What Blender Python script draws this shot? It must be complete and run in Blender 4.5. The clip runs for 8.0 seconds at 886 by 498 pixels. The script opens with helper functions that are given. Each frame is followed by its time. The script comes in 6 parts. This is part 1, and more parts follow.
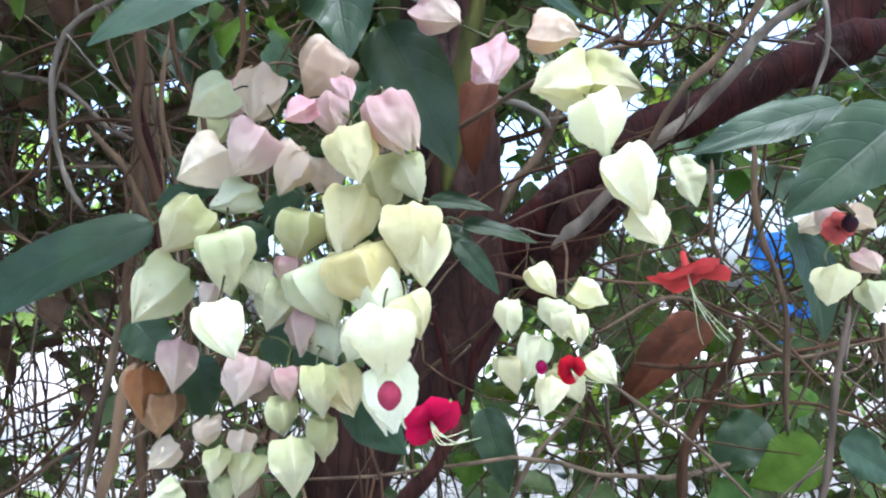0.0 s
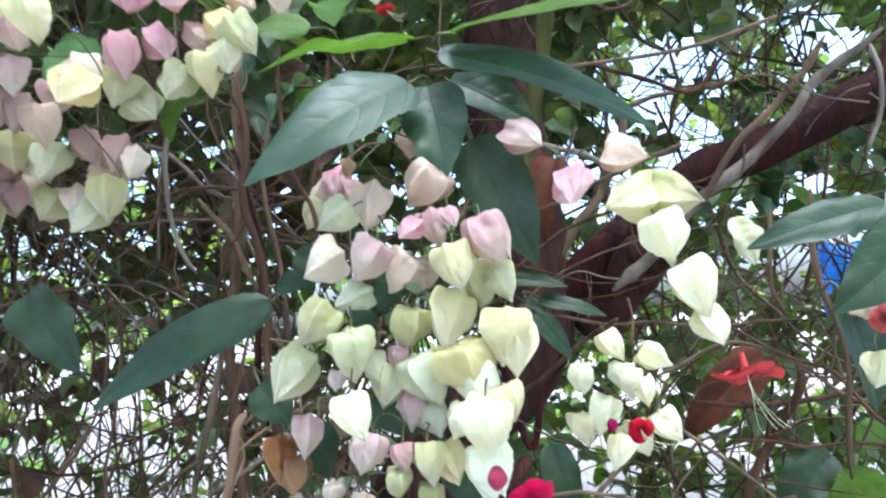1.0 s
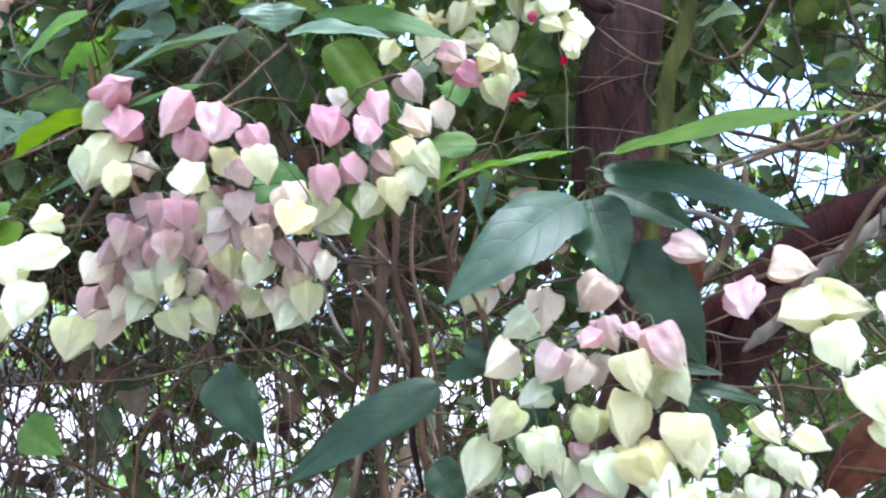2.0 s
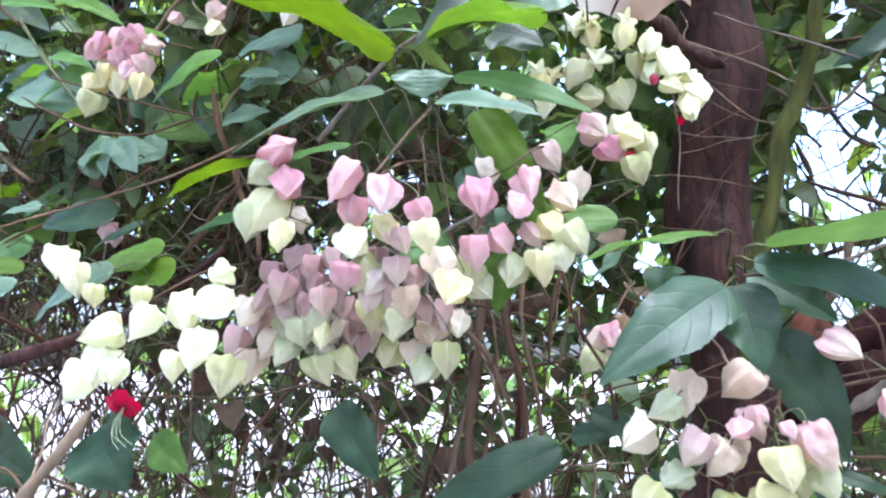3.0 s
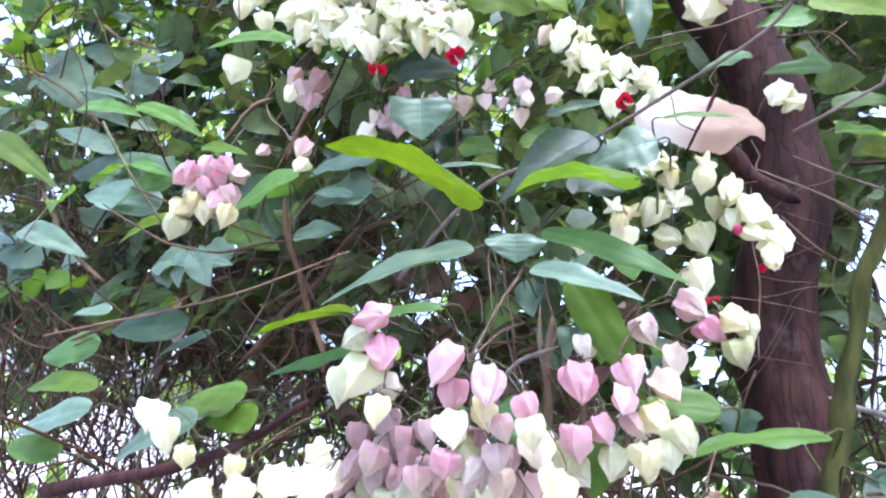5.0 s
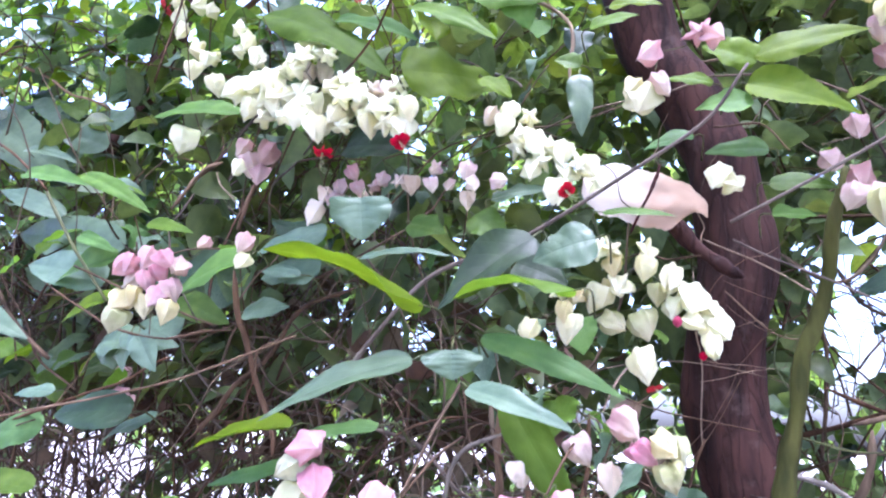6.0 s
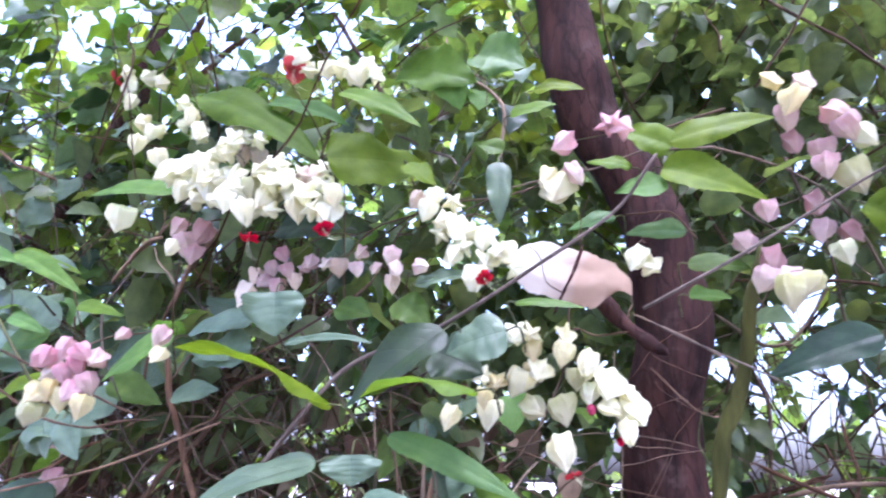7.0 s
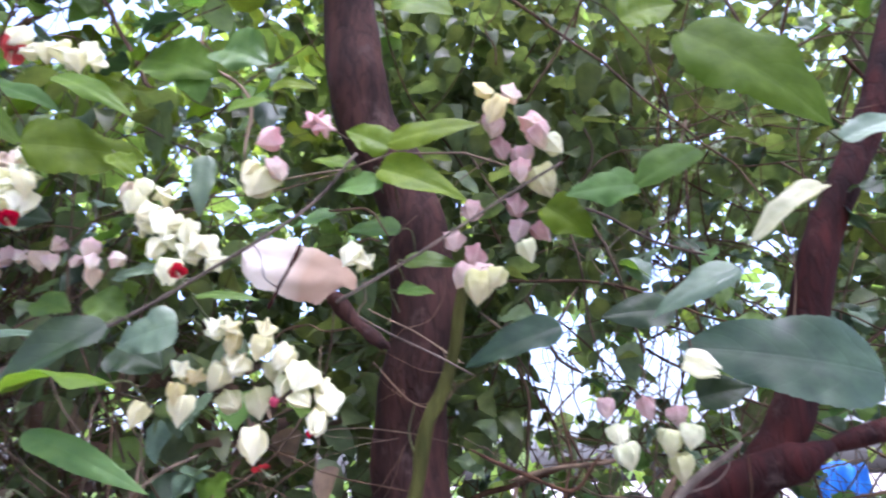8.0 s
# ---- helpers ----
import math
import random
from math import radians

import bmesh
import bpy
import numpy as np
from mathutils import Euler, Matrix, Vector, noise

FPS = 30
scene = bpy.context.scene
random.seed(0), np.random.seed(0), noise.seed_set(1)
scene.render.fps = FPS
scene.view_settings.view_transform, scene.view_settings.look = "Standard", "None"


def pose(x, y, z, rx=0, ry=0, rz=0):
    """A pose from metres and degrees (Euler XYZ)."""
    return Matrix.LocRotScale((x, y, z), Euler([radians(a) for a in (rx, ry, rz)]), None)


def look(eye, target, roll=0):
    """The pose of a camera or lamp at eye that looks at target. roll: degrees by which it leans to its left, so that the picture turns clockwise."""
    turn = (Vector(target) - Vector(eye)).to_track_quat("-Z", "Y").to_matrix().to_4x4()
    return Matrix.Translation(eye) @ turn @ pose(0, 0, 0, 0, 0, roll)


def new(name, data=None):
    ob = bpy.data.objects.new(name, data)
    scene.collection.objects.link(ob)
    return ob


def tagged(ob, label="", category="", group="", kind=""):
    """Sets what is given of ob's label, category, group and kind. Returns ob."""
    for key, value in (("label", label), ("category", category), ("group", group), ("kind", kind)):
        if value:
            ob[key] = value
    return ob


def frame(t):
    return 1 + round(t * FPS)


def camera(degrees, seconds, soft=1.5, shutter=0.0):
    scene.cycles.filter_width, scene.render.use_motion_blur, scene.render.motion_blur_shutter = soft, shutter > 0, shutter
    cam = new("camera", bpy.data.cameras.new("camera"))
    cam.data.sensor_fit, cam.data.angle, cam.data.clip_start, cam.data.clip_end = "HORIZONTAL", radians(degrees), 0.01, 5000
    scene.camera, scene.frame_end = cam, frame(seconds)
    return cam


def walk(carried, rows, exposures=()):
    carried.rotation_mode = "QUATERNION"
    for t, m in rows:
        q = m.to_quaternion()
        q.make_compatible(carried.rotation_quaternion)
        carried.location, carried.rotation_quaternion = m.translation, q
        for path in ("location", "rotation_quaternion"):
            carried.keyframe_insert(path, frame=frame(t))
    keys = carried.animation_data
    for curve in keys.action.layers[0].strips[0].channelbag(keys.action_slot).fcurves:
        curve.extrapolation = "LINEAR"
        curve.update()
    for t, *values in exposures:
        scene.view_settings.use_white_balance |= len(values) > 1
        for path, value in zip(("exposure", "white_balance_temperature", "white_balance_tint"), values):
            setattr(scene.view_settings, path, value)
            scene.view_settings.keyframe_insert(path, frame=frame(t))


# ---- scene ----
cam = camera(69.4, 8.0, soft=2.1, shutter=0.3)
PATH = [
    (0, (0.031, 0.0179, 1.4879), (-0.1195, 2.0036, 1.6733), -2.91),
    (0.5, (0.0286, -0.0083, 1.4995), (-0.1652, 1.971, 1.7108), -3.32),
    (1, (0.0194, -0.0397, 1.5256), (-0.2881, 1.9232, 1.7547), -3.31),
    (1.5, (0.0119, -0.0732, 1.5553), (-0.4182, 1.8618, 1.8208), -3.37),
    (2, (-0.0196, -0.0965, 1.5679), (-0.577, 1.7945, 1.9046), -3.45),
    (3.5, (-0.0935, -0.1652, 1.6259), (-0.8463, 1.6498, 1.9991), 2.44),
    (4, (-0.1122, -0.1764, 1.6412), (-0.9141, 1.6086, 2.0544), 2.82),
    (4.5, (-0.122, -0.1799, 1.6628), (-0.9174, 1.5887, 2.1519), 3.56),
    (6, (-0.0846, -0.1939, 1.7834), (-0.7721, 1.5998, 2.3401), 2.15),
    (6.5, (-0.05, -0.2001, 1.8273), (-0.755, 1.5739, 2.4237), 1.28),
    (7, (-0.0095, -0.1951, 1.8365), (-0.6381, 1.5816, 2.506), 1.12),
    (7.5, (0.0809, -0.1876, 1.8503), (-0.3699, 1.6357, 2.5377), 0.64),
    (8, (0.1949, -0.1504, 1.8187), (-0.0745, 1.7087, 2.5051), -1.88),
]
walk(cam, [(t, look(eye, target, roll)) for t, eye, target, roll in PATH],
     [(0.0, 2.81, 5120, 11), (1.5, 2.94, 5060, 10), (2.0, 3.04, 5000, 13), (3.5, 3.16, 5040, 16), (4.5, 3.23, 4950, 21), (6.0, 3.32, 4930, 32), (6.5, 3.30, 4960, 36), (7.5, 3.00, 4960, 37), (8.0, 2.88, 5190, 32)])

# ---- light ----
SUN_UP, SUN_ROUND = 72.0, 150.0
world = bpy.data.worlds.new("sky")
scene.world = world
world.use_nodes = True
sky = world.node_tree.nodes.new("ShaderNodeTexSky")
sky.sky_type, sky.sun_disc = "NISHITA", False
sky.sun_elevation, sky.sun_rotation = radians(SUN_UP), radians(SUN_ROUND)
sky.air_density, sky.dust_density, sky.ozone_density = 1.0, 7.0, 1.0
world.node_tree.links.new(sky.outputs[0], world.node_tree.nodes["Background"].inputs[0])
world.node_tree.nodes["Background"].inputs[1].default_value = 0.15
sun = new("sun", bpy.data.lights.new("sun", "SUN"))
sun.data.energy, sun.data.angle, sun.data.color = 1.1, radians(10), (1.0, 0.96, 0.9)
sun_from = Vector((math.sin(radians(SUN_ROUND)) * math.cos(radians(SUN_UP)), math.cos(radians(SUN_ROUND)) * math.cos(radians(SUN_UP)), math.sin(radians(SUN_UP))))
sun.matrix_world = look(sun_from * 20, (0, 0, 0))


# ---- materials ----
def nodes_of(name):
    mat = bpy.data.materials.new(name)
    mat.use_nodes = True
    nt = mat.node_tree
    return mat, nt, nt.nodes["Principled BSDF"], nt.nodes["Material Output"]


def link(nt, a, b):
    nt.links.new(a, b)


def noise_node(nt, scale, detail=4.0, coords="Object", rough=0.55):
    tc = nt.nodes.new("ShaderNodeTexCoord")
    n = nt.nodes.new("ShaderNodeTexNoise")
    n.inputs["Scale"].default_value, n.inputs["Detail"].default_value, n.inputs["Roughness"].default_value = scale, detail, rough
    link(nt, tc.outputs[coords], n.inputs["Vector"])
    return n


def ramp(nt, source, stops):
    r = nt.nodes.new("ShaderNodeValToRGB")
    while len(r.color_ramp.elements) < len(stops):
        r.color_ramp.elements.new(0.5)
    for e, (p, c) in zip(r.color_ramp.elements, stops):
        e.position, e.color = p, (*c, 1)
    link(nt, source, r.inputs[0])
    return r


def vary(nt, colour, source, hue=0.04, value=0.5, sat=0.25):
    """Shifts hue, saturation and value of a colour by a random number from 0 to 1."""
    h = nt.nodes.new("ShaderNodeHueSaturation")
    for key, span, mid in (("Hue", hue, 0.5), ("Value", value, 1.0), ("Saturation", sat, 1.0)):
        m = nt.nodes.new("ShaderNodeMapRange")
        m.inputs["To Min"].default_value, m.inputs["To Max"].default_value = mid - span / 2, mid + span / 2
        if key == "Saturation":
            m.inputs["To Min"].default_value, m.inputs["To Max"].default_value = mid + span / 2, mid - span / 2
        link(nt, source, m.inputs["Value"])
        link(nt, m.outputs[0], h.inputs[key])
    link(nt, colour, h.inputs["Color"])
    return h.outputs[0]


def bump(nt, bsdf, source, strength, distance):
    b = nt.nodes.new("ShaderNodeBump")
    b.inputs["Strength"].default_value, b.inputs["Distance"].default_value = strength, distance
    link(nt, source, b.inputs["Height"])
    link(nt, b.outputs[0], bsdf.inputs["Normal"])
    return b


def leafy(nt, bsdf, out, colour, share, passed_tint):
    """Lets a share of the light pass a thin sheet, tinted by the colour it passes."""
    tr = nt.nodes.new("ShaderNodeBsdfTranslucent")
    mul = nt.nodes.new("ShaderNodeMixRGB")
    mul.blend_type = "MULTIPLY"
    mul.inputs[0].default_value, mul.inputs[2].default_value = 1.0, (*passed_tint, 1)
    link(nt, colour, mul.inputs[1])
    link(nt, mul.outputs[0], tr.inputs["Color"])
    mix = nt.nodes.new("ShaderNodeMixShader")
    mix.inputs[0].default_value = share
    link(nt, bsdf.outputs[0], mix.inputs[1])
    link(nt, tr.outputs[0], mix.inputs[2])
    link(nt, mix.outputs[0], out.inputs["Surface"])


def leaf_material(name, dark, light, rough, share, passed_tint=(1.6, 1.7, 0.7), island=False, spec=0.5):
    mat, nt, bsdf, out = nodes_of(name)
    uv = nt.nodes.new("ShaderNodeUVMap")
    sep = nt.nodes.new("ShaderNodeSeparateXYZ")
    link(nt, uv.outputs[0], sep.inputs[0])

    def calc(op, a, b):
        m = nt.nodes.new("ShaderNodeMath")
        m.operation = op
        for i, v in enumerate((a, b)):
            if isinstance(v, (int, float)):
                m.inputs[i].default_value = v
            elif v is not None:
                link(nt, v, m.inputs[i])
        return m.outputs[0]

    across = calc("ABSOLUTE", sep.outputs[0], None)
    slant = calc("SUBTRACT", sep.outputs[1], calc("MULTIPLY", calc("POWER", across, 1.5), 0.26))
    wave = calc("ABSOLUTE", calc("SINE", calc("MULTIPLY", slant, 19.0), None), None)
    side = calc("POWER", calc("SUBTRACT", 1.0, wave), 7.0)
    mid = calc("SUBTRACT", 1.0, calc("MINIMUM", calc("MULTIPLY", across, 16.0), 1.0))
    veins = calc("MAXIMUM", calc("MULTIPLY", side, 0.55), mid)
    n = noise_node(nt, 34.0, 6.0)
    base = ramp(nt, n.outputs["Fac"], [(0.3, dark), (0.72, light)])
    pale = nt.nodes.new("ShaderNodeMixRGB")
    pale.inputs[2].default_value = (*[min(1, 1.25 * c + 0.01) for c in light], 1)
    link(nt, calc("MULTIPLY", veins, 0.09), pale.inputs[0])
    link(nt, base.outputs[0], pale.inputs[1])
    if island:
        rnd = nt.nodes.new("ShaderNodeNewGeometry").outputs["Random Per Island"]
    else:
        rnd = nt.nodes.new("ShaderNodeObjectInfo").outputs["Random"]
    colour = vary(nt, pale.outputs[0], rnd, 0.05, 0.7 if island else 0.35, 0.3)
    link(nt, colour, bsdf.inputs["Base Color"])
    fine = noise_node(nt, 160.0, 3.0)
    rr = nt.nodes.new("ShaderNodeMapRange")
    rr.inputs["To Min"].default_value, rr.inputs["To Max"].default_value = rough - 0.1, rough + 0.15
    link(nt, fine.outputs["Fac"], rr.inputs["Value"])
    link(nt, rr.outputs[0], bsdf.inputs["Roughness"])
    bsdf.inputs["Specular IOR Level"].default_value = spec
    bump(nt, bsdf, calc("SUBTRACT", calc("ADD", calc("MULTIPLY", fine.outputs["Fac"], 0.3), calc("MULTIPLY", noise_node(nt, 45.0, 3.0).outputs["Fac"], 1.2)), calc("MULTIPLY", veins, 0.8)), 0.32, 0.0013)
    leafy(nt, bsdf, out, colour, share, passed_tint)
    return mat


def petal_material(name, low, high, share=0.42, passed_tint=(1.08, 1.04, 0.92), rim_share=0.12, turn=(0.1, 0.85)):
    """Papery bract: one tint running into another towards the tip, with fine veins."""
    mat, nt, bsdf, out = nodes_of(name)
    uv = nt.nodes.new("ShaderNodeUVMap")
    sep = nt.nodes.new("ShaderNodeSeparateXYZ")
    link(nt, uv.outputs[0], sep.inputs[0])
    n = noise_node(nt, 3.0, 3.0)
    add = nt.nodes.new("ShaderNodeMath")
    add.operation = "MULTIPLY_ADD"
    add.inputs[1].default_value, add.inputs[2].default_value = 0.7, -0.35
    link(nt, n.outputs["Fac"], add.inputs[0])
    sumn = nt.nodes.new("ShaderNodeMath")
    link(nt, add.outputs[0], sumn.inputs[0])
    link(nt, sep.outputs[1], sumn.inputs[1])
    base = ramp(nt, sumn.outputs[0], [(turn[0], low), (turn[1], high)])
    rnd = nt.nodes.new("ShaderNodeObjectInfo").outputs["Random"]
    colour = vary(nt, base.outputs[0], rnd, 0.03, 0.18, 0.4)
    saw = nt.nodes.new("ShaderNodeMath")
    saw.operation = "PINGPONG"
    saw.inputs[1].default_value = 0.5
    link(nt, sep.outputs[0], saw.inputs[0])
    # paler keel edges: the glow of thin lit margins put into the colour
    rim = ramp(nt, saw.outputs[0], [(0.01, (rim_share,) * 3), (0.12, (0, 0, 0))])
    paler = nt.nodes.new("ShaderNodeMixRGB")
    paler.inputs[2].default_value = (*[min(0.9, 0.45 * c + 0.48) for c in high], 1)
    link(nt, rim.outputs[0], paler.inputs[0])
    link(nt, colour, paler.inputs[1])
    colour = paler.outputs[0]
    speck = ramp(nt, noise_node(nt, 9.0, 2.0).outputs["Fac"], [(0.70, (0, 0, 0)), (0.78, (1, 1, 1))])
    stain = nt.nodes.new("ShaderNodeMixRGB")
    stain.inputs[2].default_value = (*[0.45 * a * b for a, b in zip(low, (1.0, 0.8, 0.6))], 1)
    share_of = nt.nodes.new("ShaderNodeMath")
    share_of.operation = "MULTIPLY"
    share_of.inputs[1].default_value = 0.5
    link(nt, speck.outputs[0], share_of.inputs[0])
    link(nt, share_of.outputs[0], stain.inputs[0])
    link(nt, colour, stain.inputs[1])
    colour = stain.outputs[0]
    link(nt, colour, bsdf.inputs["Base Color"])
    bsdf.inputs["Roughness"].default_value, bsdf.inputs["Specular IOR Level"].default_value = 0.55, 0.2 if rim_share else 0.1
    veins = nt.nodes.new("ShaderNodeTexWave")
    veins.inputs["Scale"].default_value, veins.inputs["Distortion"].default_value = 9.0, 6.0
    veins.inputs["Detail"].default_value = 3.0
    link(nt, uv.outputs[0], veins.inputs["Vector"])
    both = nt.nodes.new("ShaderNodeMath")
    both.operation = "MULTIPLY_ADD"
    both.inputs[1].default_value = 0.12
    link(nt, veins.outputs["Fac"], both.inputs[0])
    link(nt, noise_node(nt, 6.0, 5.0, rough=0.6).outputs["Fac"], both.inputs[2])
    bump(nt, bsdf, both.outputs[0], 0.55, 0.0025)
    leafy(nt, bsdf, out, colour, share, passed_tint)
    return mat


def bark_material(name, dark, light, scale=18.0, stretch=0.25, rough=0.85, cracks=False):
    mat, nt, bsdf, out = nodes_of(name)
    tc = nt.nodes.new("ShaderNodeTexCoord")
    mp = nt.nodes.new("ShaderNodeMapping")
    mp.inputs["Scale"].default_value = (1, 1, stretch)
    link(nt, tc.outputs["Object"], mp.inputs[0])
    n = nt.nodes.new("ShaderNodeTexNoise")
    n.inputs["Scale"].default_value, n.inputs["Detail"].default_value = scale, 8.0
    link(nt, mp.outputs[0], n.inputs["Vector"])
    big = noise_node(nt, scale * 0.2, 3.0)
    mix = nt.nodes.new("ShaderNodeMixRGB")
    mix.blend_type = "MULTIPLY"
    mix.inputs[0].default_value = 0.6
    c1 = ramp(nt, n.outputs["Fac"], [(0.3, dark), (0.7, light)])
    c2 = ramp(nt, big.outputs["Fac"], [(0.35, (0.45, 0.42, 0.4)), (0.65, (1, 1, 1))])
    link(nt, c1.outputs[0], mix.inputs[1])
    link(nt, c2.outputs[0], mix.inputs[2])
    mixed = nt.nodes.new("ShaderNodeMath")
    mixed.operation = "ADD"
    link(nt, nt.nodes.new("ShaderNodeNewGeometry").outputs["Random Per Island"], mixed.inputs[0])
    link(nt, nt.nodes.new("ShaderNodeObjectInfo").outputs["Random"], mixed.inputs[1])
    wrap = nt.nodes.new("ShaderNodeMath")
    wrap.operation = "FRACT"
    link(nt, mixed.outputs[0], wrap.inputs[0])
    rnd = wrap.outputs[0]
    link(nt, vary(nt, mix.outputs[0], rnd, 0.03, 0.8, 0.4), bsdf.inputs["Base Color"])
    bsdf.inputs["Roughness"].default_value, bsdf.inputs["Specular IOR Level"].default_value = rough, 0.15
    if cracks:
        plates = nt.nodes.new("ShaderNodeTexVoronoi")
        plates.feature, plates.inputs["Scale"].default_value = "DISTANCE_TO_EDGE", scale * 1.6
        warp = nt.nodes.new("ShaderNodeVectorMath")
        warp.operation = "MULTIPLY_ADD"
        warp.inputs[1].default_value = (0.05, 0.05, 0.05)
        link(nt, n.outputs["Color"], warp.inputs[0])
        link(nt, mp.outputs[0], warp.inputs[2])
        link(nt, warp.outputs[0], plates.inputs["Vector"])
        seam = ramp(nt, plates.outputs["Distance"], [(0.0, (0.45, 0.42, 0.4)), (0.12, (1, 1, 1))])
        worn = nt.nodes.new("ShaderNodeMixRGB")
        worn.blend_type = "MULTIPLY"
        worn.inputs[0].default_value = 0.8
        link(nt, bsdf.inputs["Base Color"].links[0].from_socket, worn.inputs[1])
        link(nt, seam.outputs[0], worn.inputs[2])
        patch = ramp(nt, noise_node(nt, scale * 0.45, 7.0, rough=0.7).outputs["Fac"], [(0.58, (0, 0, 0)), (0.68, (0.55, 0.55, 0.55))])
        scurf = nt.nodes.new("ShaderNodeMixRGB")
        scurf.inputs[2].default_value = (0.058, 0.039, 0.032, 1)
        link(nt, patch.outputs[0], scurf.inputs[0])
        link(nt, worn.outputs[0], scurf.inputs[1])
        link(nt, scurf.outputs[0], bsdf.inputs["Base Color"])
        rise = nt.nodes.new("ShaderNodeMath")
        rise.operation = "MULTIPLY_ADD"
        rise.inputs[1].default_value = 0.3
        link(nt, seam.outputs[0], rise.inputs[0])
        link(nt, n.outputs["Fac"], rise.inputs[2])
        bump(nt, bsdf, rise.outputs[0], 0.8, 0.006)
    else:
        bump(nt, bsdf, n.outputs["Fac"], 0.9, 0.008)
    return mat


M = {
    "leaf_dark": leaf_material("dark_leaf", (0.012, 0.028, 0.011), (0.030, 0.058, 0.023), 0.42, 0.16, spec=0.25),
    "leaf_mid": leaf_material("green_leaf", (0.050, 0.104, 0.019), (0.094, 0.163, 0.032), 0.48, 0.38, spec=0.22),
    # lighter leaf copy; light from behind is partly put into its green
    "leaf_lime": leaf_material("backlit_lime_leaf", (0.070, 0.132, 0.014), (0.122, 0.204, 0.026), 0.5, 0.42, (1.5, 1.6, 0.55), spec=0.15),
    "leaf_pale": leaf_material("greyish_leaf", (0.060, 0.102, 0.056), (0.116, 0.170, 0.098), 0.40, 0.2, spec=0.36),
    # darker and lighter copies of one leaf: shade and sun put into the colour
    "leaf_fill": leaf_material("shade_tint_leaf", (0.049, 0.075, 0.028), (0.105, 0.143, 0.056), 0.46, 0.40, (1.65, 1.6, 0.62), island=True, spec=0.28),
    "leaf_sunlit_tint": leaf_material("sunlit_tint_leaf", (0.071, 0.121, 0.022), (0.134, 0.204, 0.044), 0.46, 0.50, (1.65, 1.55, 0.62), island=True, spec=0.3),
    "litter": leaf_material("dead_leaf", (0.050, 0.030, 0.016), (0.125, 0.080, 0.042), 0.8, 0.12, (1.2, 0.8, 0.5), island=True),
    "leaf_olive": leaf_material("olive_leaf", (0.041, 0.080, 0.010), (0.074, 0.128, 0.018), 0.55, 0.36, (1.5, 1.7, 0.5), spec=0.08),
    "leaf_brown": leaf_material("dry_leaf", (0.030, 0.012, 0.005), (0.100, 0.042, 0.017), 0.75, 0.16, (1.2, 0.8, 0.5), spec=0.2),
    # withered tan running to cream; shadow and glare partly put into this ramp
    "leaf_tan": petal_material("faded_leaf", (0.45, 0.30, 0.20), (0.82, 0.74, 0.63), 0.35, (1.1, 0.95, 0.80), 0.0, (0.30, 0.62)),
    "leaf_yellow": leaf_material("yellow_leaf", (0.36, 0.34, 0.17), (0.52, 0.50, 0.30), 0.5, 0.35, (1.1, 1, 0.7)),
    "w": petal_material("white_bract", (0.79, 0.80, 0.53), (0.85, 0.86, 0.65)),
    "c": petal_material("cream_bract", (0.63, 0.60, 0.30), (0.76, 0.72, 0.45)),
    "g": petal_material("green_cream_bract", (0.50, 0.53, 0.28), (0.66, 0.65, 0.44)),
    "P": petal_material("rose_bract", (0.54, 0.28, 0.305), (0.70, 0.51, 0.485)),
    "p": petal_material("blush_bract", (0.54, 0.38, 0.355), (0.69, 0.61, 0.48)),
    # mauve and tan: the bracts' own hues, with some shade put into the colour
    "m": petal_material("mauve_bract", (0.42, 0.265, 0.25), (0.58, 0.455, 0.395)),
    "t": petal_material("tan_bract", (0.67, 0.57, 0.44), (0.79, 0.72, 0.56)),
    "b": petal_material("withered_bract", (0.22, 0.11, 0.045), (0.36, 0.21, 0.09)),
    "red": petal_material("red_petal", (0.26, 0.004, 0.011), (0.46, 0.010, 0.024), 0.14, (1.0, 0.6, 0.8), 0.0),
    "wine": petal_material("wine_bud", (0.15, 0.004, 0.028), (0.32, 0.014, 0.065), 0.1, (1, 0.6, 0.7), 0.0),
    "berry": petal_material("dark_berry", (0.010, 0.004, 0.008), (0.035, 0.010, 0.014), 0.02, (1, 0.7, 0.7), 0.0),
    "thread": petal_material("stamen", (0.62, 0.68, 0.42), (0.72, 0.74, 0.55)),
    "stalk": bark_material("green_stalk", (0.050, 0.058, 0.020), (0.11, 0.12, 0.045), 60.0, 0.5, 0.5),
    "twig": bark_material("brown_twig", (0.038, 0.0235, 0.013), (0.122, 0.080, 0.045), 40.0),
    "grey": bark_material("grey_vine", (0.056, 0.046, 0.034), (0.165, 0.138, 0.106), 45.0),
    "bark": bark_material("red_brown_bark", (0.0090, 0.0025, 0.0020), (0.050, 0.0155, 0.0108), 30.0, 0.22, cracks=True),
    "green_bark": bark_material("green_vine_bark", (0.034, 0.040, 0.012), (0.125, 0.135, 0.045), 45.0, 0.2),
    "tan_stick": bark_material("dry_stick", (0.10, 0.062, 0.034), (0.22, 0.150, 0.090), 40.0),
}


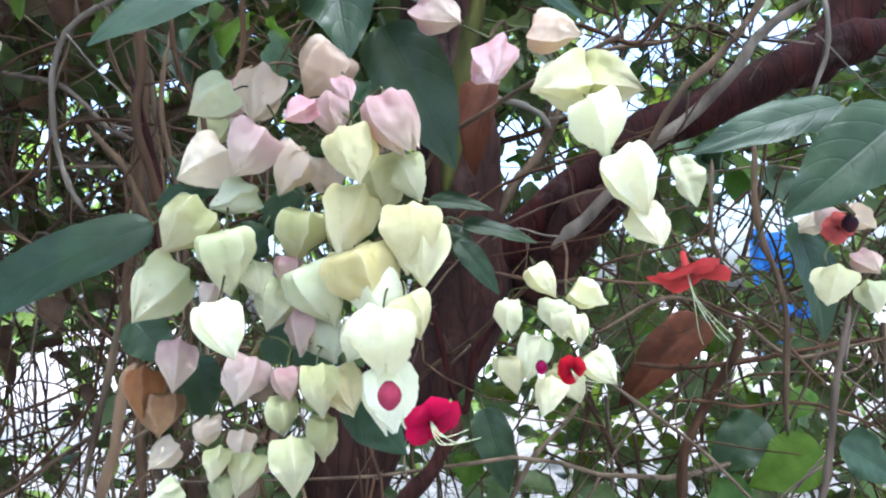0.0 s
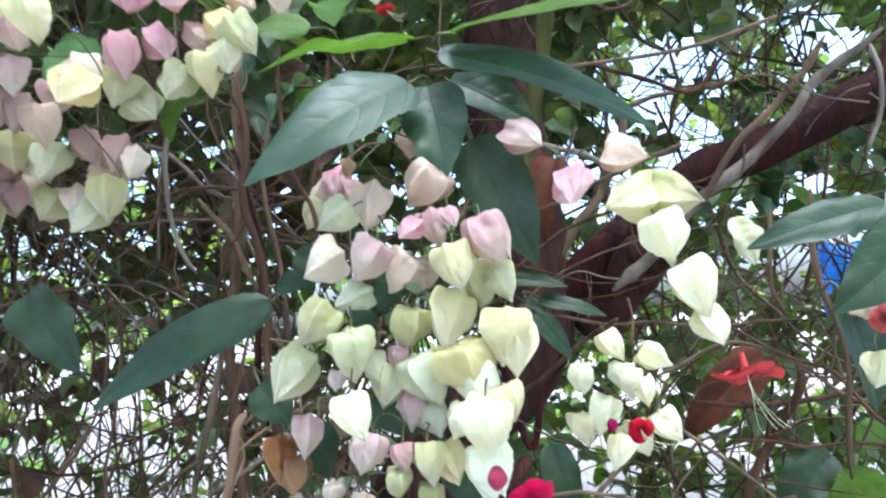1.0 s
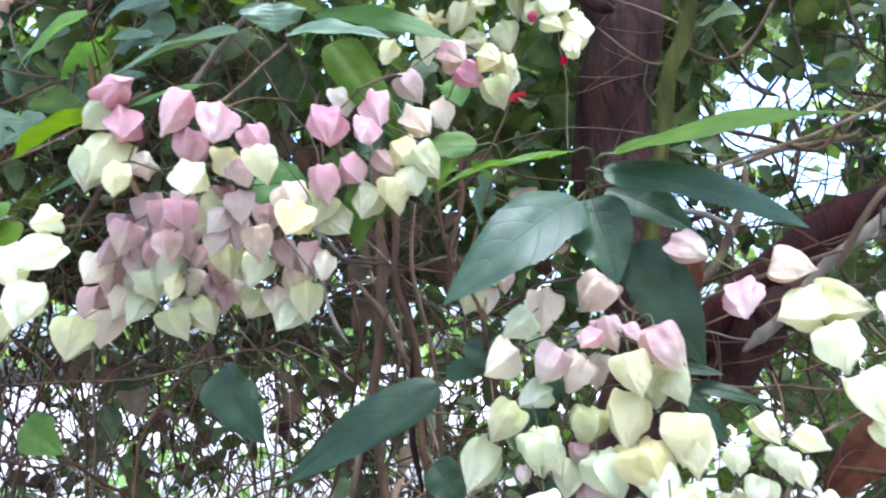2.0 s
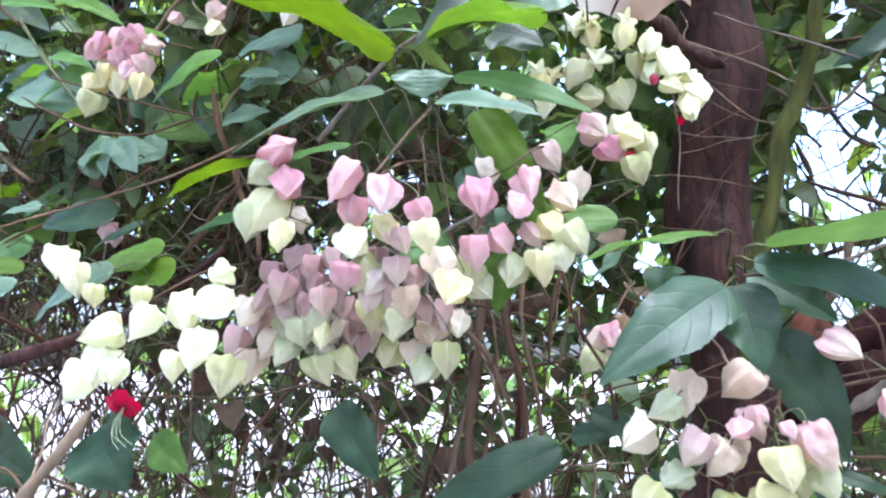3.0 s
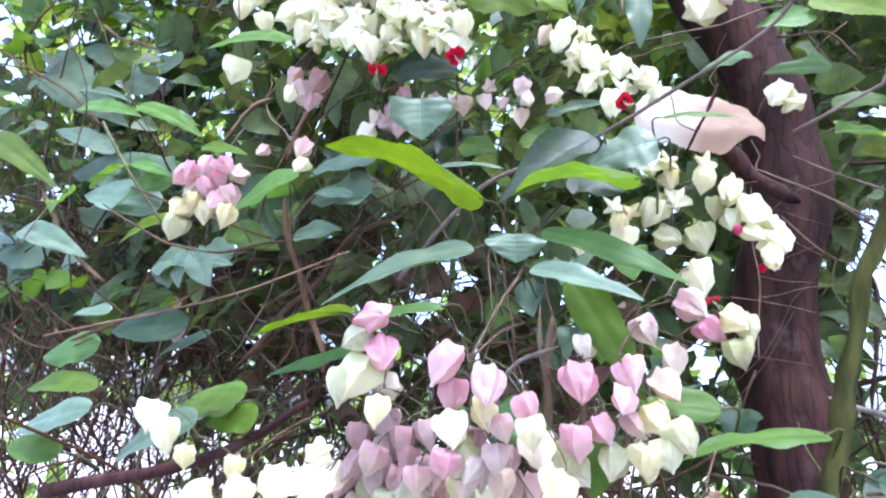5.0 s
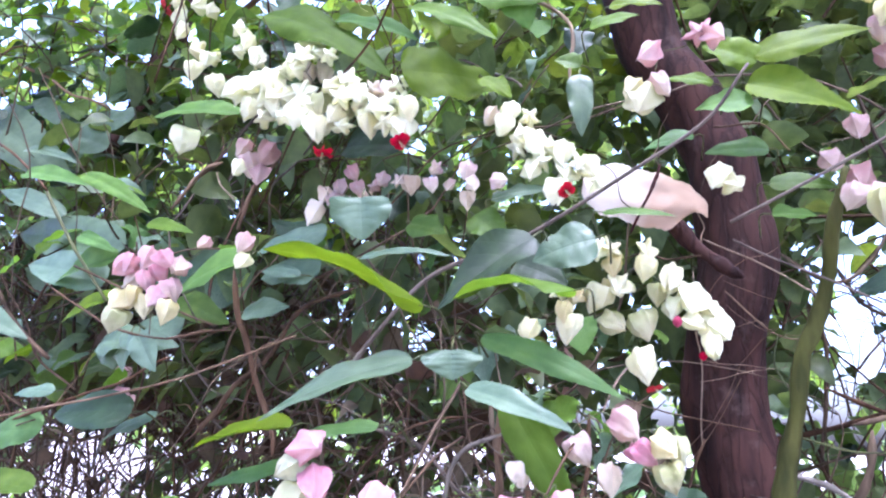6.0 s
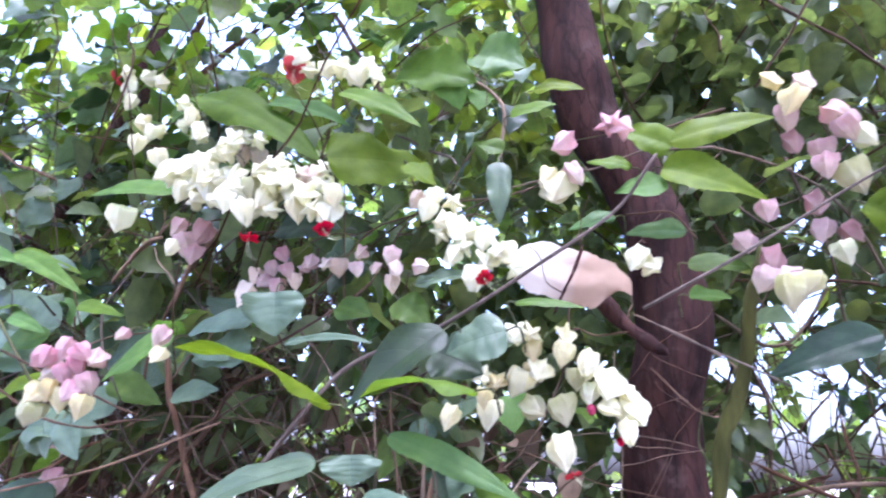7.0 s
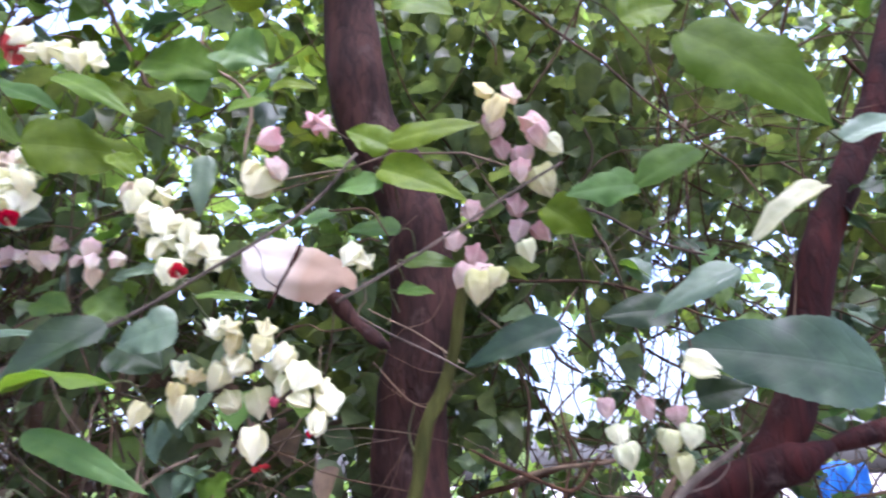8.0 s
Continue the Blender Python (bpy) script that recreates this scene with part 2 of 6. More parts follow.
def ground_material():
    mat, nt, bsdf, out = nodes_of("dusty_ground")
    a, b = noise_node(nt, 2.2, 8.0), noise_node(nt, 26.0, 6.0)
    mix = nt.nodes.new("ShaderNodeMixRGB")
    mix.inputs[0].default_value = 0.45
    link(nt, ramp(nt, a.outputs["Fac"], [(0.3, (0.09, 0.075, 0.06)), (0.7, (0.29, 0.27, 0.245))]).outputs[0], mix.inputs[1])
    link(nt, ramp(nt, b.outputs["Fac"], [(0.3, (0.07, 0.055, 0.04)), (0.65, (0.34, 0.32, 0.29))]).outputs[0], mix.inputs[2])
    link(nt, mix.outputs[0], bsdf.inputs["Base Color"])
    bsdf.inputs["Roughness"].default_value = 0.95
    bump(nt, bsdf, b.outputs["Fac"], 0.6, 0.02)
    return mat


def tarp_material():
    mat, nt, bsdf, out = nodes_of("blue_tarp")
    n = noise_node(nt, 14.0, 5.0)
    link(nt, ramp(nt, n.outputs["Fac"], [(0.3, (0.015, 0.13, 0.55)), (0.7, (0.04, 0.27, 0.78))]).outputs[0], bsdf.inputs["Base Color"])
    bsdf.inputs["Roughness"].default_value = 0.45
    bump(nt, bsdf, n.outputs["Fac"], 0.5, 0.01)
    return mat


# ---- shapes ----
rng = random.Random(7)


def mesh_of(name, verts, faces, mat, uvs=None, smooth=True):
    me = bpy.data.meshes.new(name)
    me.from_pydata([tuple(v) for v in verts], [], faces)
    me.materials.append(mat)
    if uvs is not None:
        layer = me.uv_layers.new(name="UVMap")
        idx = np.empty(len(me.loops), dtype=np.int32)
        me.loops.foreach_get("vertex_index", idx)
        layer.data.foreach_set("uv", np.asarray(uvs, dtype=np.float32)[idx].ravel())
    if smooth:
        me.polygons.foreach_set("use_smooth", [True] * len(me.polygons))
    me.update()
    return me


def part(name, me, parent, label=""):
    ob = new(name, me)
    ob.parent = parent
    return tagged(ob, label)


def thing(name, place, label, category, group="", kind=""):
    ob = new(name)
    ob.empty_display_size = 0.02
    ob.location = place
    return tagged(ob, label, category, group, kind)


def inside(parent, p):
    return Vector(p) - parent.location


def smooth_path(points, steps):
    """Points along a smooth curve that meets the given ones."""
    pts = [Vector(p) for p in points]
    pts = [2 * pts[0] - pts[1]] + pts + [2 * pts[-1] - pts[-2]]
    out = []
    for i in range(1, len(pts) - 2):
        a, b, c, d = pts[i - 1:i + 3]
        for k in range(steps):
            t = k / steps
            out.append(0.5 * (2 * b + (c - a) * t + (2 * a - 5 * b + 4 * c - d) * t * t + (3 * b - a - 3 * c + d) * t ** 3))
    return out + [pts[-2]]


def tube(points, r0, r1, sides=6, steps=6, wobble=0.0, lumps=0.0, seed=0.0):
    """Verts and faces of a tapering stem along a curve."""
    path = smooth_path(points, steps)
    verts, faces = [], []
    n = len(path)
    for i, p in enumerate(path):
        d = (path[min(i + 1, n - 1)] - path[max(i - 1, 0)]).normalized()
        u = d.cross(Vector((0.31, 0.87, 0.38))).normalized()
        w = d.cross(u)
        f = i / (n - 1)
        q = p + wobble * Vector((noise.noise(p * 9 + Vector((seed, 0, 0))), noise.noise(p * 9 + Vector((0, seed, 5))), noise.noise(p * 9 + Vector((9, 0, seed))))) * min(1, 4 * f * (1 - f) + 0.15)
        r = (r0 + (r1 - r0) * f) * (min(1, 0.3 + 9 * f, 0.3 + 9 * (1 - f)) if lumps else 1)
        for k in range(sides):
            a = 2 * math.pi * k / sides
            e = u * math.cos(a) + w * math.sin(a)
            rr = r * (1 + lumps * noise.noise((q + e * r) * (0.35 / max(r, 0.002)) + Vector((seed, seed, 0))))
            verts.append(q + e * rr)
    for i in range(n - 1):
        for k in range(sides):
            a, b = i * sides + k, i * sides + (k + 1) % sides
            faces.append((a, b, b + sides, a + sides))
    faces.append(tuple(range(sides))[::-1])
    faces.append(tuple(range((n - 1) * sides, n * sides)))
    return verts, faces


def stem(parent, name, points, r0, r1, mat, sides=6, steps=6, wobble=0.0, lumps=0.0, label="", seed=0.0):
    v, f = tube([inside(parent, p) for p in points], r0, r1, sides, steps, wobble, lumps, seed)
    return part(name, mesh_of(name, v, f, M[mat]), parent, label)


def leaf_sheet(length, width, droop, fold, wavy, seed, nl=28, nw=8, curl=0.0, teeth=0.0, quilt=0.0):
    """A pointed oval leaf along +x, its upper face to +z, with a folded midrib, a drooping tip and a wavy margin."""
    verts, faces, uvs = [], [], []
    for i in range(nl + 1):
        v = i / nl
        half = 0.5 * width * min(1.0, 2.36 * (v + 0.004) ** 0.42 * (1 - v) ** 0.95) + 0.0004
        a = droop * v
        cx = length * (math.sin(a) / droop if abs(droop) > 1e-3 else v)
        cz = -length * ((1 - math.cos(a)) / droop if abs(droop) > 1e-3 else 0.0)
        for j in range(nw + 1):
            u = 2 * j / nw - 1
            s = abs(u)
            lift = half * (fold * s - curl * s * s) + wavy * half * s * s * noise.noise((v * 3.2, u * 1.3, seed))
            edge = 1 + s ** 6 * (teeth * (((v * 0.25 * nl + seed) % 1.0) - 0.5) + 0.10 * noise.noise((v * 5, u, seed + 2))) if nl > 8 else 1.0
            if quilt:
                rib = abs(math.sin((v - 0.26 * s ** 1.5) * 19.0))
                lift += quilt * half * (rib ** 0.7 * 0.5 * (1 - s) * min(1, 4 * s) + 0.7 * s * noise.noise((v * 7, u * 3, seed + 5)))
            verts.append((cx + math.sin(a) * lift, u * half * edge, cz + math.cos(a) * lift))
            uvs.append((u, v))
    for i in range(nl):
        for j in range(nw):
            a = i * (nw + 1) + j
            faces.append((a, a + nw + 1, a + nw + 2, a + 1))
    return verts, faces, uvs


def leaf(parent, base, tip, width, roll, mat="leaf_dark", droop=0.5, fold=0.25, name="leaf", label="", stalk=0.012):
    """One leaf from its base to its tip; roll 0 turns its upper face to -y, 90 turns that face up."""
    b, t = Vector(base), Vector(tip)
    chord = (t - b).length
    length = chord * (droop / 2) / math.sin(droop / 2) if droop > 0.01 else chord
    teeth = {"leaf_lime": 0.09, "leaf_mid": 0.06, "leaf_pale": 0.05, "leaf_olive": 0.08}.get(mat, 0.04)
    wavy, quilt = {"leaf_brown": (0.9, 0.10), "leaf_yellow": (1.0, 0.25), "leaf_dark": (0.5, 0.05)}.get(mat, (0.5, 0.09))
    v, f, uv = leaf_sheet(length, width, droop, fold + rng.uniform(-0.08, 0.12), wavy * rng.uniform(0.7, 1.3), rng.uniform(0, 50), 64, 10, rng.uniform(0.05, 0.25), teeth, quilt)
    ob = part(name, mesh_of(name, v, f, M[mat], uv), parent, label)
    along = (t - b).normalized()
    face = Vector((0, -1, 0))
    across = face.cross(along).normalized()
    up = along.cross(across)
    turn = Matrix.Rotation(radians(roll), 3, along)
    if (turn @ up).z < up.z - 1e-4 and roll > 0:
        turn = Matrix.Rotation(radians(-roll), 3, along)
    across, up = turn @ across, turn @ up
    m = Matrix((along, across, up)).transposed() @ Matrix.Rotation(-droop / 2, 3, "Y")
    ob.matrix_basis = Matrix.LocRotScale(inside(parent, b), m.to_quaternion(), None)
    if stalk:
        back = b - along * stalk * 0.8 + Vector((0, 0.05, -0.016))
        sv, sf = tube([inside(parent, back), inside(parent, b - along * stalk + Vector((0, 0.012, 0.002))), inside(parent, b + along * 0.004)], 0.0012, 0.0009, 5, 3)
        part("petiole", mesh_of("petiole", sv, sf, M["stalk"]), parent)
    return ob


def blunt_leaf(parent, base, tip, width, mat, nl=40, nw=14):
    """A broad withered blade with blunt ends, a torn and toothed margin and one corner curled back."""
    b, t = inside(parent, base), inside(parent, tip)
    along = t - b
    across = Vector((0, -1, 0)).cross(along).normalized()
    face = along.normalized().cross(across)
    verts, faces, uvs = [], [], []
    for i in range(nl + 1):
        v = i / nl
        half = 0.5 * width * (1 - abs(2 * v - 1) ** 5) ** 0.45 * (0.86 + 0.16 * math.sin(2.6 * v + 0.4)) + 0.0004
        for j in range(nw + 1):
            u = 2 * j / nw - 1
            ragged = 1 + abs(u) ** 5 * (0.16 * noise.noise((v * 6, u, 4.0)) + 0.07 * noise.noise((v * 26, u, 9.0)))
            slant = 0.10 * u * (1 - v) ** 3
            lift = -0.10 * width * u * u + 0.07 * width * noise.noise((v * 3, u * 1.4, 2.0)) + 0.02 * width * noise.noise((v * 11, u * 6, 6.0)) - 0.35 * width * max(0.0, 0.22 - v) * (0.5 - 0.5 * u)
            verts.append(b + along * (v + slant) + across * (u * half * ragged) + face * lift)
            uvs.append((u, v))
    for i in range(nl):
        for j in range(nw):
            a = i * (nw + 1) + j
            faces.append((a, a + nw + 1, a + nw + 2, a + 1))
    part("blade", mesh_of("blade", verts, faces, M[mat], uvs), parent)
    sv, sf = tube([t, t - along.normalized() * -0.012 + Vector((0, 0.02, 0.006)), t + along.normalized() * 0.03 + Vector((0, 0.05, 0.004))], 0.0013, 0.0010, 5, 3)
    return part("petiole", mesh_of("petiole", sv, sf, M["twig"]), parent)


KEELS, ROUND, DOWN = 5, 40, 20


def calyx_sheet(kind, seed):
    """A puffed five-keeled calyx of length 1 that hangs from its origin: closed like a heart, parted at the tip, or spread like a star."""
    closed = [(0, .06), (.03, .52), (.09, .84), (.18, .98), (.30, 1.0), (.44, .93), (.58, .77), (.70, .57), (.80, .37), (.88, .21), (.95, .08), (1, .01)]
    parted = [(0, .06), (.04, .52), (.13, .86), (.28, 1), (.46, .97), (.62, .82), (.78, .62), (.9, .5), (1, .46)]
    star = [(0, .05), (.04, .5), (.12, .82), (.26, 1), (.42, .98), (.6, .78), (.76, .52), (.9, .24), (1, .02)]
    prof = {"heart": closed, "parted": parted, "star": star}[kind]
    xs, ys = [p[0] for p in prof], [p[1] for p in prof]
    bend, twist = 0.16 * noise.noise((seed, 1.7, 0)), 0.5 * noise.noise((seed, 8.1, 3))
    verts, faces, uvs = [], [], []
    for i in range(DOWN + 1):
        s = i / DOWN
        for k in range(ROUND):
            a = 2 * math.pi * k / ROUND
            w = abs(math.sin(2.5 * a))
            lobe, rib = w ** 0.8, round(2.5 * a / math.pi) % KEELS
            v = s * (0.72 + 0.28 * lobe if kind == "parted" else 1.0)
            uneven = 1 + 0.26 * noise.noise((rib * 3.7, v * 3.4, seed + 9)) + 0.14 * noise.noise((rib * 5.1, v * 13, seed + 3))
            if kind == "star":
                r = 0.425 * float(np.interp(v, xs, ys)) * (0.56 + 0.66 * (1 - w) * min(1, 5 * v) * uneven)
            else:
                r = 0.475 * float(np.interp(v, xs, ys)) * (0.80 + 0.27 * (1 - w) ** 1.15 * min(1, 6 * v) * uneven)
            r *= 1 + 0.09 * noise.noise((math.cos(a) * 1.3, math.sin(a) * 1.3, v * 2 + seed))
            shoulder = (0.08 + 0.055 * (1 - w)) * math.exp(-((v - 0.12) / 0.10) ** 2)
            z = -v * (0.97 if kind != "star" else 0.8) + shoulder + 0.025 * noise.noise((a, v * 3, seed + 4))
            crease = 0.045 * noise.noise((math.cos(a) * 2.2, math.sin(a) * 2.2 + seed, v * 3)) + 0.03 * noise.noise((math.cos(a) * 5, math.sin(a) * 5 + seed, v * 8))
            turn = a + twist * v
            verts.append((r * math.cos(turn) + crease + bend * v * v, 0.80 * r * math.sin(turn) + 0.10 * v * v + crease, z))
            uvs.append((k / ROUND * KEELS, v))
    for i in range(DOWN):
        for k in range(ROUND):
            a, b = i * ROUND + k, i * ROUND + (k + 1) % ROUND
            faces.append((a, a + ROUND, b + ROUND, b))
    return verts, faces, uvs


def crease_keels(me):
    """Marks the lines along the keels as sharp folds."""
    ends = np.empty(len(me.edges) * 2, dtype=np.int32)
    me.edges.foreach_get("vertices", ends)
    ends = ends.reshape(-1, 2)
    step = ROUND // KEELS
    fold = (ends[:, 0] % ROUND == ends[:, 1] % ROUND) & (ends[:, 0] % step == 0) & (ends.min(1) >= ROUND)
    me.attributes.new("sharp_edge", "BOOLEAN", "EDGE").data.foreach_set("value", fold)


CALYX = {}


def calyx_mesh(kind, tint, variant):
    key = (kind, tint, variant)
    if key not in CALYX:
        v, f, uv = calyx_sheet(kind, variant * 7.3)
        CALYX[key] = mesh_of("calyx", v, f, M[tint], uv)
        if kind != "star":
            crease_keels(CALYX[key])
    return CALYX[key]


TOPS = {}


def calyx(cluster, x, y, z, size, lean, tint, kind="heart"):
    """One calyx round its middle (x, y, z), its tip leaning to +x by lean degrees."""
    r = rng
    nod = r.uniform(-80, -35) if kind == "star" else r.uniform(-42, 22)
    turn = Matrix.Rotation(radians(-lean + r.uniform(-17, 17)), 4, "Y") @ Matrix.Rotation(radians(nod), 4, "X") @ Matrix.Rotation(radians(90 + 72 * r.randrange(5) + r.uniform(-30, 30)), 4, "Z")
    top = Vector((x, y, z)) + turn @ Vector((0, 0, 0.45 * size))
    ob = part("calyx", calyx_mesh(kind, tint, r.randrange(6)), cluster)
    s = size * (r.uniform(0.86, 1.04) if kind == "star" else r.uniform(0.86, 1.02))
    ob.matrix_basis = Matrix.Translation(inside(cluster, top)) @ turn @ Matrix.Diagonal((s * r.uniform(0.94, 1.12), s * r.uniform(0.94, 1.12), s, 1))
    TOPS.setdefault(cluster, []).append((inside(cluster, top), turn @ Vector((0, 0, 1))))
    return ob


def branch_out(cluster):
    """Joins the calyces to the node by short forking stalks, each from its nearest neighbour towards the node."""
    v, f = tube([(0.012, 0.10, 0.045), (0.008, 0.05, 0.030), (0.002, 0.015, 0.010), (0, 0, 0)], 0.0013, 0.0009, 6, 4)
    part("peduncle", mesh_of("peduncle", v, f, M["twig"]), cluster)
    nodes = [Vector((0, 0, 0))]
    for top, up in sorted(TOPS.get(cluster, []), key=lambda q: q[0].length):
        near = min(nodes, key=lambda q: (q - top).length + 0.25 * q.length)
        knot = top + up * 0.005 + Vector((0, 0.010, 0.003))
        v, f = tube([near, near.lerp(knot, 0.5) + Vector((0, 0.004, 0.002)), knot, top - up * 0.0015], 0.0006, 0.00045, 5, 3)
        part("pedicel", mesh_of("pedicel", v, f, M["stalk"]), cluster)
        nodes.append(knot)


def corolla(cluster, x, y, z, size, lean, face=18.0, stamens=4, label="red five-petalled corolla"):
    """A red five-petalled flower that peeps out of its calyx, with long curved stamens."""
    verts, faces, uvs = [], [], []
    for k in range(5):
        a, reach, curl = 2 * math.pi * k / 5 + rng.uniform(0.15, 0.45), rng.uniform(0.8, 1.25), rng.uniform(0.0, 0.5)
        d, e = Vector((math.cos(a), math.sin(a), 0)), Vector((-math.sin(a), math.cos(a), 0))
        o = len(verts)
        for i in range(6):
            v = i / 5
            half = 0.37 * math.sin(math.pi * (0.08 + 0.78 * v)) ** 0.75
            c = d * (0.08 + 0.52 * reach * v) + Vector((0, 0, -0.30 * v + (0.1 + curl) * v * v))
            for j in range(5):
                u = j / 2 - 1
                verts.append(c + e * (u * half) + Vector((0, 0, (0.13 - 0.3 * curl * v) * u * u + 0.07 * noise.noise((v * 3, u * 2, 7.0 * a + x * 90)))))
                uvs.append((u, v))
        faces += [(o + i * 5 + j, o + i * 5 + j + 5, o + i * 5 + j + 6, o + i * 5 + j + 1) for i in range(5) for j in range(4)]
    o = len(verts)
    for i in range(5):
        for k in range(10):
            a = 2 * math.pi * k / 10
            rr = 0.05 + 0.06 * (1 - i / 4) ** 2
            verts.append(Vector((rr * math.cos(a), rr * math.sin(a), 0.42 * i / 4)))
            uvs.append((k / 10, i / 4))
    faces += [(o + i * 10 + k, o + i * 10 + (k + 1) % 10, o + i * 10 + (k + 1) % 10 + 10, o + i * 10 + k + 10) for i in range(4) for k in range(10)]
    turn = Matrix.Rotation(radians(-lean), 4, "Y") @ Matrix.Rotation(radians(-face), 4, "X") @ Matrix.Rotation(radians(rng.uniform(0, 72)), 4, "Z")
    ob = part("corolla", mesh_of("corolla", [v * size for v in verts], faces, M["red"], uvs), cluster, label)
    ob.matrix_basis = Matrix.Translation(inside(cluster, (x, y, z))) @ turn
    for k in range(stamens):
        q = rng.uniform(-0.35, 0.35)
        v, f = tube([(0, 0, 0.2 * size), (0.05 * size * k, 0.1 * size * q, -0.4 * size), (size * (0.15 + 0.1 * k), size * q, -0.95 * size), (size * (0.5 + 0.15 * k), 1.4 * size * q, -1.15 * size)], 0.0002, 0.00015, 4, 5)
        part("stamen", mesh_of("stamen", v, f, M["thread"]), ob, "pale green stamen")
    return ob


def bud(cluster, x, y, z, size, mat="wine"):
    verts, faces, uvs = [], [], []
    for i in range(9):
        v = i / 8
        for k in range(12):
            a = 2 * math.pi * k / 12
            r = 0.42 * math.sin(math.pi * (0.06 + 0.9 * v)) ** 0.7 * (1 + 0.06 * math.cos(5 * a))
            verts.append((size * r * math.cos(a), size * r * math.sin(a), size * (0.5 - v)))
            uvs.append((k / 12, v))
    for i in range(8):
        for k in range(12):
            a, b = i * 12 + k, i * 12 + (k + 1) % 12
            faces.append((a, a + 12, b + 12, b))
    faces += [tuple(range(12))[::-1], tuple(range(96, 108))]
    ob = part("bud" if mat == "wine" else "fruit", mesh_of("bud", verts, faces, M[mat], uvs), cluster, "wine-red flower bud" if mat == "wine" else "ripe dark fruit")
    ob.location = inside(cluster, (x, y, z))
    return ob


def flower_cluster(x, y, z, label):
    return thing("flower_cluster", (x, y, z), label, "flower cluster", "flower clusters on the vine")


def vine_shoot(x, y, z, label="leafy vine shoot with pointed oval green leaves"):
    return thing("vine_shoot", (x, y, z), label, "vine", "shoots of the vine")


LEAVES = {}


def hedge_shoot(r, x, y, z, mats):
    """A climbing shoot: a thin arching stem with alternate heart-shaped leaves, most of them turned outwards and up."""
    ob = thing("climber_shoot", (x, y, z), "climbing shoot with greyish green heart-shaped leaves in the hedge", "vine", "climbing shoots in the hedge")
    d = Vector((r.uniform(-1, 1), r.uniform(-0.5, 0.1), r.uniform(0.1, 1.0))).normalized()
    p, pts = Vector((0, 0, 0)), []
    for k in range(5):
        pts.append(p.copy())
        p += d * r.uniform(0.07, 0.11)
        d = (d + Vector((r.gauss(0, 0.3), r.gauss(-0.03, 0.12), r.gauss(-0.18, 0.2)))).normalized()
    v, f = tube(pts, 0.0022, 0.0010, 5, 4, 0.006, 0, r.uniform(0, 30))
    part("stem", mesh_of("stem", v, f, M[r.choice(["twig", "stalk", "twig"])]), ob)
    for k, q in enumerate(smooth_path(pts, 2)[1:]):
        mat, variant = r.choice(mats), r.randrange(4)
        if (mat, variant) not in LEAVES:
            lv, lf, lu = leaf_sheet(1.0, 0.56 + 0.09 * variant, 0.35 + 0.15 * variant, 0.22, 0.6, variant * 5.7, 24, 6, 0.12, 0.10)
            LEAVES[mat, variant] = mesh_of("leaf", lv, lf, M[mat], lu)
        size = r.uniform(0.055, 0.10) * (1 - 0.04 * k)
        turn = Euler((r.gauss(0.75, 0.4), r.uniform(0.1, 0.9), 0)).to_matrix().to_4x4()
        spin = Matrix.Rotation(radians(r.choice((-90, -60, -120, -30, -150)) + r.uniform(-25, 25)), 4, "Z")
        leaf_ob = part("leaf", LEAVES[mat, variant], ob)
        side = Vector((r.uniform(-0.012, 0.012), -0.012, 0.004))
        leaf_ob.matrix_basis = Matrix.Translation(q + side) @ spin @ Matrix.Rotation(r.uniform(0.2, 0.9), 4, "Y") @ Matrix.Rotation(r.gauss(0, 0.35), 4, "X") @ Matrix.Diagonal((size, size, size, 1))
        pv, pf = tube([q, q + side * 0.6 + Vector((0, 0, 0.002)), q + side], 0.0009, 0.0007, 4, 2)
        part("petiole", mesh_of("petiole", pv, pf, M["stalk"]), ob)
    return ob


def liana(name, points, r0, r1, mat, label, wobble=0.01, sides=8, lumps=0.45, category="vine", steps=7):
    ob = thing(name, points[0], label, category, "bare woody vines" if name == "woody_vine" else "")
    main = stem(ob, "stem", points, r0, r1, mat, sides, steps, wobble, lumps, "", rng.uniform(0, 40))
    line = smooth_path(points, 6)
    for _ in range(int(rng.uniform(2, 5))):
        q = line[rng.randrange(2, len(line) - 2)]
        d = Vector((rng.gauss(0, 1), abs(rng.gauss(0, 0.5)), rng.gauss(0.2, 0.8))).normalized()
        pts, p = [], q.copy()
        for k in range(4):
            pts.append(inside(ob, p))
            p = p + d * rng.uniform(0.02, 0.05)
            d = (d + 0.45 * Vector((rng.gauss(0, 1), rng.gauss(0, 0.5), rng.gauss(0, 1)))).normalized()
        thick = min(0.0016, 0.4 * r0)
        v, f = tube(pts, thick, thick * 0.5, 5, 4, 0.003, 0.0, rng.uniform(0, 40))
        part("side_twig", mesh_of("side_twig", v, f, M["twig" if mat == "bark" else mat]), ob)
    return ob


def in_sight_lane(p, r, gaps):
    """Whether a place lies in one of the lanes kept free along the camera's sight lines."""
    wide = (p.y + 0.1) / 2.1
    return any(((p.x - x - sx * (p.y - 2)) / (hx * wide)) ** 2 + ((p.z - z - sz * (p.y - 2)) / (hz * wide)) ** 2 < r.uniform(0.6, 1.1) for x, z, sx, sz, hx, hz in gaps)


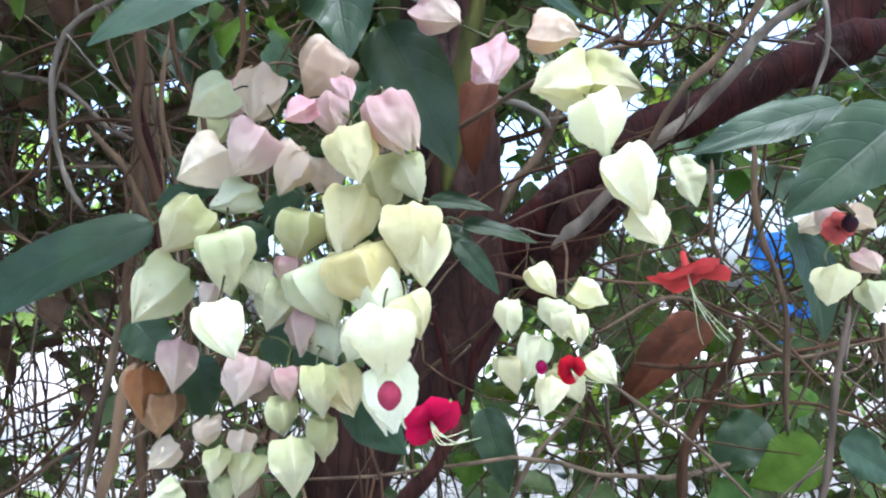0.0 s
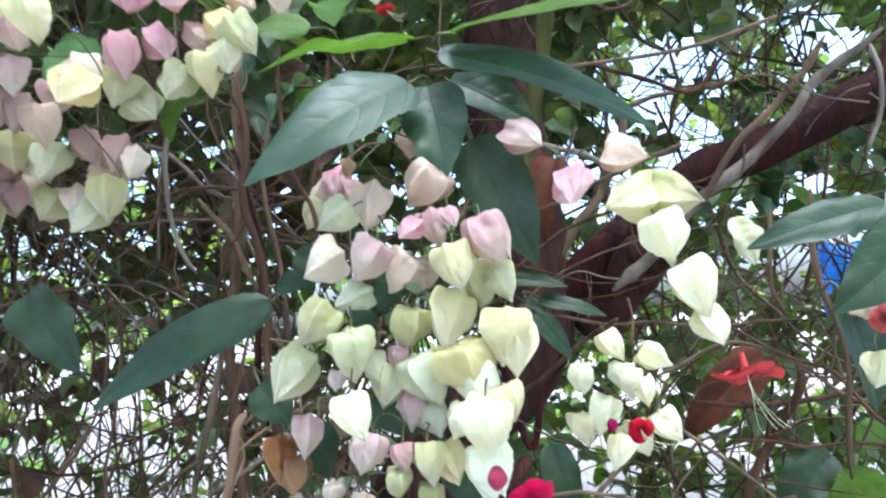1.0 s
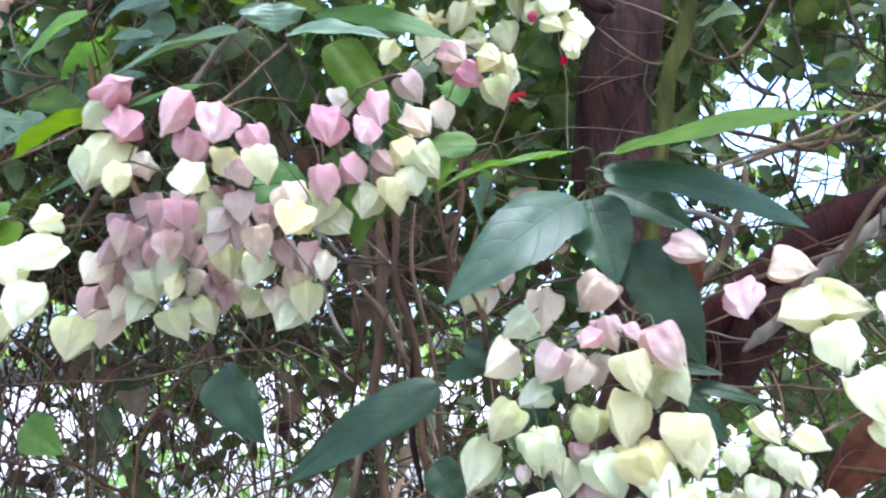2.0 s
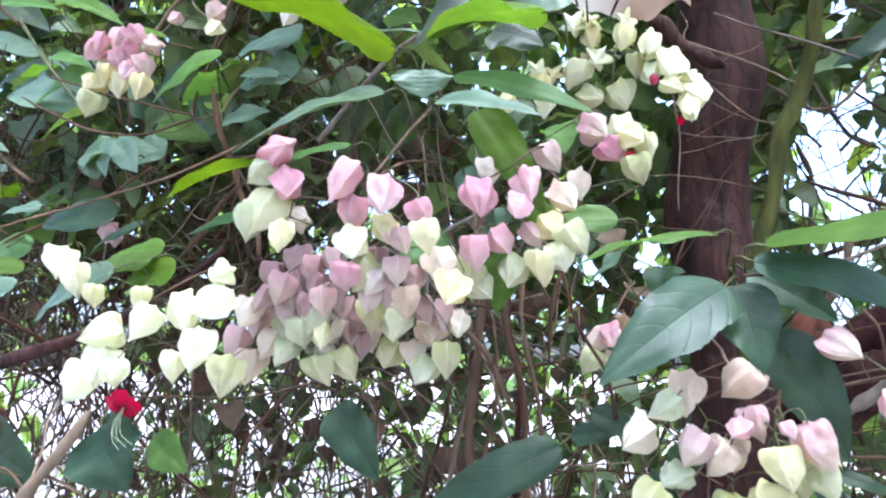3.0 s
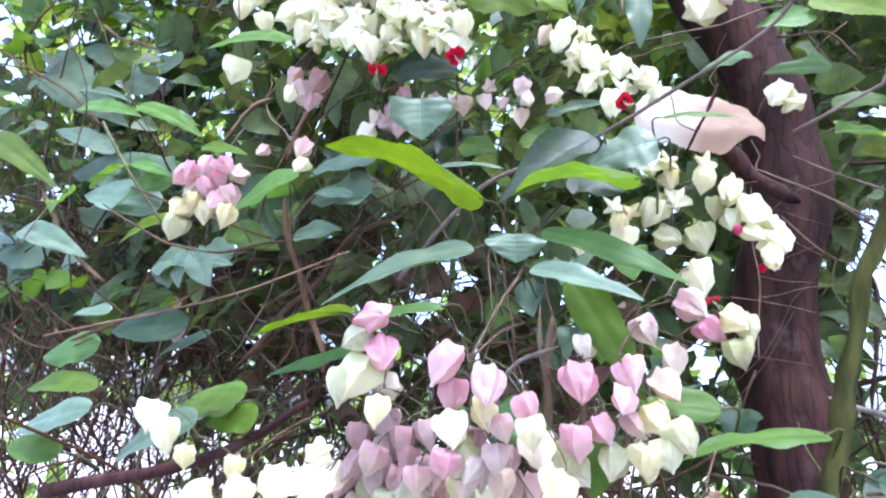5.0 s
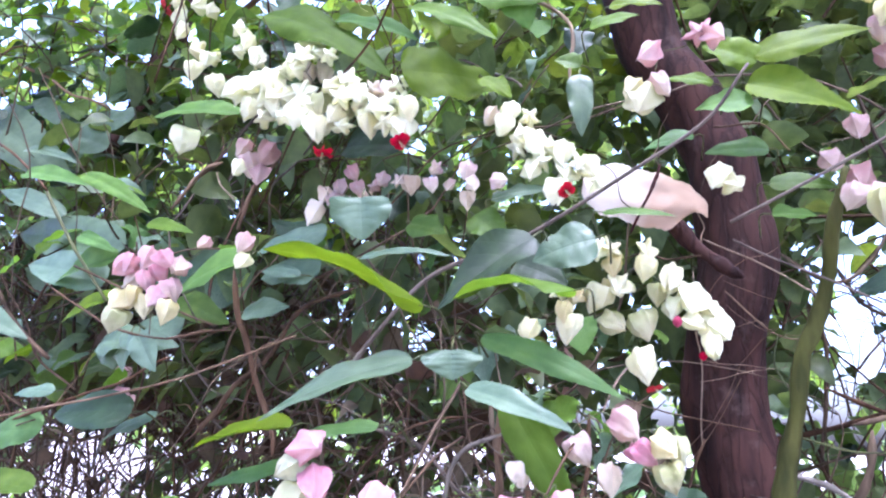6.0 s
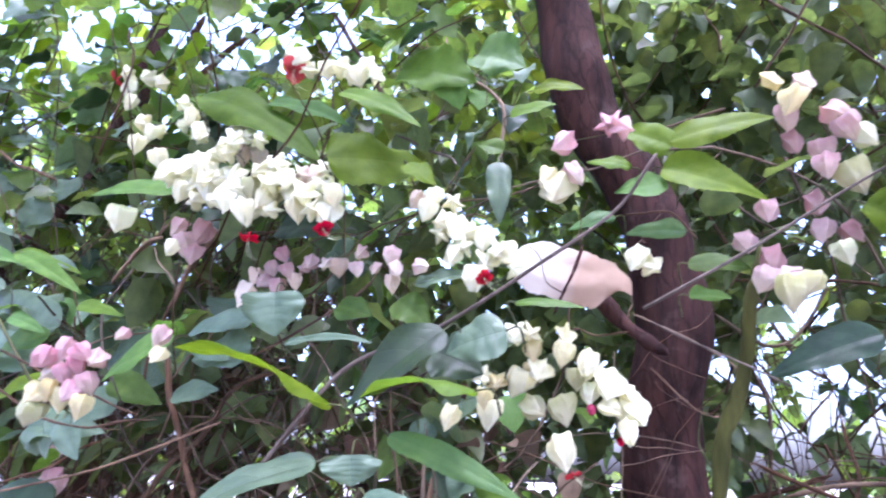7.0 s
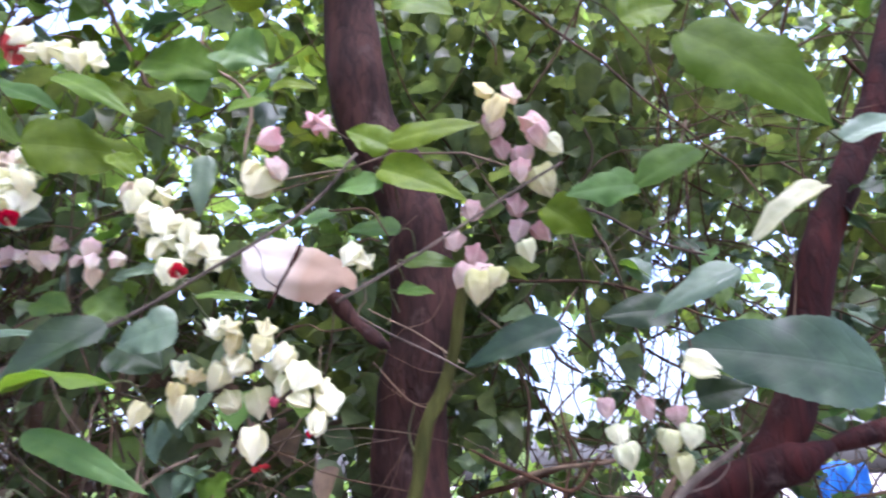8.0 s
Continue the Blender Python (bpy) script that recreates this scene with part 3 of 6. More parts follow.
def scatter(name, label, category, boxes, mat, gaps=(), seed=1, nl=6, nw=2, clear=()):
    """Many leaves in one mesh. boxes: count, low corner, high corner, least and greatest length. gaps: widening lanes
    with no leaves, cut along the camera's sight lines: x and z at 2 m depth, their slopes, and half widths there.
    clear: a stretch of x left free in front of a depth y, so that the trunk shows to the camera.
    """
    r = random.Random(seed)
    sheets = []
    for k in range(8):
        v, f, uv = leaf_sheet(1.0, r.uniform(0.48, 0.78), r.uniform(0.2, 1.0), r.uniform(0.1, 0.4), 0.6, k * 3.1, nl, nw)
        sheets.append((np.array(v), np.array(f), np.array(uv)))
    vs, fs, us, total = [], [], [], 0
    for count, lo, hi, small, large in boxes:
        done = 0
        while done < count:
            done += 1
            p = Vector([r.uniform(a, b) for a, b in zip(lo, hi)])
            if sum(abs((2 * c - a - b) / (b - a)) ** 4 for c, a, b in zip(p, lo, hi)) > 1.0 + 0.7 * noise.noise(p * 1.7) + 0.35 * r.random():
                continue
            if clear and p.y < clear[2] and clear[0] < p.x < clear[1]:
                continue
            if noise.noise(p * 2.3) < -0.12 - 0.1 * r.random():
                continue
            if in_sight_lane(p, r, gaps):
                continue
            v, f, uv = r.choice(sheets)
            m = Euler((r.gauss(0, 0.5), r.gauss(0.35, 0.45), r.uniform(0, 6.283))).to_matrix()
            size = r.uniform(small, large)
            vs.append(v @ (np.array(m).T * size) + np.array(p))
            fs.append(f + total)
            us.append(uv)
            total += len(v)
    me = mesh_of(name, np.concatenate(vs), [tuple(int(i) for i in q) for q in np.concatenate(fs)], M[mat], np.concatenate(us))
    return tagged(new(name, me), label, category, "", "stuff")


def tangle(name, label, count, lo, hi, mat, r_small, r_large, length, upright, seed, loose=0.35, sides=4, single=False):
    """A thicket of thin crossing stems, joined in one mesh or each a part of its own."""
    if single:
        bush = thing(name, ((lo[0] + hi[0]) / 2, (lo[1] + hi[1]) / 2, lo[2]), label, "vines")
    r = random.Random(seed)
    vs, fs, total = [], [], 0
    for _ in range(count):
        p = Vector([r.uniform(a, b) for a, b in zip(lo, hi)])
        d = Vector((r.gauss(0, 1), r.gauss(0, 0.6), r.gauss(0, 1) * (1 + upright * 4)))
        d.normalize()
        ln = length * r.uniform(0.4, 1.3)
        pts = []
        for k in range(5):
            pts.append(p.copy())
            p += d * (ln / 4)
            d = (d + loose * Vector((r.gauss(0, 1), r.gauss(0, 0.6), r.gauss(0, 1)))).normalized()
        rad = r.uniform(r_small, r_large)
        v, f = tube(pts, rad, rad * (0.25 if single else 0.6), sides, 4, 0.012, 0, r.uniform(0, 30))
        if single:
            part("stem", mesh_of("stem", [inside(bush, q) for q in v], f, M[mat]), bush)
            continue
        vs += v
        fs += [tuple(i + total for i in q) for q in f]
        total += len(v)
    return bush if single else tagged(new(name, mesh_of(name, vs, fs, M[mat])), label, "vines", "", "stuff")


# ---- setting ----
def ground():
    n = 60
    verts, faces = [], []
    for i in range(n + 1):
        for j in range(n + 1):
            x, y = (2 * i / n - 1), (2 * j / n - 1)
            x, y = 300 * x * abs(x) ** 2, 300 * y * abs(y) ** 2
            verts.append((x, y, 0.05 * noise.noise((x * 0.8, y * 0.8, 0))))
    for i in range(n):
        for j in range(n):
            a = i * (n + 1) + j
            faces.append((a, a + n + 1, a + n + 2, a + 1))
    return tagged(new("ground", mesh_of("ground", verts, faces, ground_material())), "pale dusty earth lit by open sky", "ground", "", "structure")


ground()

# ---- flower clusters ----

c = flower_cluster(-0.023, 0.295, 1.580, "large hanging cluster of cream and blush bracts with one red flower")
calyx(c, -0.089, 0.283, 1.583, 0.0250, -65, "g")
calyx(c, -0.077, 0.307, 1.591, 0.0314, -25, "t")
calyx(c, -0.044, 0.302, 1.599, 0.0312, -45, "t")
calyx(c, -0.038, 0.297, 1.575, 0.0231, 0, "p")
calyx(c, -0.047, 0.277, 1.573, 0.0152, -30, "P")
calyx(c, -0.023, 0.260, 1.575, 0.0118, 20, "P")
calyx(c, -0.007, 0.279, 1.566, 0.0278, 5, "p", "parted")
calyx(c, -0.109, 0.316, 1.563, 0.0293, -60, "t")
calyx(c, -0.073, 0.287, 1.560, 0.0264, -25, "p")
calyx(c, -0.060, 0.298, 1.553, 0.0272, -30, "t")
calyx(c, -0.048, 0.321, 1.553, 0.0234, 0, "t")
calyx(c, -0.024, 0.278, 1.553, 0.0252, 10, "c")
calyx(c, -0.016, 0.301, 1.544, 0.0271, -10, "g")
calyx(c, -0.002, 0.290, 1.543, 0.0234, 15, "g")
calyx(c, -0.085, 0.295, 1.540, 0.0238, -30, "g")
calyx(c, -0.100, 0.281, 1.528, 0.0270, -50, "g")
calyx(c, -0.054, 0.295, 1.522, 0.0267, 0, "g")
calyx(c, -0.032, 0.290, 1.526, 0.0339, 0, "c")
calyx(c, -0.003, 0.280, 1.517, 0.0298, 10, "c")
calyx(c, 0.003, 0.286, 1.511, 0.0279, 5, "c")
calyx(c, -0.122, 0.296, 1.502, 0.0331, -45, "g")
calyx(c, -0.079, 0.278, 1.512, 0.0272, 10, "g")
calyx(c, -0.075, 0.299, 1.504, 0.0189, 40, "g")
calyx(c, -0.060, 0.297, 1.508, 0.0134, 0, "p")
calyx(c, -0.093, 0.288, 1.498, 0.0117, 0, "p")
calyx(c, -0.074, 0.259, 1.482, 0.0273, 10, "w")
calyx(c, -0.067, 0.302, 1.493, 0.0231, -10, "g")
calyx(c, -0.044, 0.290, 1.495, 0.0324, 5, "g")
calyx(c, -0.056, 0.301, 1.481, 0.0215, 0, "p")
calyx(c, -0.045, 0.302, 1.476, 0.0242, 10, "g")
calyx(c, -0.023, 0.285, 1.500, 0.0330, 0, "c")
calyx(c, -0.014, 0.286, 1.490, 0.0303, 10, "w")
calyx(c, -0.002, 0.276, 1.484, 0.0218, 15, "c")
calyx(c, -0.028, 0.282, 1.475, 0.0212, -20, "w")
calyx(c, -0.014, 0.271, 1.475, 0.0310, 5, "w", "parted")
calyx(c, -0.014, 0.286, 1.452, 0.0280, 10, "w", "parted")
calyx(c, -0.116, 0.305, 1.466, 0.0262, 0, "p")
calyx(c, -0.077, 0.282, 1.462, 0.0226, 0, "p")
calyx(c, -0.057, 0.283, 1.460, 0.0138, 0, "p")
calyx(c, -0.045, 0.283, 1.456, 0.0224, 0, "g")
calyx(c, -0.034, 0.293, 1.454, 0.0232, 15, "c")
calyx(c, -0.061, 0.289, 1.445, 0.0199, -5, "g")
calyx(c, -0.047, 0.295, 1.434, 0.0212, 10, "g")
calyx(c, -0.056, 0.285, 1.425, 0.0249, 10, "g")
calyx(c, -0.102, 0.306, 1.436, 0.0164, 0, "t")
calyx(c, -0.086, 0.303, 1.431, 0.0134, 0, "t")
calyx(c, -0.090, 0.287, 1.426, 0.0157, 0, "g")
calyx(c, -0.080, 0.294, 1.420, 0.0194, 0, "g")
calyx(c, -0.090, 0.294, 1.413, 0.0155, 0, "g")
calyx(c, -0.131, 0.318, 1.425, 0.0171, -50, "t")
calyx(c, -0.118, 0.296, 1.412, 0.0158, -60, "g")
calyx(c, -0.137, 0.313, 1.453, 0.0269, 0, "b")
calyx(c, -0.127, 0.311, 1.444, 0.0224, 10, "b")
branch_out(c)
corolla(c, 0.006, 0.250, 1.447, 0.0160, 25, 55)
bud(c, -0.007, 0.240, 1.459, 0.0099)

c = flower_cluster(0.036, 0.295, 1.607, "drooping chain of white and blush bracts ending in a red flower")
calyx(c, 0.015, 0.301, 1.621, 0.0275, 65, "p")
calyx(c, 0.037, 0.280, 1.587, 0.0259, 0, "P")
calyx(c, 0.066, 0.292, 1.605, 0.0262, 65, "t")
calyx(c, 0.064, 0.288, 1.582, 0.0274, -60, "c")
calyx(c, 0.088, 0.298, 1.584, 0.0308, 62, "g")
calyx(c, 0.080, 0.285, 1.561, 0.0268, 25, "w")
calyx(c, 0.090, 0.278, 1.535, 0.0285, 10, "w")
calyx(c, 0.097, 0.281, 1.516, 0.0226, 5, "w")
branch_out(c)
corolla(c, 0.104, 0.265, 1.496, 0.0215, 5, 12)

c = flower_cluster(0.080, 0.460, 1.493, "small cluster of white bracts with one red flower")
calyx(c, 0.064, 0.436, 1.500, 0.0287, 20, "w")
calyx(c, 0.094, 0.449, 1.490, 0.0271, 60, "w")
calyx(c, 0.039, 0.443, 1.479, 0.0262, -10, "w", "parted")
calyx(c, 0.073, 0.438, 1.473, 0.0264, 0, "w")
calyx(c, 0.083, 0.433, 1.469, 0.0224, 0, "w")
calyx(c, 0.052, 0.449, 1.453, 0.0293, -10, "w")
calyx(c, 0.039, 0.452, 1.440, 0.0295, 0, "w")
calyx(c, 0.062, 0.434, 1.427, 0.0281, 0, "w")
calyx(c, 0.077, 0.448, 1.433, 0.0305, 0, "w")
calyx(c, 0.098, 0.440, 1.443, 0.0284, 20, "w")
calyx(c, 0.067, 0.435, 1.480, 0.0219, 0, "w")
branch_out(c)
corolla(c, 0.074, 0.405, 1.448, 0.0154, 10, 60)
bud(c, 0.058, 0.430, 1.448, 0.0090)

c = flower_cluster(0.207, 0.340, 1.523, "withered cluster of faded bracts with one dark fruit")
calyx(c, 0.184, 0.322, 1.489, 0.0186, -20, "c")
calyx(c, 0.190, 0.349, 1.520, 0.0176, -75, "t")
calyx(c, 0.215, 0.351, 1.521, 0.0171, 60, "t")
calyx(c, 0.204, 0.327, 1.498, 0.0147, 10, "p")
calyx(c, 0.209, 0.336, 1.482, 0.0167, 0, "g")
calyx(c, 0.187, 0.327, 1.520, 0.0133, -50, "p")
branch_out(c)
corolla(c, 0.186, 0.316, 1.515, 0.0105, 0, 80, 0, "split orange-red fleshy disc")
bud(c, 0.188, 0.309, 1.516, 0.0080, "berry")

c = flower_cluster(-0.280, 0.248, 1.737, "wide drooping cluster of rose, blush and greenish cream bracts")
calyx(c, -0.359, 0.249, 1.771, 0.0312, 78, "P")
calyx(c, -0.377, 0.254, 1.753, 0.0288, -60, "g")
calyx(c, -0.350, 0.253, 1.741, 0.0332, 40, "P")
calyx(c, -0.376, 0.260, 1.724, 0.0393, -20, "c")
calyx(c, -0.390, 0.258, 1.716, 0.0315, 0, "g")
calyx(c, -0.352, 0.272, 1.720, 0.0271, 70, "p")
calyx(c, -0.347, 0.243, 1.698, 0.0270, 0, "c")
calyx(c, -0.294, 0.232, 1.733, 0.0343, -10, "P")
calyx(c, -0.289, 0.245, 1.711, 0.0309, 10, "P")
calyx(c, -0.260, 0.231, 1.719, 0.0293, 20, "P")
calyx(c, -0.232, 0.235, 1.705, 0.0251, 30, "P")
calyx(c, -0.287, 0.240, 1.689, 0.0279, 0, "w")
calyx(c, -0.267, 0.251, 1.699, 0.0281, 10, "c")
calyx(c, -0.255, 0.252, 1.691, 0.0239, 20, "p")
calyx(c, -0.229, 0.236, 1.690, 0.0263, 0, "c")
calyx(c, -0.237, 0.280, 1.678, 0.0288, 10, "t")
calyx(c, -0.283, 0.253, 1.668, 0.0345, 0, "g")
calyx(c, -0.387, 0.289, 1.678, 0.0264, 0, "m")
calyx(c, -0.361, 0.288, 1.689, 0.0260, 30, "m")
calyx(c, -0.340, 0.275, 1.678, 0.0266, 0, "m")
calyx(c, -0.322, 0.277, 1.684, 0.0264, 0, "m")
calyx(c, -0.336, 0.278, 1.664, 0.0265, 0, "m")
calyx(c, -0.378, 0.281, 1.658, 0.0239, 0, "m")
calyx(c, -0.358, 0.280, 1.657, 0.0227, 0, "m")
calyx(c, -0.408, 0.306, 1.642, 0.0311, 0, "m")
calyx(c, -0.321, 0.297, 1.649, 0.0270, 0, "m")
calyx(c, -0.377, 0.299, 1.631, 0.0345, 0, "g")
calyx(c, -0.340, 0.283, 1.643, 0.0285, 0, "g")
calyx(c, -0.332, 0.323, 1.630, 0.0285, 20, "m")
calyx(c, -0.373, 0.293, 1.615, 0.0259, 0, "g")
calyx(c, -0.334, 0.283, 1.628, 0.0222, 0, "c")
calyx(c, -0.302, 0.301, 1.646, 0.0270, 0, "g")
calyx(c, -0.262, 0.289, 1.670, 0.0240, 0, "m")
calyx(c, -0.263, 0.283, 1.652, 0.0286, 0, "t")
calyx(c, -0.278, 0.279, 1.661, 0.0255, 0, "m")
calyx(c, -0.283, 0.310, 1.637, 0.0287, 0, "g")
calyx(c, -0.324, 0.309, 1.608, 0.0317, 30, "g")
calyx(c, -0.266, 0.342, 1.635, 0.0371, 20, "t")
calyx(c, -0.241, 0.310, 1.611, 0.0317, 10, "g")
calyx(c, -0.342, 0.308, 1.614, 0.0233, 20, "t")
calyx(c, -0.437, 0.312, 1.622, 0.0366, -10, "m")
calyx(c, -0.416, 0.275, 1.595, 0.0389, 0, "g")
calyx(c, -0.415, 0.305, 1.606, 0.0289, 0, "t")
calyx(c, -0.216, 0.246, 1.656, 0.0284, -15, "c")
calyx(c, -0.300, 0.330, 1.614, 0.0298, 10, "g")
calyx(c, -0.346, 0.279, 1.651, 0.0242, 0, "m")
calyx(c, -0.322, 0.283, 1.661, 0.0239, 10, "m")
calyx(c, -0.320, 0.337, 1.629, 0.0260, 0, "t")
calyx(c, -0.276, 0.325, 1.615, 0.0265, 0, "t")
calyx(c, -0.279, 0.266, 1.681, 0.0242, 0, "m")
calyx(c, -0.361, 0.264, 1.665, 0.0248, 0, "p")
calyx(c, -0.357, 0.289, 1.671, 0.0258, 10, "m")
calyx(c, -0.319, 0.261, 1.652, 0.0245, 0, "p")
calyx(c, -0.324, 0.322, 1.643, 0.0265, 0, "m")
calyx(c, -0.282, 0.262, 1.654, 0.0238, 0, "p")
calyx(c, -0.260, 0.256, 1.672, 0.0233, 0, "p")
calyx(c, -0.382, 0.275, 1.657, 0.0255, -10, "m")
calyx(c, -0.401, 0.280, 1.647, 0.0269, 0, "t")
calyx(c, -0.353, 0.284, 1.632, 0.0269, 0, "g")
calyx(c, -0.340, 0.310, 1.634, 0.0280, 0, "t")
calyx(c, -0.389, 0.296, 1.623, 0.0272, 0, "t")
calyx(c, -0.325, 0.330, 1.622, 0.0275, 0, "m")
calyx(c, -0.265, 0.321, 1.649, 0.0280, 0, "m")
calyx(c, -0.298, 0.321, 1.644, 0.0270, 0, "t")
calyx(c, -0.254, 0.333, 1.646, 0.0284, 10, "m")
calyx(c, -0.342, 0.298, 1.604, 0.0263, 0, "g")
calyx(c, -0.264, 0.319, 1.603, 0.0257, 0, "g")
calyx(c, -0.290, 0.236, 1.667, 0.0222, 0, "P")
calyx(c, -0.368, 0.288, 1.645, 0.0267, 0, "p")
calyx(c, -0.239, 0.332, 1.639, 0.0262, 0, "t")
calyx(c, -0.276, 0.253, 1.663, 0.0226, 0, "p")
branch_out(c)

c = flower_cluster(-0.180, 0.272, 1.746, "hanging cluster of rose bracts above greenish cream ones")
calyx(c, -0.207, 0.280, 1.727, 0.0288, 25, "P")
calyx(c, -0.172, 0.286, 1.734, 0.0248, 20, "P")
calyx(c, -0.177, 0.271, 1.714, 0.0240, 0, "P")
calyx(c, -0.148, 0.305, 1.728, 0.0289, 45, "t")
calyx(c, -0.209, 0.276, 1.686, 0.0269, 0, "P")
calyx(c, -0.193, 0.289, 1.695, 0.0236, 10, "P")
calyx(c, -0.171, 0.298, 1.699, 0.0250, 30, "p", "parted")
calyx(c, -0.157, 0.296, 1.704, 0.0262, 20, "c")
calyx(c, -0.140, 0.288, 1.694, 0.0274, 20, "g")
calyx(c, -0.186, 0.292, 1.674, 0.0271, 0, "g")
calyx(c, -0.165, 0.290, 1.675, 0.0279, 0, "c")
calyx(c, -0.213, 0.306, 1.666, 0.0283, 30, "g")
calyx(c, -0.209, 0.309, 1.755, 0.0229, 0, "t")
calyx(c, -0.220, 0.289, 1.673, 0.0246, -10, "g")
calyx(c, -0.150, 0.287, 1.683, 0.0232, 10, "g")
branch_out(c)

c = flower_cluster(-0.150, 0.354, 1.806, "small cluster of blush and cream bracts")
calyx(c, -0.131, 0.349, 1.795, 0.0281, 45, "p")
calyx(c, -0.101, 0.336, 1.780, 0.0268, 40, "c")
calyx(c, -0.119, 0.343, 1.772, 0.0252, 30, "P")
calyx(c, -0.095, 0.352, 1.776, 0.0252, 10, "g")
calyx(c, -0.100, 0.342, 1.756, 0.0268, 10, "g")
calyx(c, -0.166, 0.345, 1.773, 0.0299, 35, "p")
calyx(c, -0.148, 0.358, 1.752, 0.0264, 10, "t")
branch_out(c)

c = flower_cluster(-0.456, 0.235, 1.655, "cluster of pure white bracts with a red flower beneath")
calyx(c, -0.542, 0.220, 1.686, 0.0270, 0, "w")
calyx(c, -0.526, 0.223, 1.669, 0.0339, 20, "w")
calyx(c, -0.497, 0.218, 1.657, 0.0203, 0, "c")
calyx(c, -0.477, 0.210, 1.630, 0.0315, -60, "w")
calyx(c, -0.440, 0.213, 1.634, 0.0308, -10, "w")
calyx(c, -0.414, 0.223, 1.642, 0.0323, 0, "w")
calyx(c, -0.375, 0.212, 1.669, 0.0233, 0, "w", "star")
calyx(c, -0.380, 0.214, 1.648, 0.0310, -20, "w", "parted")
calyx(c, -0.411, 0.215, 1.605, 0.0228, 0, "w")
calyx(c, -0.390, 0.215, 1.616, 0.0316, 10, "w")
calyx(c, -0.477, 0.215, 1.604, 0.0315, 0, "w")
calyx(c, -0.509, 0.225, 1.592, 0.0327, -30, "w")
calyx(c, -0.445, 0.214, 1.653, 0.0201, 0, "c")
calyx(c, -0.454, 0.207, 1.599, 0.0239, 0, "w")
branch_out(c)
corolla(c, -0.458, 0.220, 1.575, 0.0215, 10, 45)

c = flower_cluster(-0.655, 0.352, 1.960, "tight cluster of rose buds over cream bracts")
calyx(c, -0.651, 0.343, 1.962, 0.0301, -20, "P")
calyx(c, -0.683, 0.342, 1.953, 0.0305, -50, "P")
calyx(c, -0.627, 0.343, 1.942, 0.0285, 10, "P")
calyx(c, -0.605, 0.346, 1.949, 0.0283, 40, "p")
calyx(c, -0.675, 0.354, 1.939, 0.0308, -10, "p")
calyx(c, -0.642, 0.342, 1.934, 0.0286, 0, "P")
calyx(c, -0.606, 0.342, 1.922, 0.0292, 20, "p")
calyx(c, -0.679, 0.343, 1.913, 0.0314, -20, "c")
calyx(c, -0.644, 0.344, 1.906, 0.0308, 0, "c")
calyx(c, -0.607, 0.341, 1.898, 0.0289, 10, "c")
calyx(c, -0.685, 0.346, 1.892, 0.0326, -25, "g")
calyx(c, -0.655, 0.336, 1.916, 0.0295, 0, "c")
calyx(c, -0.618, 0.334, 1.913, 0.0278, 0, "P")
calyx(c, -0.611, 0.332, 1.955, 0.0235, 20, "P")
calyx(c, -0.661, 0.330, 1.954, 0.0240, -30, "P")
calyx(c, -0.577, 0.348, 1.976, 0.0202, 0, "p")
calyx(c, -0.519, 0.343, 1.970, 0.0271, 10, "p")
calyx(c, -0.519, 0.344, 1.951, 0.0205, 0, "c")
branch_out(c)

c = flower_cluster(-0.131, 0.583, 1.986, "cluster of creamy white star-shaped bracts with a dangling red flower")
calyx(c, -0.173, 0.530, 1.993, 0.0346, 0, "w", "star")
calyx(c, -0.156, 0.529, 1.996, 0.0316, 10, "c", "star")
calyx(c, -0.156, 0.537, 1.974, 0.0292, 0, "c")
calyx(c, -0.116, 0.538, 1.989, 0.0350, 0, "c", "star")
calyx(c, -0.121, 0.535, 1.968, 0.0337, -20, "c")
calyx(c, -0.151, 0.539, 1.952, 0.0385, 0, "w", "star")
calyx(c, -0.175, 0.549, 1.939, 0.0390, -20, "w")
calyx(c, -0.218, 0.538, 1.946, 0.0362, 0, "w", "star")
calyx(c, -0.199, 0.540, 1.938, 0.0304, 10, "c", "star")
calyx(c, -0.212, 0.523, 1.920, 0.0275, 0, "c")
calyx(c, -0.206, 0.532, 1.903, 0.0359, 10, "w")
calyx(c, -0.252, 0.516, 1.898, 0.0329, -10, "c")
calyx(c, -0.095, 0.542, 1.956, 0.0375, -20, "w", "parted")
calyx(c, -0.074, 0.546, 1.931, 0.0436, -20, "w")
calyx(c, -0.096, 0.544, 1.924, 0.0306, 0, "g")
calyx(c, -0.156, 0.553, 1.909, 0.0392, 35, "g")
calyx(c, -0.125, 0.556, 1.908, 0.0382, 25, "g")
calyx(c, -0.055, 0.568, 1.923, 0.0351, 25, "w", "star")
calyx(c, -0.049, 0.570, 1.906, 0.0401, 20, "w")
calyx(c, -0.071, 0.548, 1.909, 0.0307, 35, "c")
calyx(c, -0.057, 0.555, 1.883, 0.0334, 10, "w", "parted")
calyx(c, -0.125, 0.550, 1.861, 0.0438, 35, "w")
calyx(c, -0.109, 0.556, 1.944, 0.0276, 0, "g")
calyx(c, -0.164, 0.549, 1.952, 0.0237, 0, "c")
branch_out(c)
corolla(c, -0.117, 0.555, 1.839, 0.0151, 35, 10)
bud(c, -0.090, 0.514, 1.906, 0.0119)
bud(c, -0.066, 0.563, 1.876, 0.0102, "red")

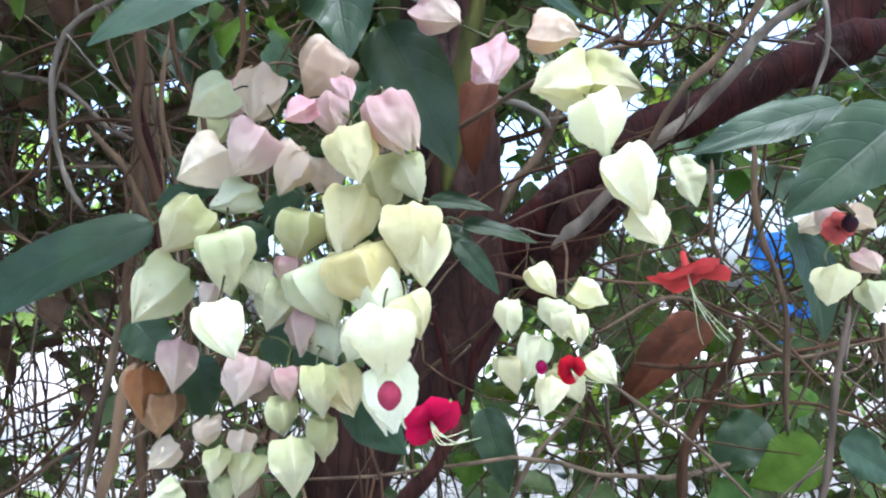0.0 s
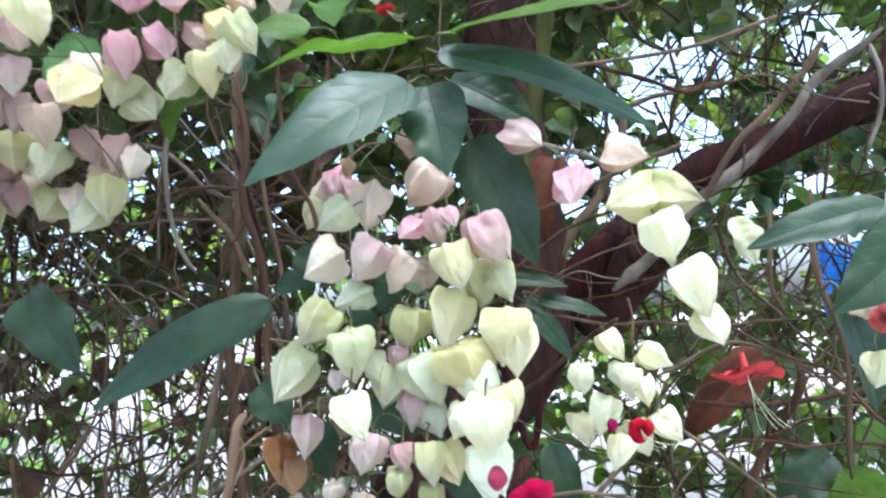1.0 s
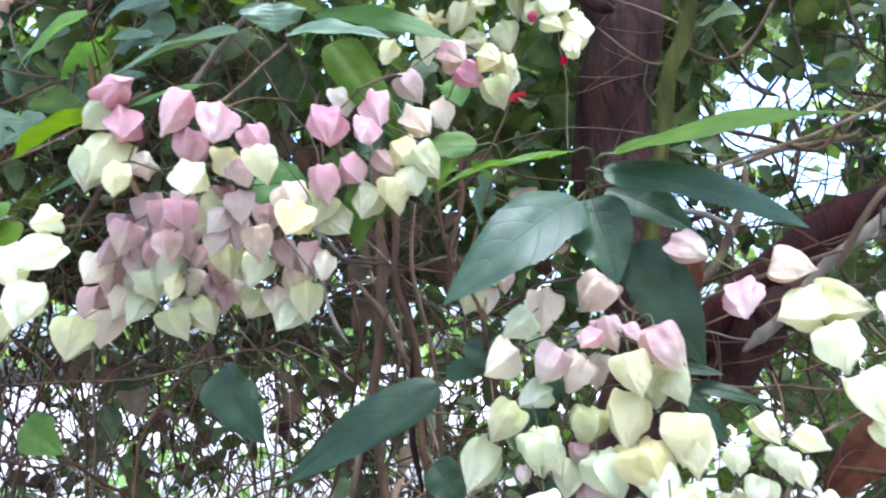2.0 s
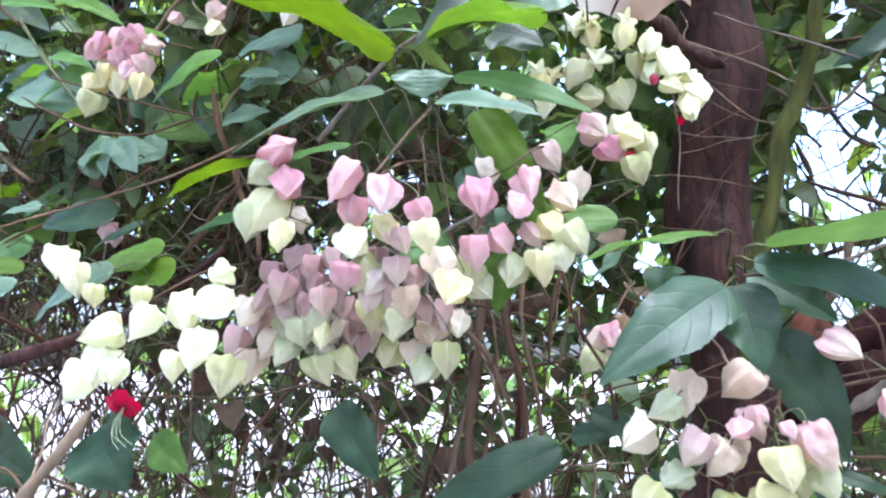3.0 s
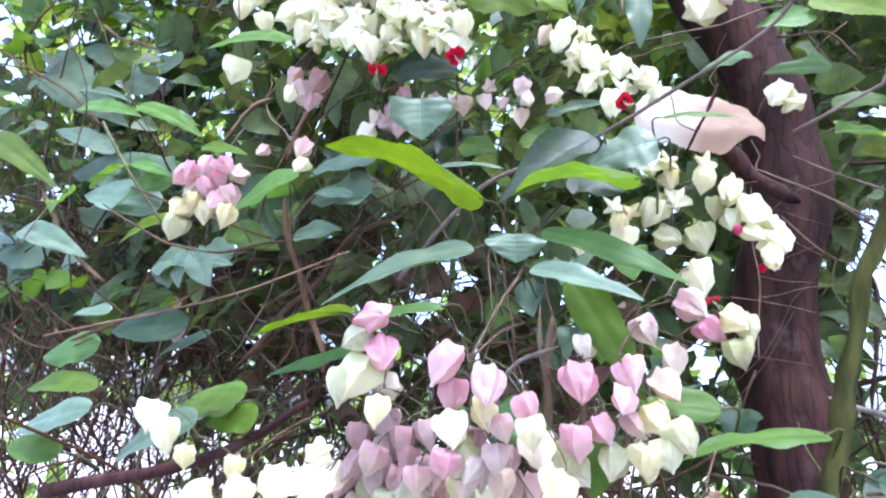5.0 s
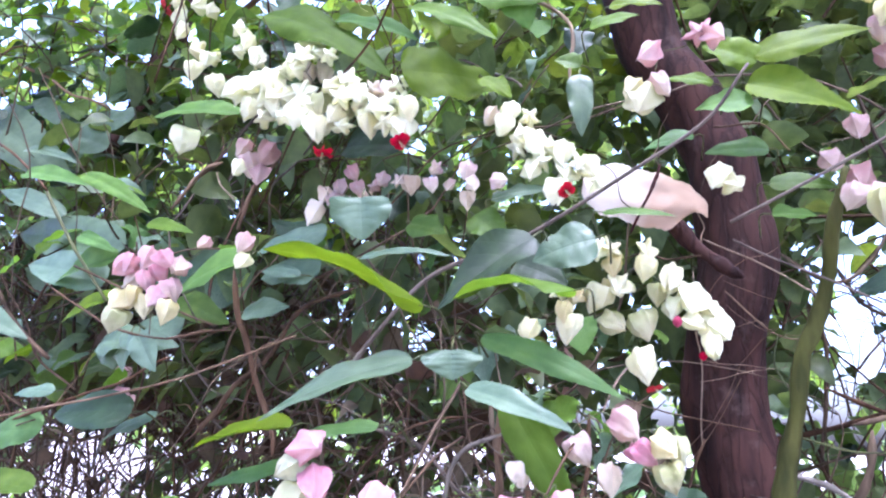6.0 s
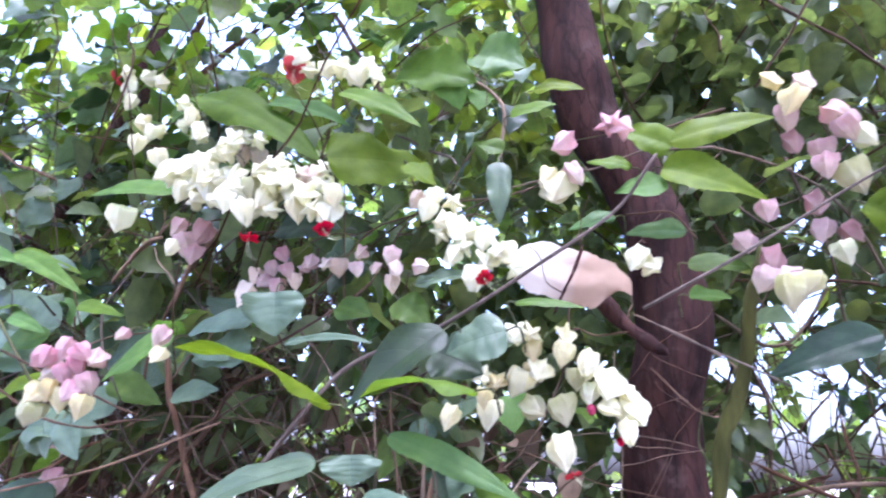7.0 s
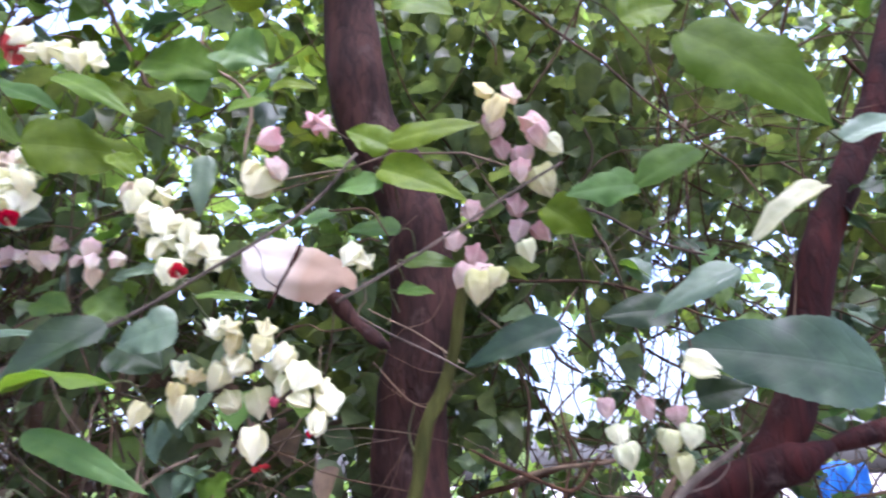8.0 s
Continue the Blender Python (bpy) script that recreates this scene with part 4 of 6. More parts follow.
c = flower_cluster(-0.243, 0.510, 2.136, "slanting chain of creamy white bracts ending in a red flower")
calyx(c, -0.298, 0.507, 2.169, 0.0317, -20, "t")
calyx(c, -0.268, 0.497, 2.164, 0.0322, 0, "w")
calyx(c, -0.245, 0.502, 2.159, 0.0345, 30, "w", "star")
calyx(c, -0.252, 0.490, 2.129, 0.0363, 0, "w", "star")
calyx(c, -0.237, 0.498, 2.119, 0.0387, 0, "w")
calyx(c, -0.220, 0.500, 2.116, 0.0347, 0, "w", "star")
calyx(c, -0.230, 0.498, 2.097, 0.0358, 0, "w", "star")
calyx(c, -0.204, 0.502, 2.103, 0.0356, 0, "w")
calyx(c, -0.183, 0.484, 2.083, 0.0354, 10, "w", "star")
calyx(c, -0.173, 0.495, 2.080, 0.0321, 20, "w")
calyx(c, -0.200, 0.499, 2.075, 0.0326, 0, "w", "star")
calyx(c, -0.210, 0.485, 2.053, 0.0319, -10, "w", "parted")
calyx(c, -0.274, 0.492, 2.147, 0.0318, 0, "w")
calyx(c, -0.260, 0.492, 2.118, 0.0325, 0, "w", "star")
calyx(c, -0.243, 0.497, 2.086, 0.0321, 0, "w")
calyx(c, -0.163, 0.491, 2.063, 0.0315, 10, "w", "star")
branch_out(c)
corolla(c, -0.198, 0.478, 2.050, 0.0165, 25, 25)

c = flower_cluster(-0.036, 0.610, 2.112, "two small white bracts beside the trunk")
calyx(c, -0.035, 0.596, 2.096, 0.0343, -20, "w")
calyx(c, -0.015, 0.599, 2.087, 0.0353, 50, "w", "star")
branch_out(c)

c = flower_cluster(-0.532, 0.465, 2.214, "dense crown of white and cream bracts with two red flowers")
calyx(c, -0.640, 0.428, 2.226, 0.0355, -50, "w")
calyx(c, -0.615, 0.430, 2.229, 0.0366, -20, "w", "star")
calyx(c, -0.591, 0.438, 2.232, 0.0365, 0, "w")
calyx(c, -0.555, 0.432, 2.254, 0.0428, 0, "w", "star")
calyx(c, -0.534, 0.430, 2.259, 0.0358, 0, "w", "star")
calyx(c, -0.534, 0.457, 2.290, 0.0345, 10, "w", "star")
calyx(c, -0.550, 0.454, 2.294, 0.0319, 0, "w", "star")
calyx(c, -0.500, 0.437, 2.257, 0.0328, 0, "w", "star")
calyx(c, -0.604, 0.443, 2.207, 0.0447, 0, "w", "star")
calyx(c, -0.580, 0.443, 2.198, 0.0441, 0, "w")
calyx(c, -0.556, 0.443, 2.204, 0.0398, 0, "w", "star")
calyx(c, -0.557, 0.439, 2.176, 0.0391, 0, "w", "star")
calyx(c, -0.599, 0.447, 2.186, 0.0390, 0, "w", "star")
calyx(c, -0.619, 0.446, 2.198, 0.0381, -20, "w")
calyx(c, -0.540, 0.445, 2.214, 0.0357, 0, "w", "star")
calyx(c, -0.493, 0.440, 2.208, 0.0360, 0, "w", "star")
calyx(c, -0.473, 0.444, 2.220, 0.0347, 0, "w", "star")
calyx(c, -0.474, 0.432, 2.186, 0.0363, 0, "w", "star")
calyx(c, -0.487, 0.445, 2.169, 0.0406, 0, "w")
calyx(c, -0.457, 0.455, 2.186, 0.0382, 0, "w", "star")
calyx(c, -0.462, 0.445, 2.201, 0.0331, 0, "w", "star")
calyx(c, -0.437, 0.451, 2.203, 0.0304, 0, "p", "star")
calyx(c, -0.418, 0.433, 2.167, 0.0399, 0, "w", "star")
calyx(c, -0.412, 0.439, 2.147, 0.0385, 0, "w", "star")
calyx(c, -0.401, 0.452, 2.207, 0.0337, 0, "w", "star")
calyx(c, -0.394, 0.451, 2.177, 0.0343, 0, "w", "star")
calyx(c, -0.380, 0.439, 2.157, 0.0357, 0, "w")
calyx(c, -0.392, 0.452, 2.143, 0.0386, 0, "w", "parted")
calyx(c, -0.512, 0.447, 2.157, 0.0370, 0, "w", "parted")
calyx(c, -0.527, 0.447, 2.192, 0.0366, 0, "w", "star")
calyx(c, -0.514, 0.457, 2.194, 0.0355, 0, "g")
calyx(c, -0.580, 0.449, 2.224, 0.0339, 0, "w")
calyx(c, -0.411, 0.455, 2.186, 0.0312, 0, "w", "star")
calyx(c, -0.541, 0.441, 2.171, 0.0324, 0, "w")
calyx(c, -0.447, 0.455, 2.165, 0.0339, 0, "w", "star")
calyx(c, -0.478, 0.460, 2.177, 0.0322, 0, "g")
calyx(c, -0.427, 0.468, 2.207, 0.0283, 0, "t")
calyx(c, -0.638, 0.444, 2.223, 0.0360, -20, "w")
calyx(c, -0.617, 0.449, 2.231, 0.0346, 0, "w", "star")
calyx(c, -0.572, 0.430, 2.205, 0.0342, 0, "w", "star")
calyx(c, -0.569, 0.447, 2.194, 0.0346, 0, "w", "star")
calyx(c, -0.540, 0.441, 2.188, 0.0339, 0, "w")
calyx(c, -0.536, 0.454, 2.182, 0.0342, 0, "w", "star")
calyx(c, -0.506, 0.456, 2.162, 0.0335, 0, "w", "star")
calyx(c, -0.475, 0.445, 2.155, 0.0313, 0, "w", "star")
calyx(c, -0.438, 0.455, 2.151, 0.0323, 0, "w")
calyx(c, -0.404, 0.452, 2.156, 0.0317, 0, "w", "star")
calyx(c, -0.450, 0.442, 2.190, 0.0313, 0, "w")
calyx(c, -0.522, 0.442, 2.266, 0.0308, 0, "w", "star")
calyx(c, -0.545, 0.432, 2.241, 0.0344, 0, "w", "star")
calyx(c, -0.582, 0.452, 2.252, 0.0331, 0, "w", "star")
calyx(c, -0.554, 0.481, 2.262, 0.0324, 0, "t")
calyx(c, -0.537, 0.488, 2.263, 0.0324, 0, "t")
calyx(c, -0.493, 0.458, 2.217, 0.0329, 0, "w", "star")
branch_out(c)
corolla(c, -0.485, 0.425, 2.110, 0.0200, -10, 0)
corolla(c, -0.384, 0.430, 2.113, 0.0205, 25, 0)

c = flower_cluster(-0.438, 0.495, 2.124, "row of dusky mauve and blush bracts under the white crown")
calyx(c, -0.541, 0.502, 2.061, 0.0361, -30, "t")
calyx(c, -0.516, 0.510, 2.079, 0.0306, -10, "m")
calyx(c, -0.491, 0.506, 2.068, 0.0278, 0, "m")
calyx(c, -0.470, 0.497, 2.086, 0.0253, 0, "m")
calyx(c, -0.455, 0.507, 2.094, 0.0255, 0, "m", "star")
calyx(c, -0.435, 0.495, 2.094, 0.0249, 0, "m")
calyx(c, -0.410, 0.484, 2.087, 0.0243, 0, "p", "star")
calyx(c, -0.400, 0.504, 2.088, 0.0269, 0, "t")
calyx(c, -0.480, 0.496, 2.109, 0.0245, 0, "m")
calyx(c, -0.359, 0.483, 2.096, 0.0238, 0, "p", "star")
calyx(c, -0.362, 0.483, 2.076, 0.0206, 0, "p")
calyx(c, -0.346, 0.499, 2.080, 0.0188, 0, "p")
calyx(c, -0.317, 0.485, 2.088, 0.0284, 0, "p")
calyx(c, -0.309, 0.481, 2.070, 0.0230, 0, "p")
calyx(c, -0.324, 0.506, 2.060, 0.0258, 0, "t")
calyx(c, -0.274, 0.483, 2.072, 0.0257, 75, "p")
calyx(c, -0.464, 0.506, 2.074, 0.0254, 0, "t")
calyx(c, -0.504, 0.508, 2.095, 0.0260, 0, "m")
calyx(c, -0.528, 0.506, 2.087, 0.0250, 0, "t")
branch_out(c)

c = flower_cluster(-0.131, 0.430, 1.651, "small fading cluster of blush bracts with one withered brown")
calyx(c, -0.146, 0.431, 1.630, 0.0307, -20, "p")
calyx(c, -0.151, 0.424, 1.613, 0.0264, -35, "g")
calyx(c, -0.131, 0.419, 1.634, 0.0260, 10, "P")
calyx(c, -0.124, 0.421, 1.645, 0.0183, 0, "b")
calyx(c, -0.137, 0.434, 1.612, 0.0246, 0, "t")
calyx(c, -0.120, 0.424, 1.627, 0.0212, 10, "p")
branch_out(c)

c = flower_cluster(-0.651, 0.510, 2.176, "few small mauve and white bracts low on the crown")
calyx(c, -0.673, 0.506, 2.173, 0.0334, 0, "p")
calyx(c, -0.664, 0.490, 2.135, 0.0291, 0, "w")
calyx(c, -0.657, 0.507, 2.147, 0.0362, 0, "p")
calyx(c, -0.639, 0.517, 2.162, 0.0448, 0, "m")
calyx(c, -0.641, 0.507, 2.130, 0.0325, 0, "m")
calyx(c, -0.771, 0.493, 2.194, 0.0447, -20, "w")
branch_out(c)

c = flower_cluster(-0.052, 0.494, 2.220, "sparse cluster of rose buds and one greenish bract on thin stalks")
calyx(c, -0.103, 0.480, 2.207, 0.0350, -62, "P")
calyx(c, -0.046, 0.483, 2.225, 0.0381, 0, "P", "star")
calyx(c, -0.031, 0.476, 2.214, 0.0336, 20, "P", "star")
calyx(c, -0.112, 0.483, 2.152, 0.0450, -15, "g")
calyx(c, -0.122, 0.479, 2.165, 0.0300, -20, "c")
calyx(c, -0.090, 0.485, 2.166, 0.0330, 10, "p")
branch_out(c)

c = flower_cluster(0.192, 0.600, 2.171, "long loose cluster of mauve bracts tipped with greenish cream")
calyx(c, 0.149, 0.592, 2.314, 0.0330, 0, "c")
calyx(c, 0.185, 0.596, 2.304, 0.0354, 10, "p")
calyx(c, 0.164, 0.579, 2.273, 0.0372, 0, "c")
calyx(c, 0.158, 0.596, 2.262, 0.0378, -20, "p")
calyx(c, 0.216, 0.595, 2.254, 0.0437, 45, "p")
calyx(c, 0.235, 0.594, 2.221, 0.0376, 30, "g")
calyx(c, 0.220, 0.585, 2.232, 0.0363, 20, "p")
calyx(c, 0.168, 0.622, 2.238, 0.0356, 0, "m")
calyx(c, 0.196, 0.614, 2.218, 0.0362, 0, "p")
calyx(c, 0.190, 0.596, 2.191, 0.0338, 0, "p")
calyx(c, 0.220, 0.604, 2.176, 0.0465, 20, "g")
calyx(c, 0.124, 0.611, 2.146, 0.0383, 0, "m")
calyx(c, 0.097, 0.628, 2.113, 0.0388, -10, "m")
calyx(c, 0.182, 0.630, 2.156, 0.0360, 0, "m")
calyx(c, 0.181, 0.627, 2.120, 0.0327, 0, "m")
calyx(c, 0.211, 0.623, 2.115, 0.0296, 50, "m")
calyx(c, 0.191, 0.596, 2.082, 0.0297, 0, "g")
calyx(c, 0.123, 0.626, 2.085, 0.0407, 0, "m")
calyx(c, 0.109, 0.612, 2.061, 0.0346, -20, "p")
calyx(c, 0.129, 0.584, 2.036, 0.0440, 0, "g")
calyx(c, 0.150, 0.583, 2.044, 0.0328, 0, "g")
calyx(c, 0.133, 0.607, 2.058, 0.0316, 0, "p")
branch_out(c)

c = flower_cluster(-1.005, 0.670, 2.608, "small white starry cluster high among the leaves with a red flower")
calyx(c, -1.004, 0.660, 2.572, 0.0465, 0, "w")
calyx(c, -0.951, 0.649, 2.585, 0.0411, 0, "w", "star")
calyx(c, -1.009, 0.646, 2.604, 0.0419, 0, "w", "star")
calyx(c, -0.919, 0.655, 2.572, 0.0385, 40, "w")
calyx(c, -0.974, 0.639, 2.526, 0.0382, 0, "w")
branch_out(c)
corolla(c, -1.033, 0.648, 2.598, 0.0304, -30)

c = flower_cluster(-0.788, 0.610, 2.448, "small white starry cluster high among the leaves")
calyx(c, -0.784, 0.581, 2.453, 0.0340, 0, "w", "star")
calyx(c, -0.756, 0.579, 2.418, 0.0353, 0, "w")
calyx(c, -0.786, 0.591, 2.418, 0.0320, 0, "w", "star")
calyx(c, -0.735, 0.582, 2.388, 0.0330, 0, "w")
calyx(c, -0.726, 0.580, 2.372, 0.0308, 0, "w", "star")
branch_out(c)

c = flower_cluster(-0.877, 0.610, 2.442, "small white starry cluster among dark leaves")
calyx(c, -0.881, 0.594, 2.440, 0.0353, 0, "w", "star")
calyx(c, -0.853, 0.602, 2.421, 0.0371, 0, "w", "star")
calyx(c, -0.867, 0.582, 2.384, 0.0363, 0, "w")
calyx(c, -0.854, 0.594, 2.410, 0.0348, 0, "w")
calyx(c, -0.813, 0.585, 2.348, 0.0394, 0, "w")
branch_out(c)

c = flower_cluster(-0.468, 0.510, 2.440, "white cluster with a red flower against the bright sky")
calyx(c, -0.509, 0.499, 2.430, 0.0372, 0, "w", "star")
calyx(c, -0.471, 0.491, 2.398, 0.0377, 0, "w", "star")
calyx(c, -0.478, 0.481, 2.412, 0.0327, 0, "w")
calyx(c, -0.412, 0.480, 2.380, 0.0362, 0, "w", "star")
calyx(c, -0.390, 0.474, 2.364, 0.0355, 0, "w", "star")
calyx(c, -0.373, 0.487, 2.376, 0.0359, 0, "w")
calyx(c, -0.358, 0.484, 2.359, 0.0323, 0, "w", "star")
calyx(c, -0.379, 0.478, 2.356, 0.0323, 0, "w")
calyx(c, -0.432, 0.484, 2.382, 0.0287, 0, "w")
branch_out(c)
corolla(c, -0.491, 0.488, 2.397, 0.0329, 0)

c = flower_cluster(0.305, 0.570, 1.903, "cluster of mauve and greenish cream bracts on a low twig")
calyx(c, 0.261, 0.576, 1.887, 0.0268, 0, "m")
calyx(c, 0.271, 0.569, 1.856, 0.0322, 0, "g")
calyx(c, 0.277, 0.557, 1.836, 0.0312, 20, "g")
calyx(c, 0.306, 0.590, 1.886, 0.0281, 0, "m")
calyx(c, 0.335, 0.580, 1.875, 0.0264, 0, "m")
calyx(c, 0.320, 0.566, 1.849, 0.0306, 0, "g")
calyx(c, 0.341, 0.563, 1.853, 0.0314, 0, "g")
calyx(c, 0.331, 0.571, 1.825, 0.0313, 10, "g")
branch_out(c)

c = flower_cluster(0.360, 0.575, 1.946, "single white bract against a dark leaf")
calyx(c, 0.366, 0.564, 1.928, 0.0399, 65, "w", "parted")
branch_out(c)

c = flower_cluster(-0.957, 0.630, 1.872, "pair of greyish mauve bracts deep in the shade")
calyx(c, -0.961, 0.631, 1.859, 0.0319, 0, "m")
calyx(c, -0.963, 0.630, 1.818, 0.0426, 0, "m")
calyx(c, -0.945, 0.632, 1.810, 0.0368, 0, "m")
branch_out(c)

# ---- leafy shoots ----

s = vine_shoot(-0.042, 0.305, 1.675, "shoot with broad glossy dark green leaves above the large cluster")
stem(s, "stem", [(-0.036, 0.305, 1.668), (0.008, 0.330, 1.675), (0.061, 0.400, 1.699), (0.159, 0.500, 1.743), (0.245, 0.560, 1.785)], 0.0013, 0.0019, "twig", wobble=0.004)
leaf(s, (-0.048, 0.300, 1.660), (-0.123, 0.250, 1.598), 0.0455, 15, "leaf_dark", 0.50)
leaf(s, (-0.030, 0.300, 1.675), (0.091, 0.355, 1.636), 0.0300, 30, "leaf_dark", 0.50)
leaf(s, (-0.040, 0.315, 1.663), (-0.029, 0.300, 1.605), 0.0368, 10, "leaf_dark", 0.40)
leaf(s, (-0.017, 0.330, 1.633), (0.016, 0.320, 1.554), 0.0397, 10, "leaf_dark", 0.30)
leaf(s, (-0.030, 0.340, 1.674), (0.021, 0.340, 1.640), 0.0347, 25, "leaf_dark", 0.40)
leaf(s, (-0.050, 0.335, 1.702), (-0.142, 0.308, 1.680), 0.0380, 68, "leaf_mid", 0.50)
leaf(s, (-0.022, 0.297, 1.685), (0.124, 0.317, 1.693), 0.0350, 60, "leaf_olive", 0.50)
leaf(s, (-0.005, 0.400, 1.553), (0.034, 0.400, 1.545), 0.0119, 30, "leaf_dark", 0.50)
leaf(s, (0.015, 0.400, 1.538), (0.058, 0.400, 1.524), 0.0118, 30, "leaf_dark", 0.50)
leaf(s, (0.010, 0.420, 1.530), (0.034, 0.420, 1.495), 0.0160, 20, "leaf_dark", 0.50)
leaf(s, (0.004, 0.410, 1.536), (0.020, 0.410, 1.528), 0.0122, 30, "leaf_dark", 0.50)

s = vine_shoot(-0.121, 0.340, 1.571, "shoot with long dark green leaves beside the large cluster")
stem(s, "stem", [(-0.124, 0.350, 1.572), (-0.133, 0.373, 1.606), (-0.162, 0.397, 1.655), (-0.176, 0.420, 1.748)], 0.0016, 0.0017, "twig", wobble=0.004)
leaf(s, (-0.172, 0.385, 1.547), (-0.290, 0.359, 1.480), 0.0350, 12, "leaf_dark", 0.75)
leaf(s, (-0.142, 0.360, 1.576), (-0.104, 0.360, 1.558), 0.0200, 15, "leaf_dark", 0.40)
leaf(s, (-0.160, 0.370, 1.556), (-0.122, 0.370, 1.562), 0.0170, 20, "leaf_dark", 0.50)
leaf(s, (-0.125, 0.345, 1.469), (-0.119, 0.345, 1.436), 0.0252, 0, "leaf_dark", 0.50)
leaf(s, (-0.091, 0.350, 1.479), (-0.049, 0.350, 1.462), 0.0255, 20, "leaf_dark", 0.50)
leaf(s, (-0.044, 0.340, 1.448), (-0.017, 0.340, 1.417), 0.0260, 10, "leaf_dark", 0.50)
leaf(s, (-0.088, 0.345, 1.536), (-0.101, 0.345, 1.515), 0.0224, 20, "leaf_dark", 0.50)
leaf(s, (-0.070, 0.350, 1.557), (-0.090, 0.350, 1.530), 0.0228, 20, "leaf_dark", 0.50)
leaf(s, (-0.175, 0.370, 1.491), (-0.152, 0.370, 1.465), 0.0276, 20, "leaf_dark", 0.50)

s = vine_shoot(0.218, 0.320, 1.564, "shoot with wide dark leaves crossing the leaning limb")
stem(s, "stem", [(0.218, 0.320, 1.564), (0.228, 0.320, 1.588), (0.239, 0.320, 1.642)], 0.0012, 0.0011, "twig", wobble=0.004)
leaf(s, (0.201, 0.330, 1.575), (0.129, 0.330, 1.556), 0.0235, 25, "leaf_dark", 0.40)
leaf(s, (0.211, 0.300, 1.561), (0.156, 0.300, 1.519), 0.0340, 15, "leaf_dark", 0.40)
leaf(s, (0.188, 0.360, 1.523), (0.197, 0.360, 1.462), 0.0270, 20, "leaf_dark", 0.40)
leaf(s, (0.188, 0.550, 1.603), (0.200, 0.550, 1.560), 0.0293, 10, "leaf_yellow", 0.50, label="yellowed leaf")

s = vine_shoot(-0.306, 0.350, 1.870, "shoot of lime and dark leaves above the rose cluster")
stem(s, "stem", [(-0.281, 0.250, 1.740), (-0.278, 0.290, 1.778), (-0.265, 0.330, 1.825)], 0.0010, 0.0017, "twig", wobble=0.004)
leaf(s, (-0.310, 0.347, 1.897), (-0.462, 0.303, 1.950), 0.0720, 100, "leaf_lime", 0.55)
leaf(s, (-0.170, 0.352, 1.907), (-0.284, 0.356, 1.904), 0.0520, 88, "leaf_lime", 0.80)
leaf(s, (-0.252, 0.310, 1.820), (-0.163, 0.290, 1.788), 0.0225, 35, "leaf_pale", 0.40)
leaf(s, (-0.222, 0.322, 1.812), (-0.166, 0.316, 1.718), 0.0330, 20, "leaf_olive", 0.50)
leaf(s, (-0.311, 0.330, 1.845), (-0.438, 0.290, 1.788), 0.0370, 42, "leaf_pale", 0.50)
leaf(s, (-0.326, 0.300, 1.787), (-0.405, 0.300, 1.776), 0.0179, 45, "leaf_mid", 0.50)
leaf(s, (-0.417, 0.310, 1.784), (-0.526, 0.310, 1.760), 0.0479, 68, "leaf_lime", 0.40)
leaf(s, (-0.422, 0.330, 1.750), (-0.514, 0.330, 1.729), 0.0198, 45, "leaf_mid", 0.40)
leaf(s, (-0.259, 0.370, 1.871), (-0.133, 0.370, 1.817), 0.0264, 30, "leaf_mid", 0.50)
leaf(s, (-0.269, 0.315, 1.852), (-0.267, 0.315, 1.827), 0.0492, 25, "leaf_pale", 0.30)
leaf(s, (-0.116, 0.330, 1.715), (-0.182, 0.330, 1.714), 0.0242, 45, "leaf_mid", 0.50)
leaf(s, (-0.274, 0.300, 1.707), (-0.228, 0.300, 1.680), 0.0370, 20, "leaf_mid", 0.50)
leaf(s, (-0.189, 0.320, 1.691), (-0.206, 0.320, 1.648), 0.0365, 20, "leaf_mid", 0.50)

s = vine_shoot(-0.796, 0.470, 1.924, "shoot with blue-green leaves and a thin trailing stem")
stem(s, "stem", [(-0.995, 0.440, 1.781), (-0.836, 0.450, 1.808), (-0.721, 0.460, 1.832), (-0.641, 0.470, 1.856), (-0.532, 0.480, 1.894)], 0.0016, 0.0014, "tan_stick", wobble=0.004)
stem(s, "stem", [(-0.984, 0.450, 2.118), (-0.913, 0.450, 2.034), (-0.819, 0.450, 1.940)], 0.0026, 0.0020, "stalk", wobble=0.004)
stem(s, "stem", [(-0.857, 0.420, 1.986), (-0.737, 0.420, 1.939), (-0.605, 0.420, 1.898)], 0.0016, 0.0014, "twig", wobble=0.004)
leaf(s, (-0.887, 0.500, 1.985), (-1.059, 0.500, 2.020), 0.0620, 20, "leaf_pale", 0.50)
leaf(s, (-1.066, 0.420, 1.938), (-0.916, 0.420, 1.887), 0.0392, 30, "leaf_pale", 0.50)
leaf(s, (-0.770, 0.450, 1.897), (-0.770, 0.450, 1.847), 0.0421, 10, "leaf_pale", 0.30)
leaf(s, (-0.755, 0.450, 1.896), (-0.716, 0.450, 1.847), 0.0377, 10, "leaf_pale", 0.30)
leaf(s, (-0.821, 0.460, 1.953), (-0.912, 0.460, 1.914), 0.0334, 30, "leaf_lime", 0.50)
leaf(s, (-1.086, 0.480, 2.173), (-0.939, 0.480, 2.135), 0.0355, 30, "leaf_lime", 0.50)
leaf(s, (-0.923, 0.460, 2.143), (-0.780, 0.460, 2.069), 0.0303, 35, "leaf_lime", 0.50)
leaf(s, (-0.770, 0.450, 2.050), (-0.688, 0.450, 2.029), 0.0213, 30, "leaf_lime", 0.50)
leaf(s, (-0.910, 0.460, 2.045), (-0.833, 0.460, 2.016), 0.0228, 30, "leaf_lime", 0.50)
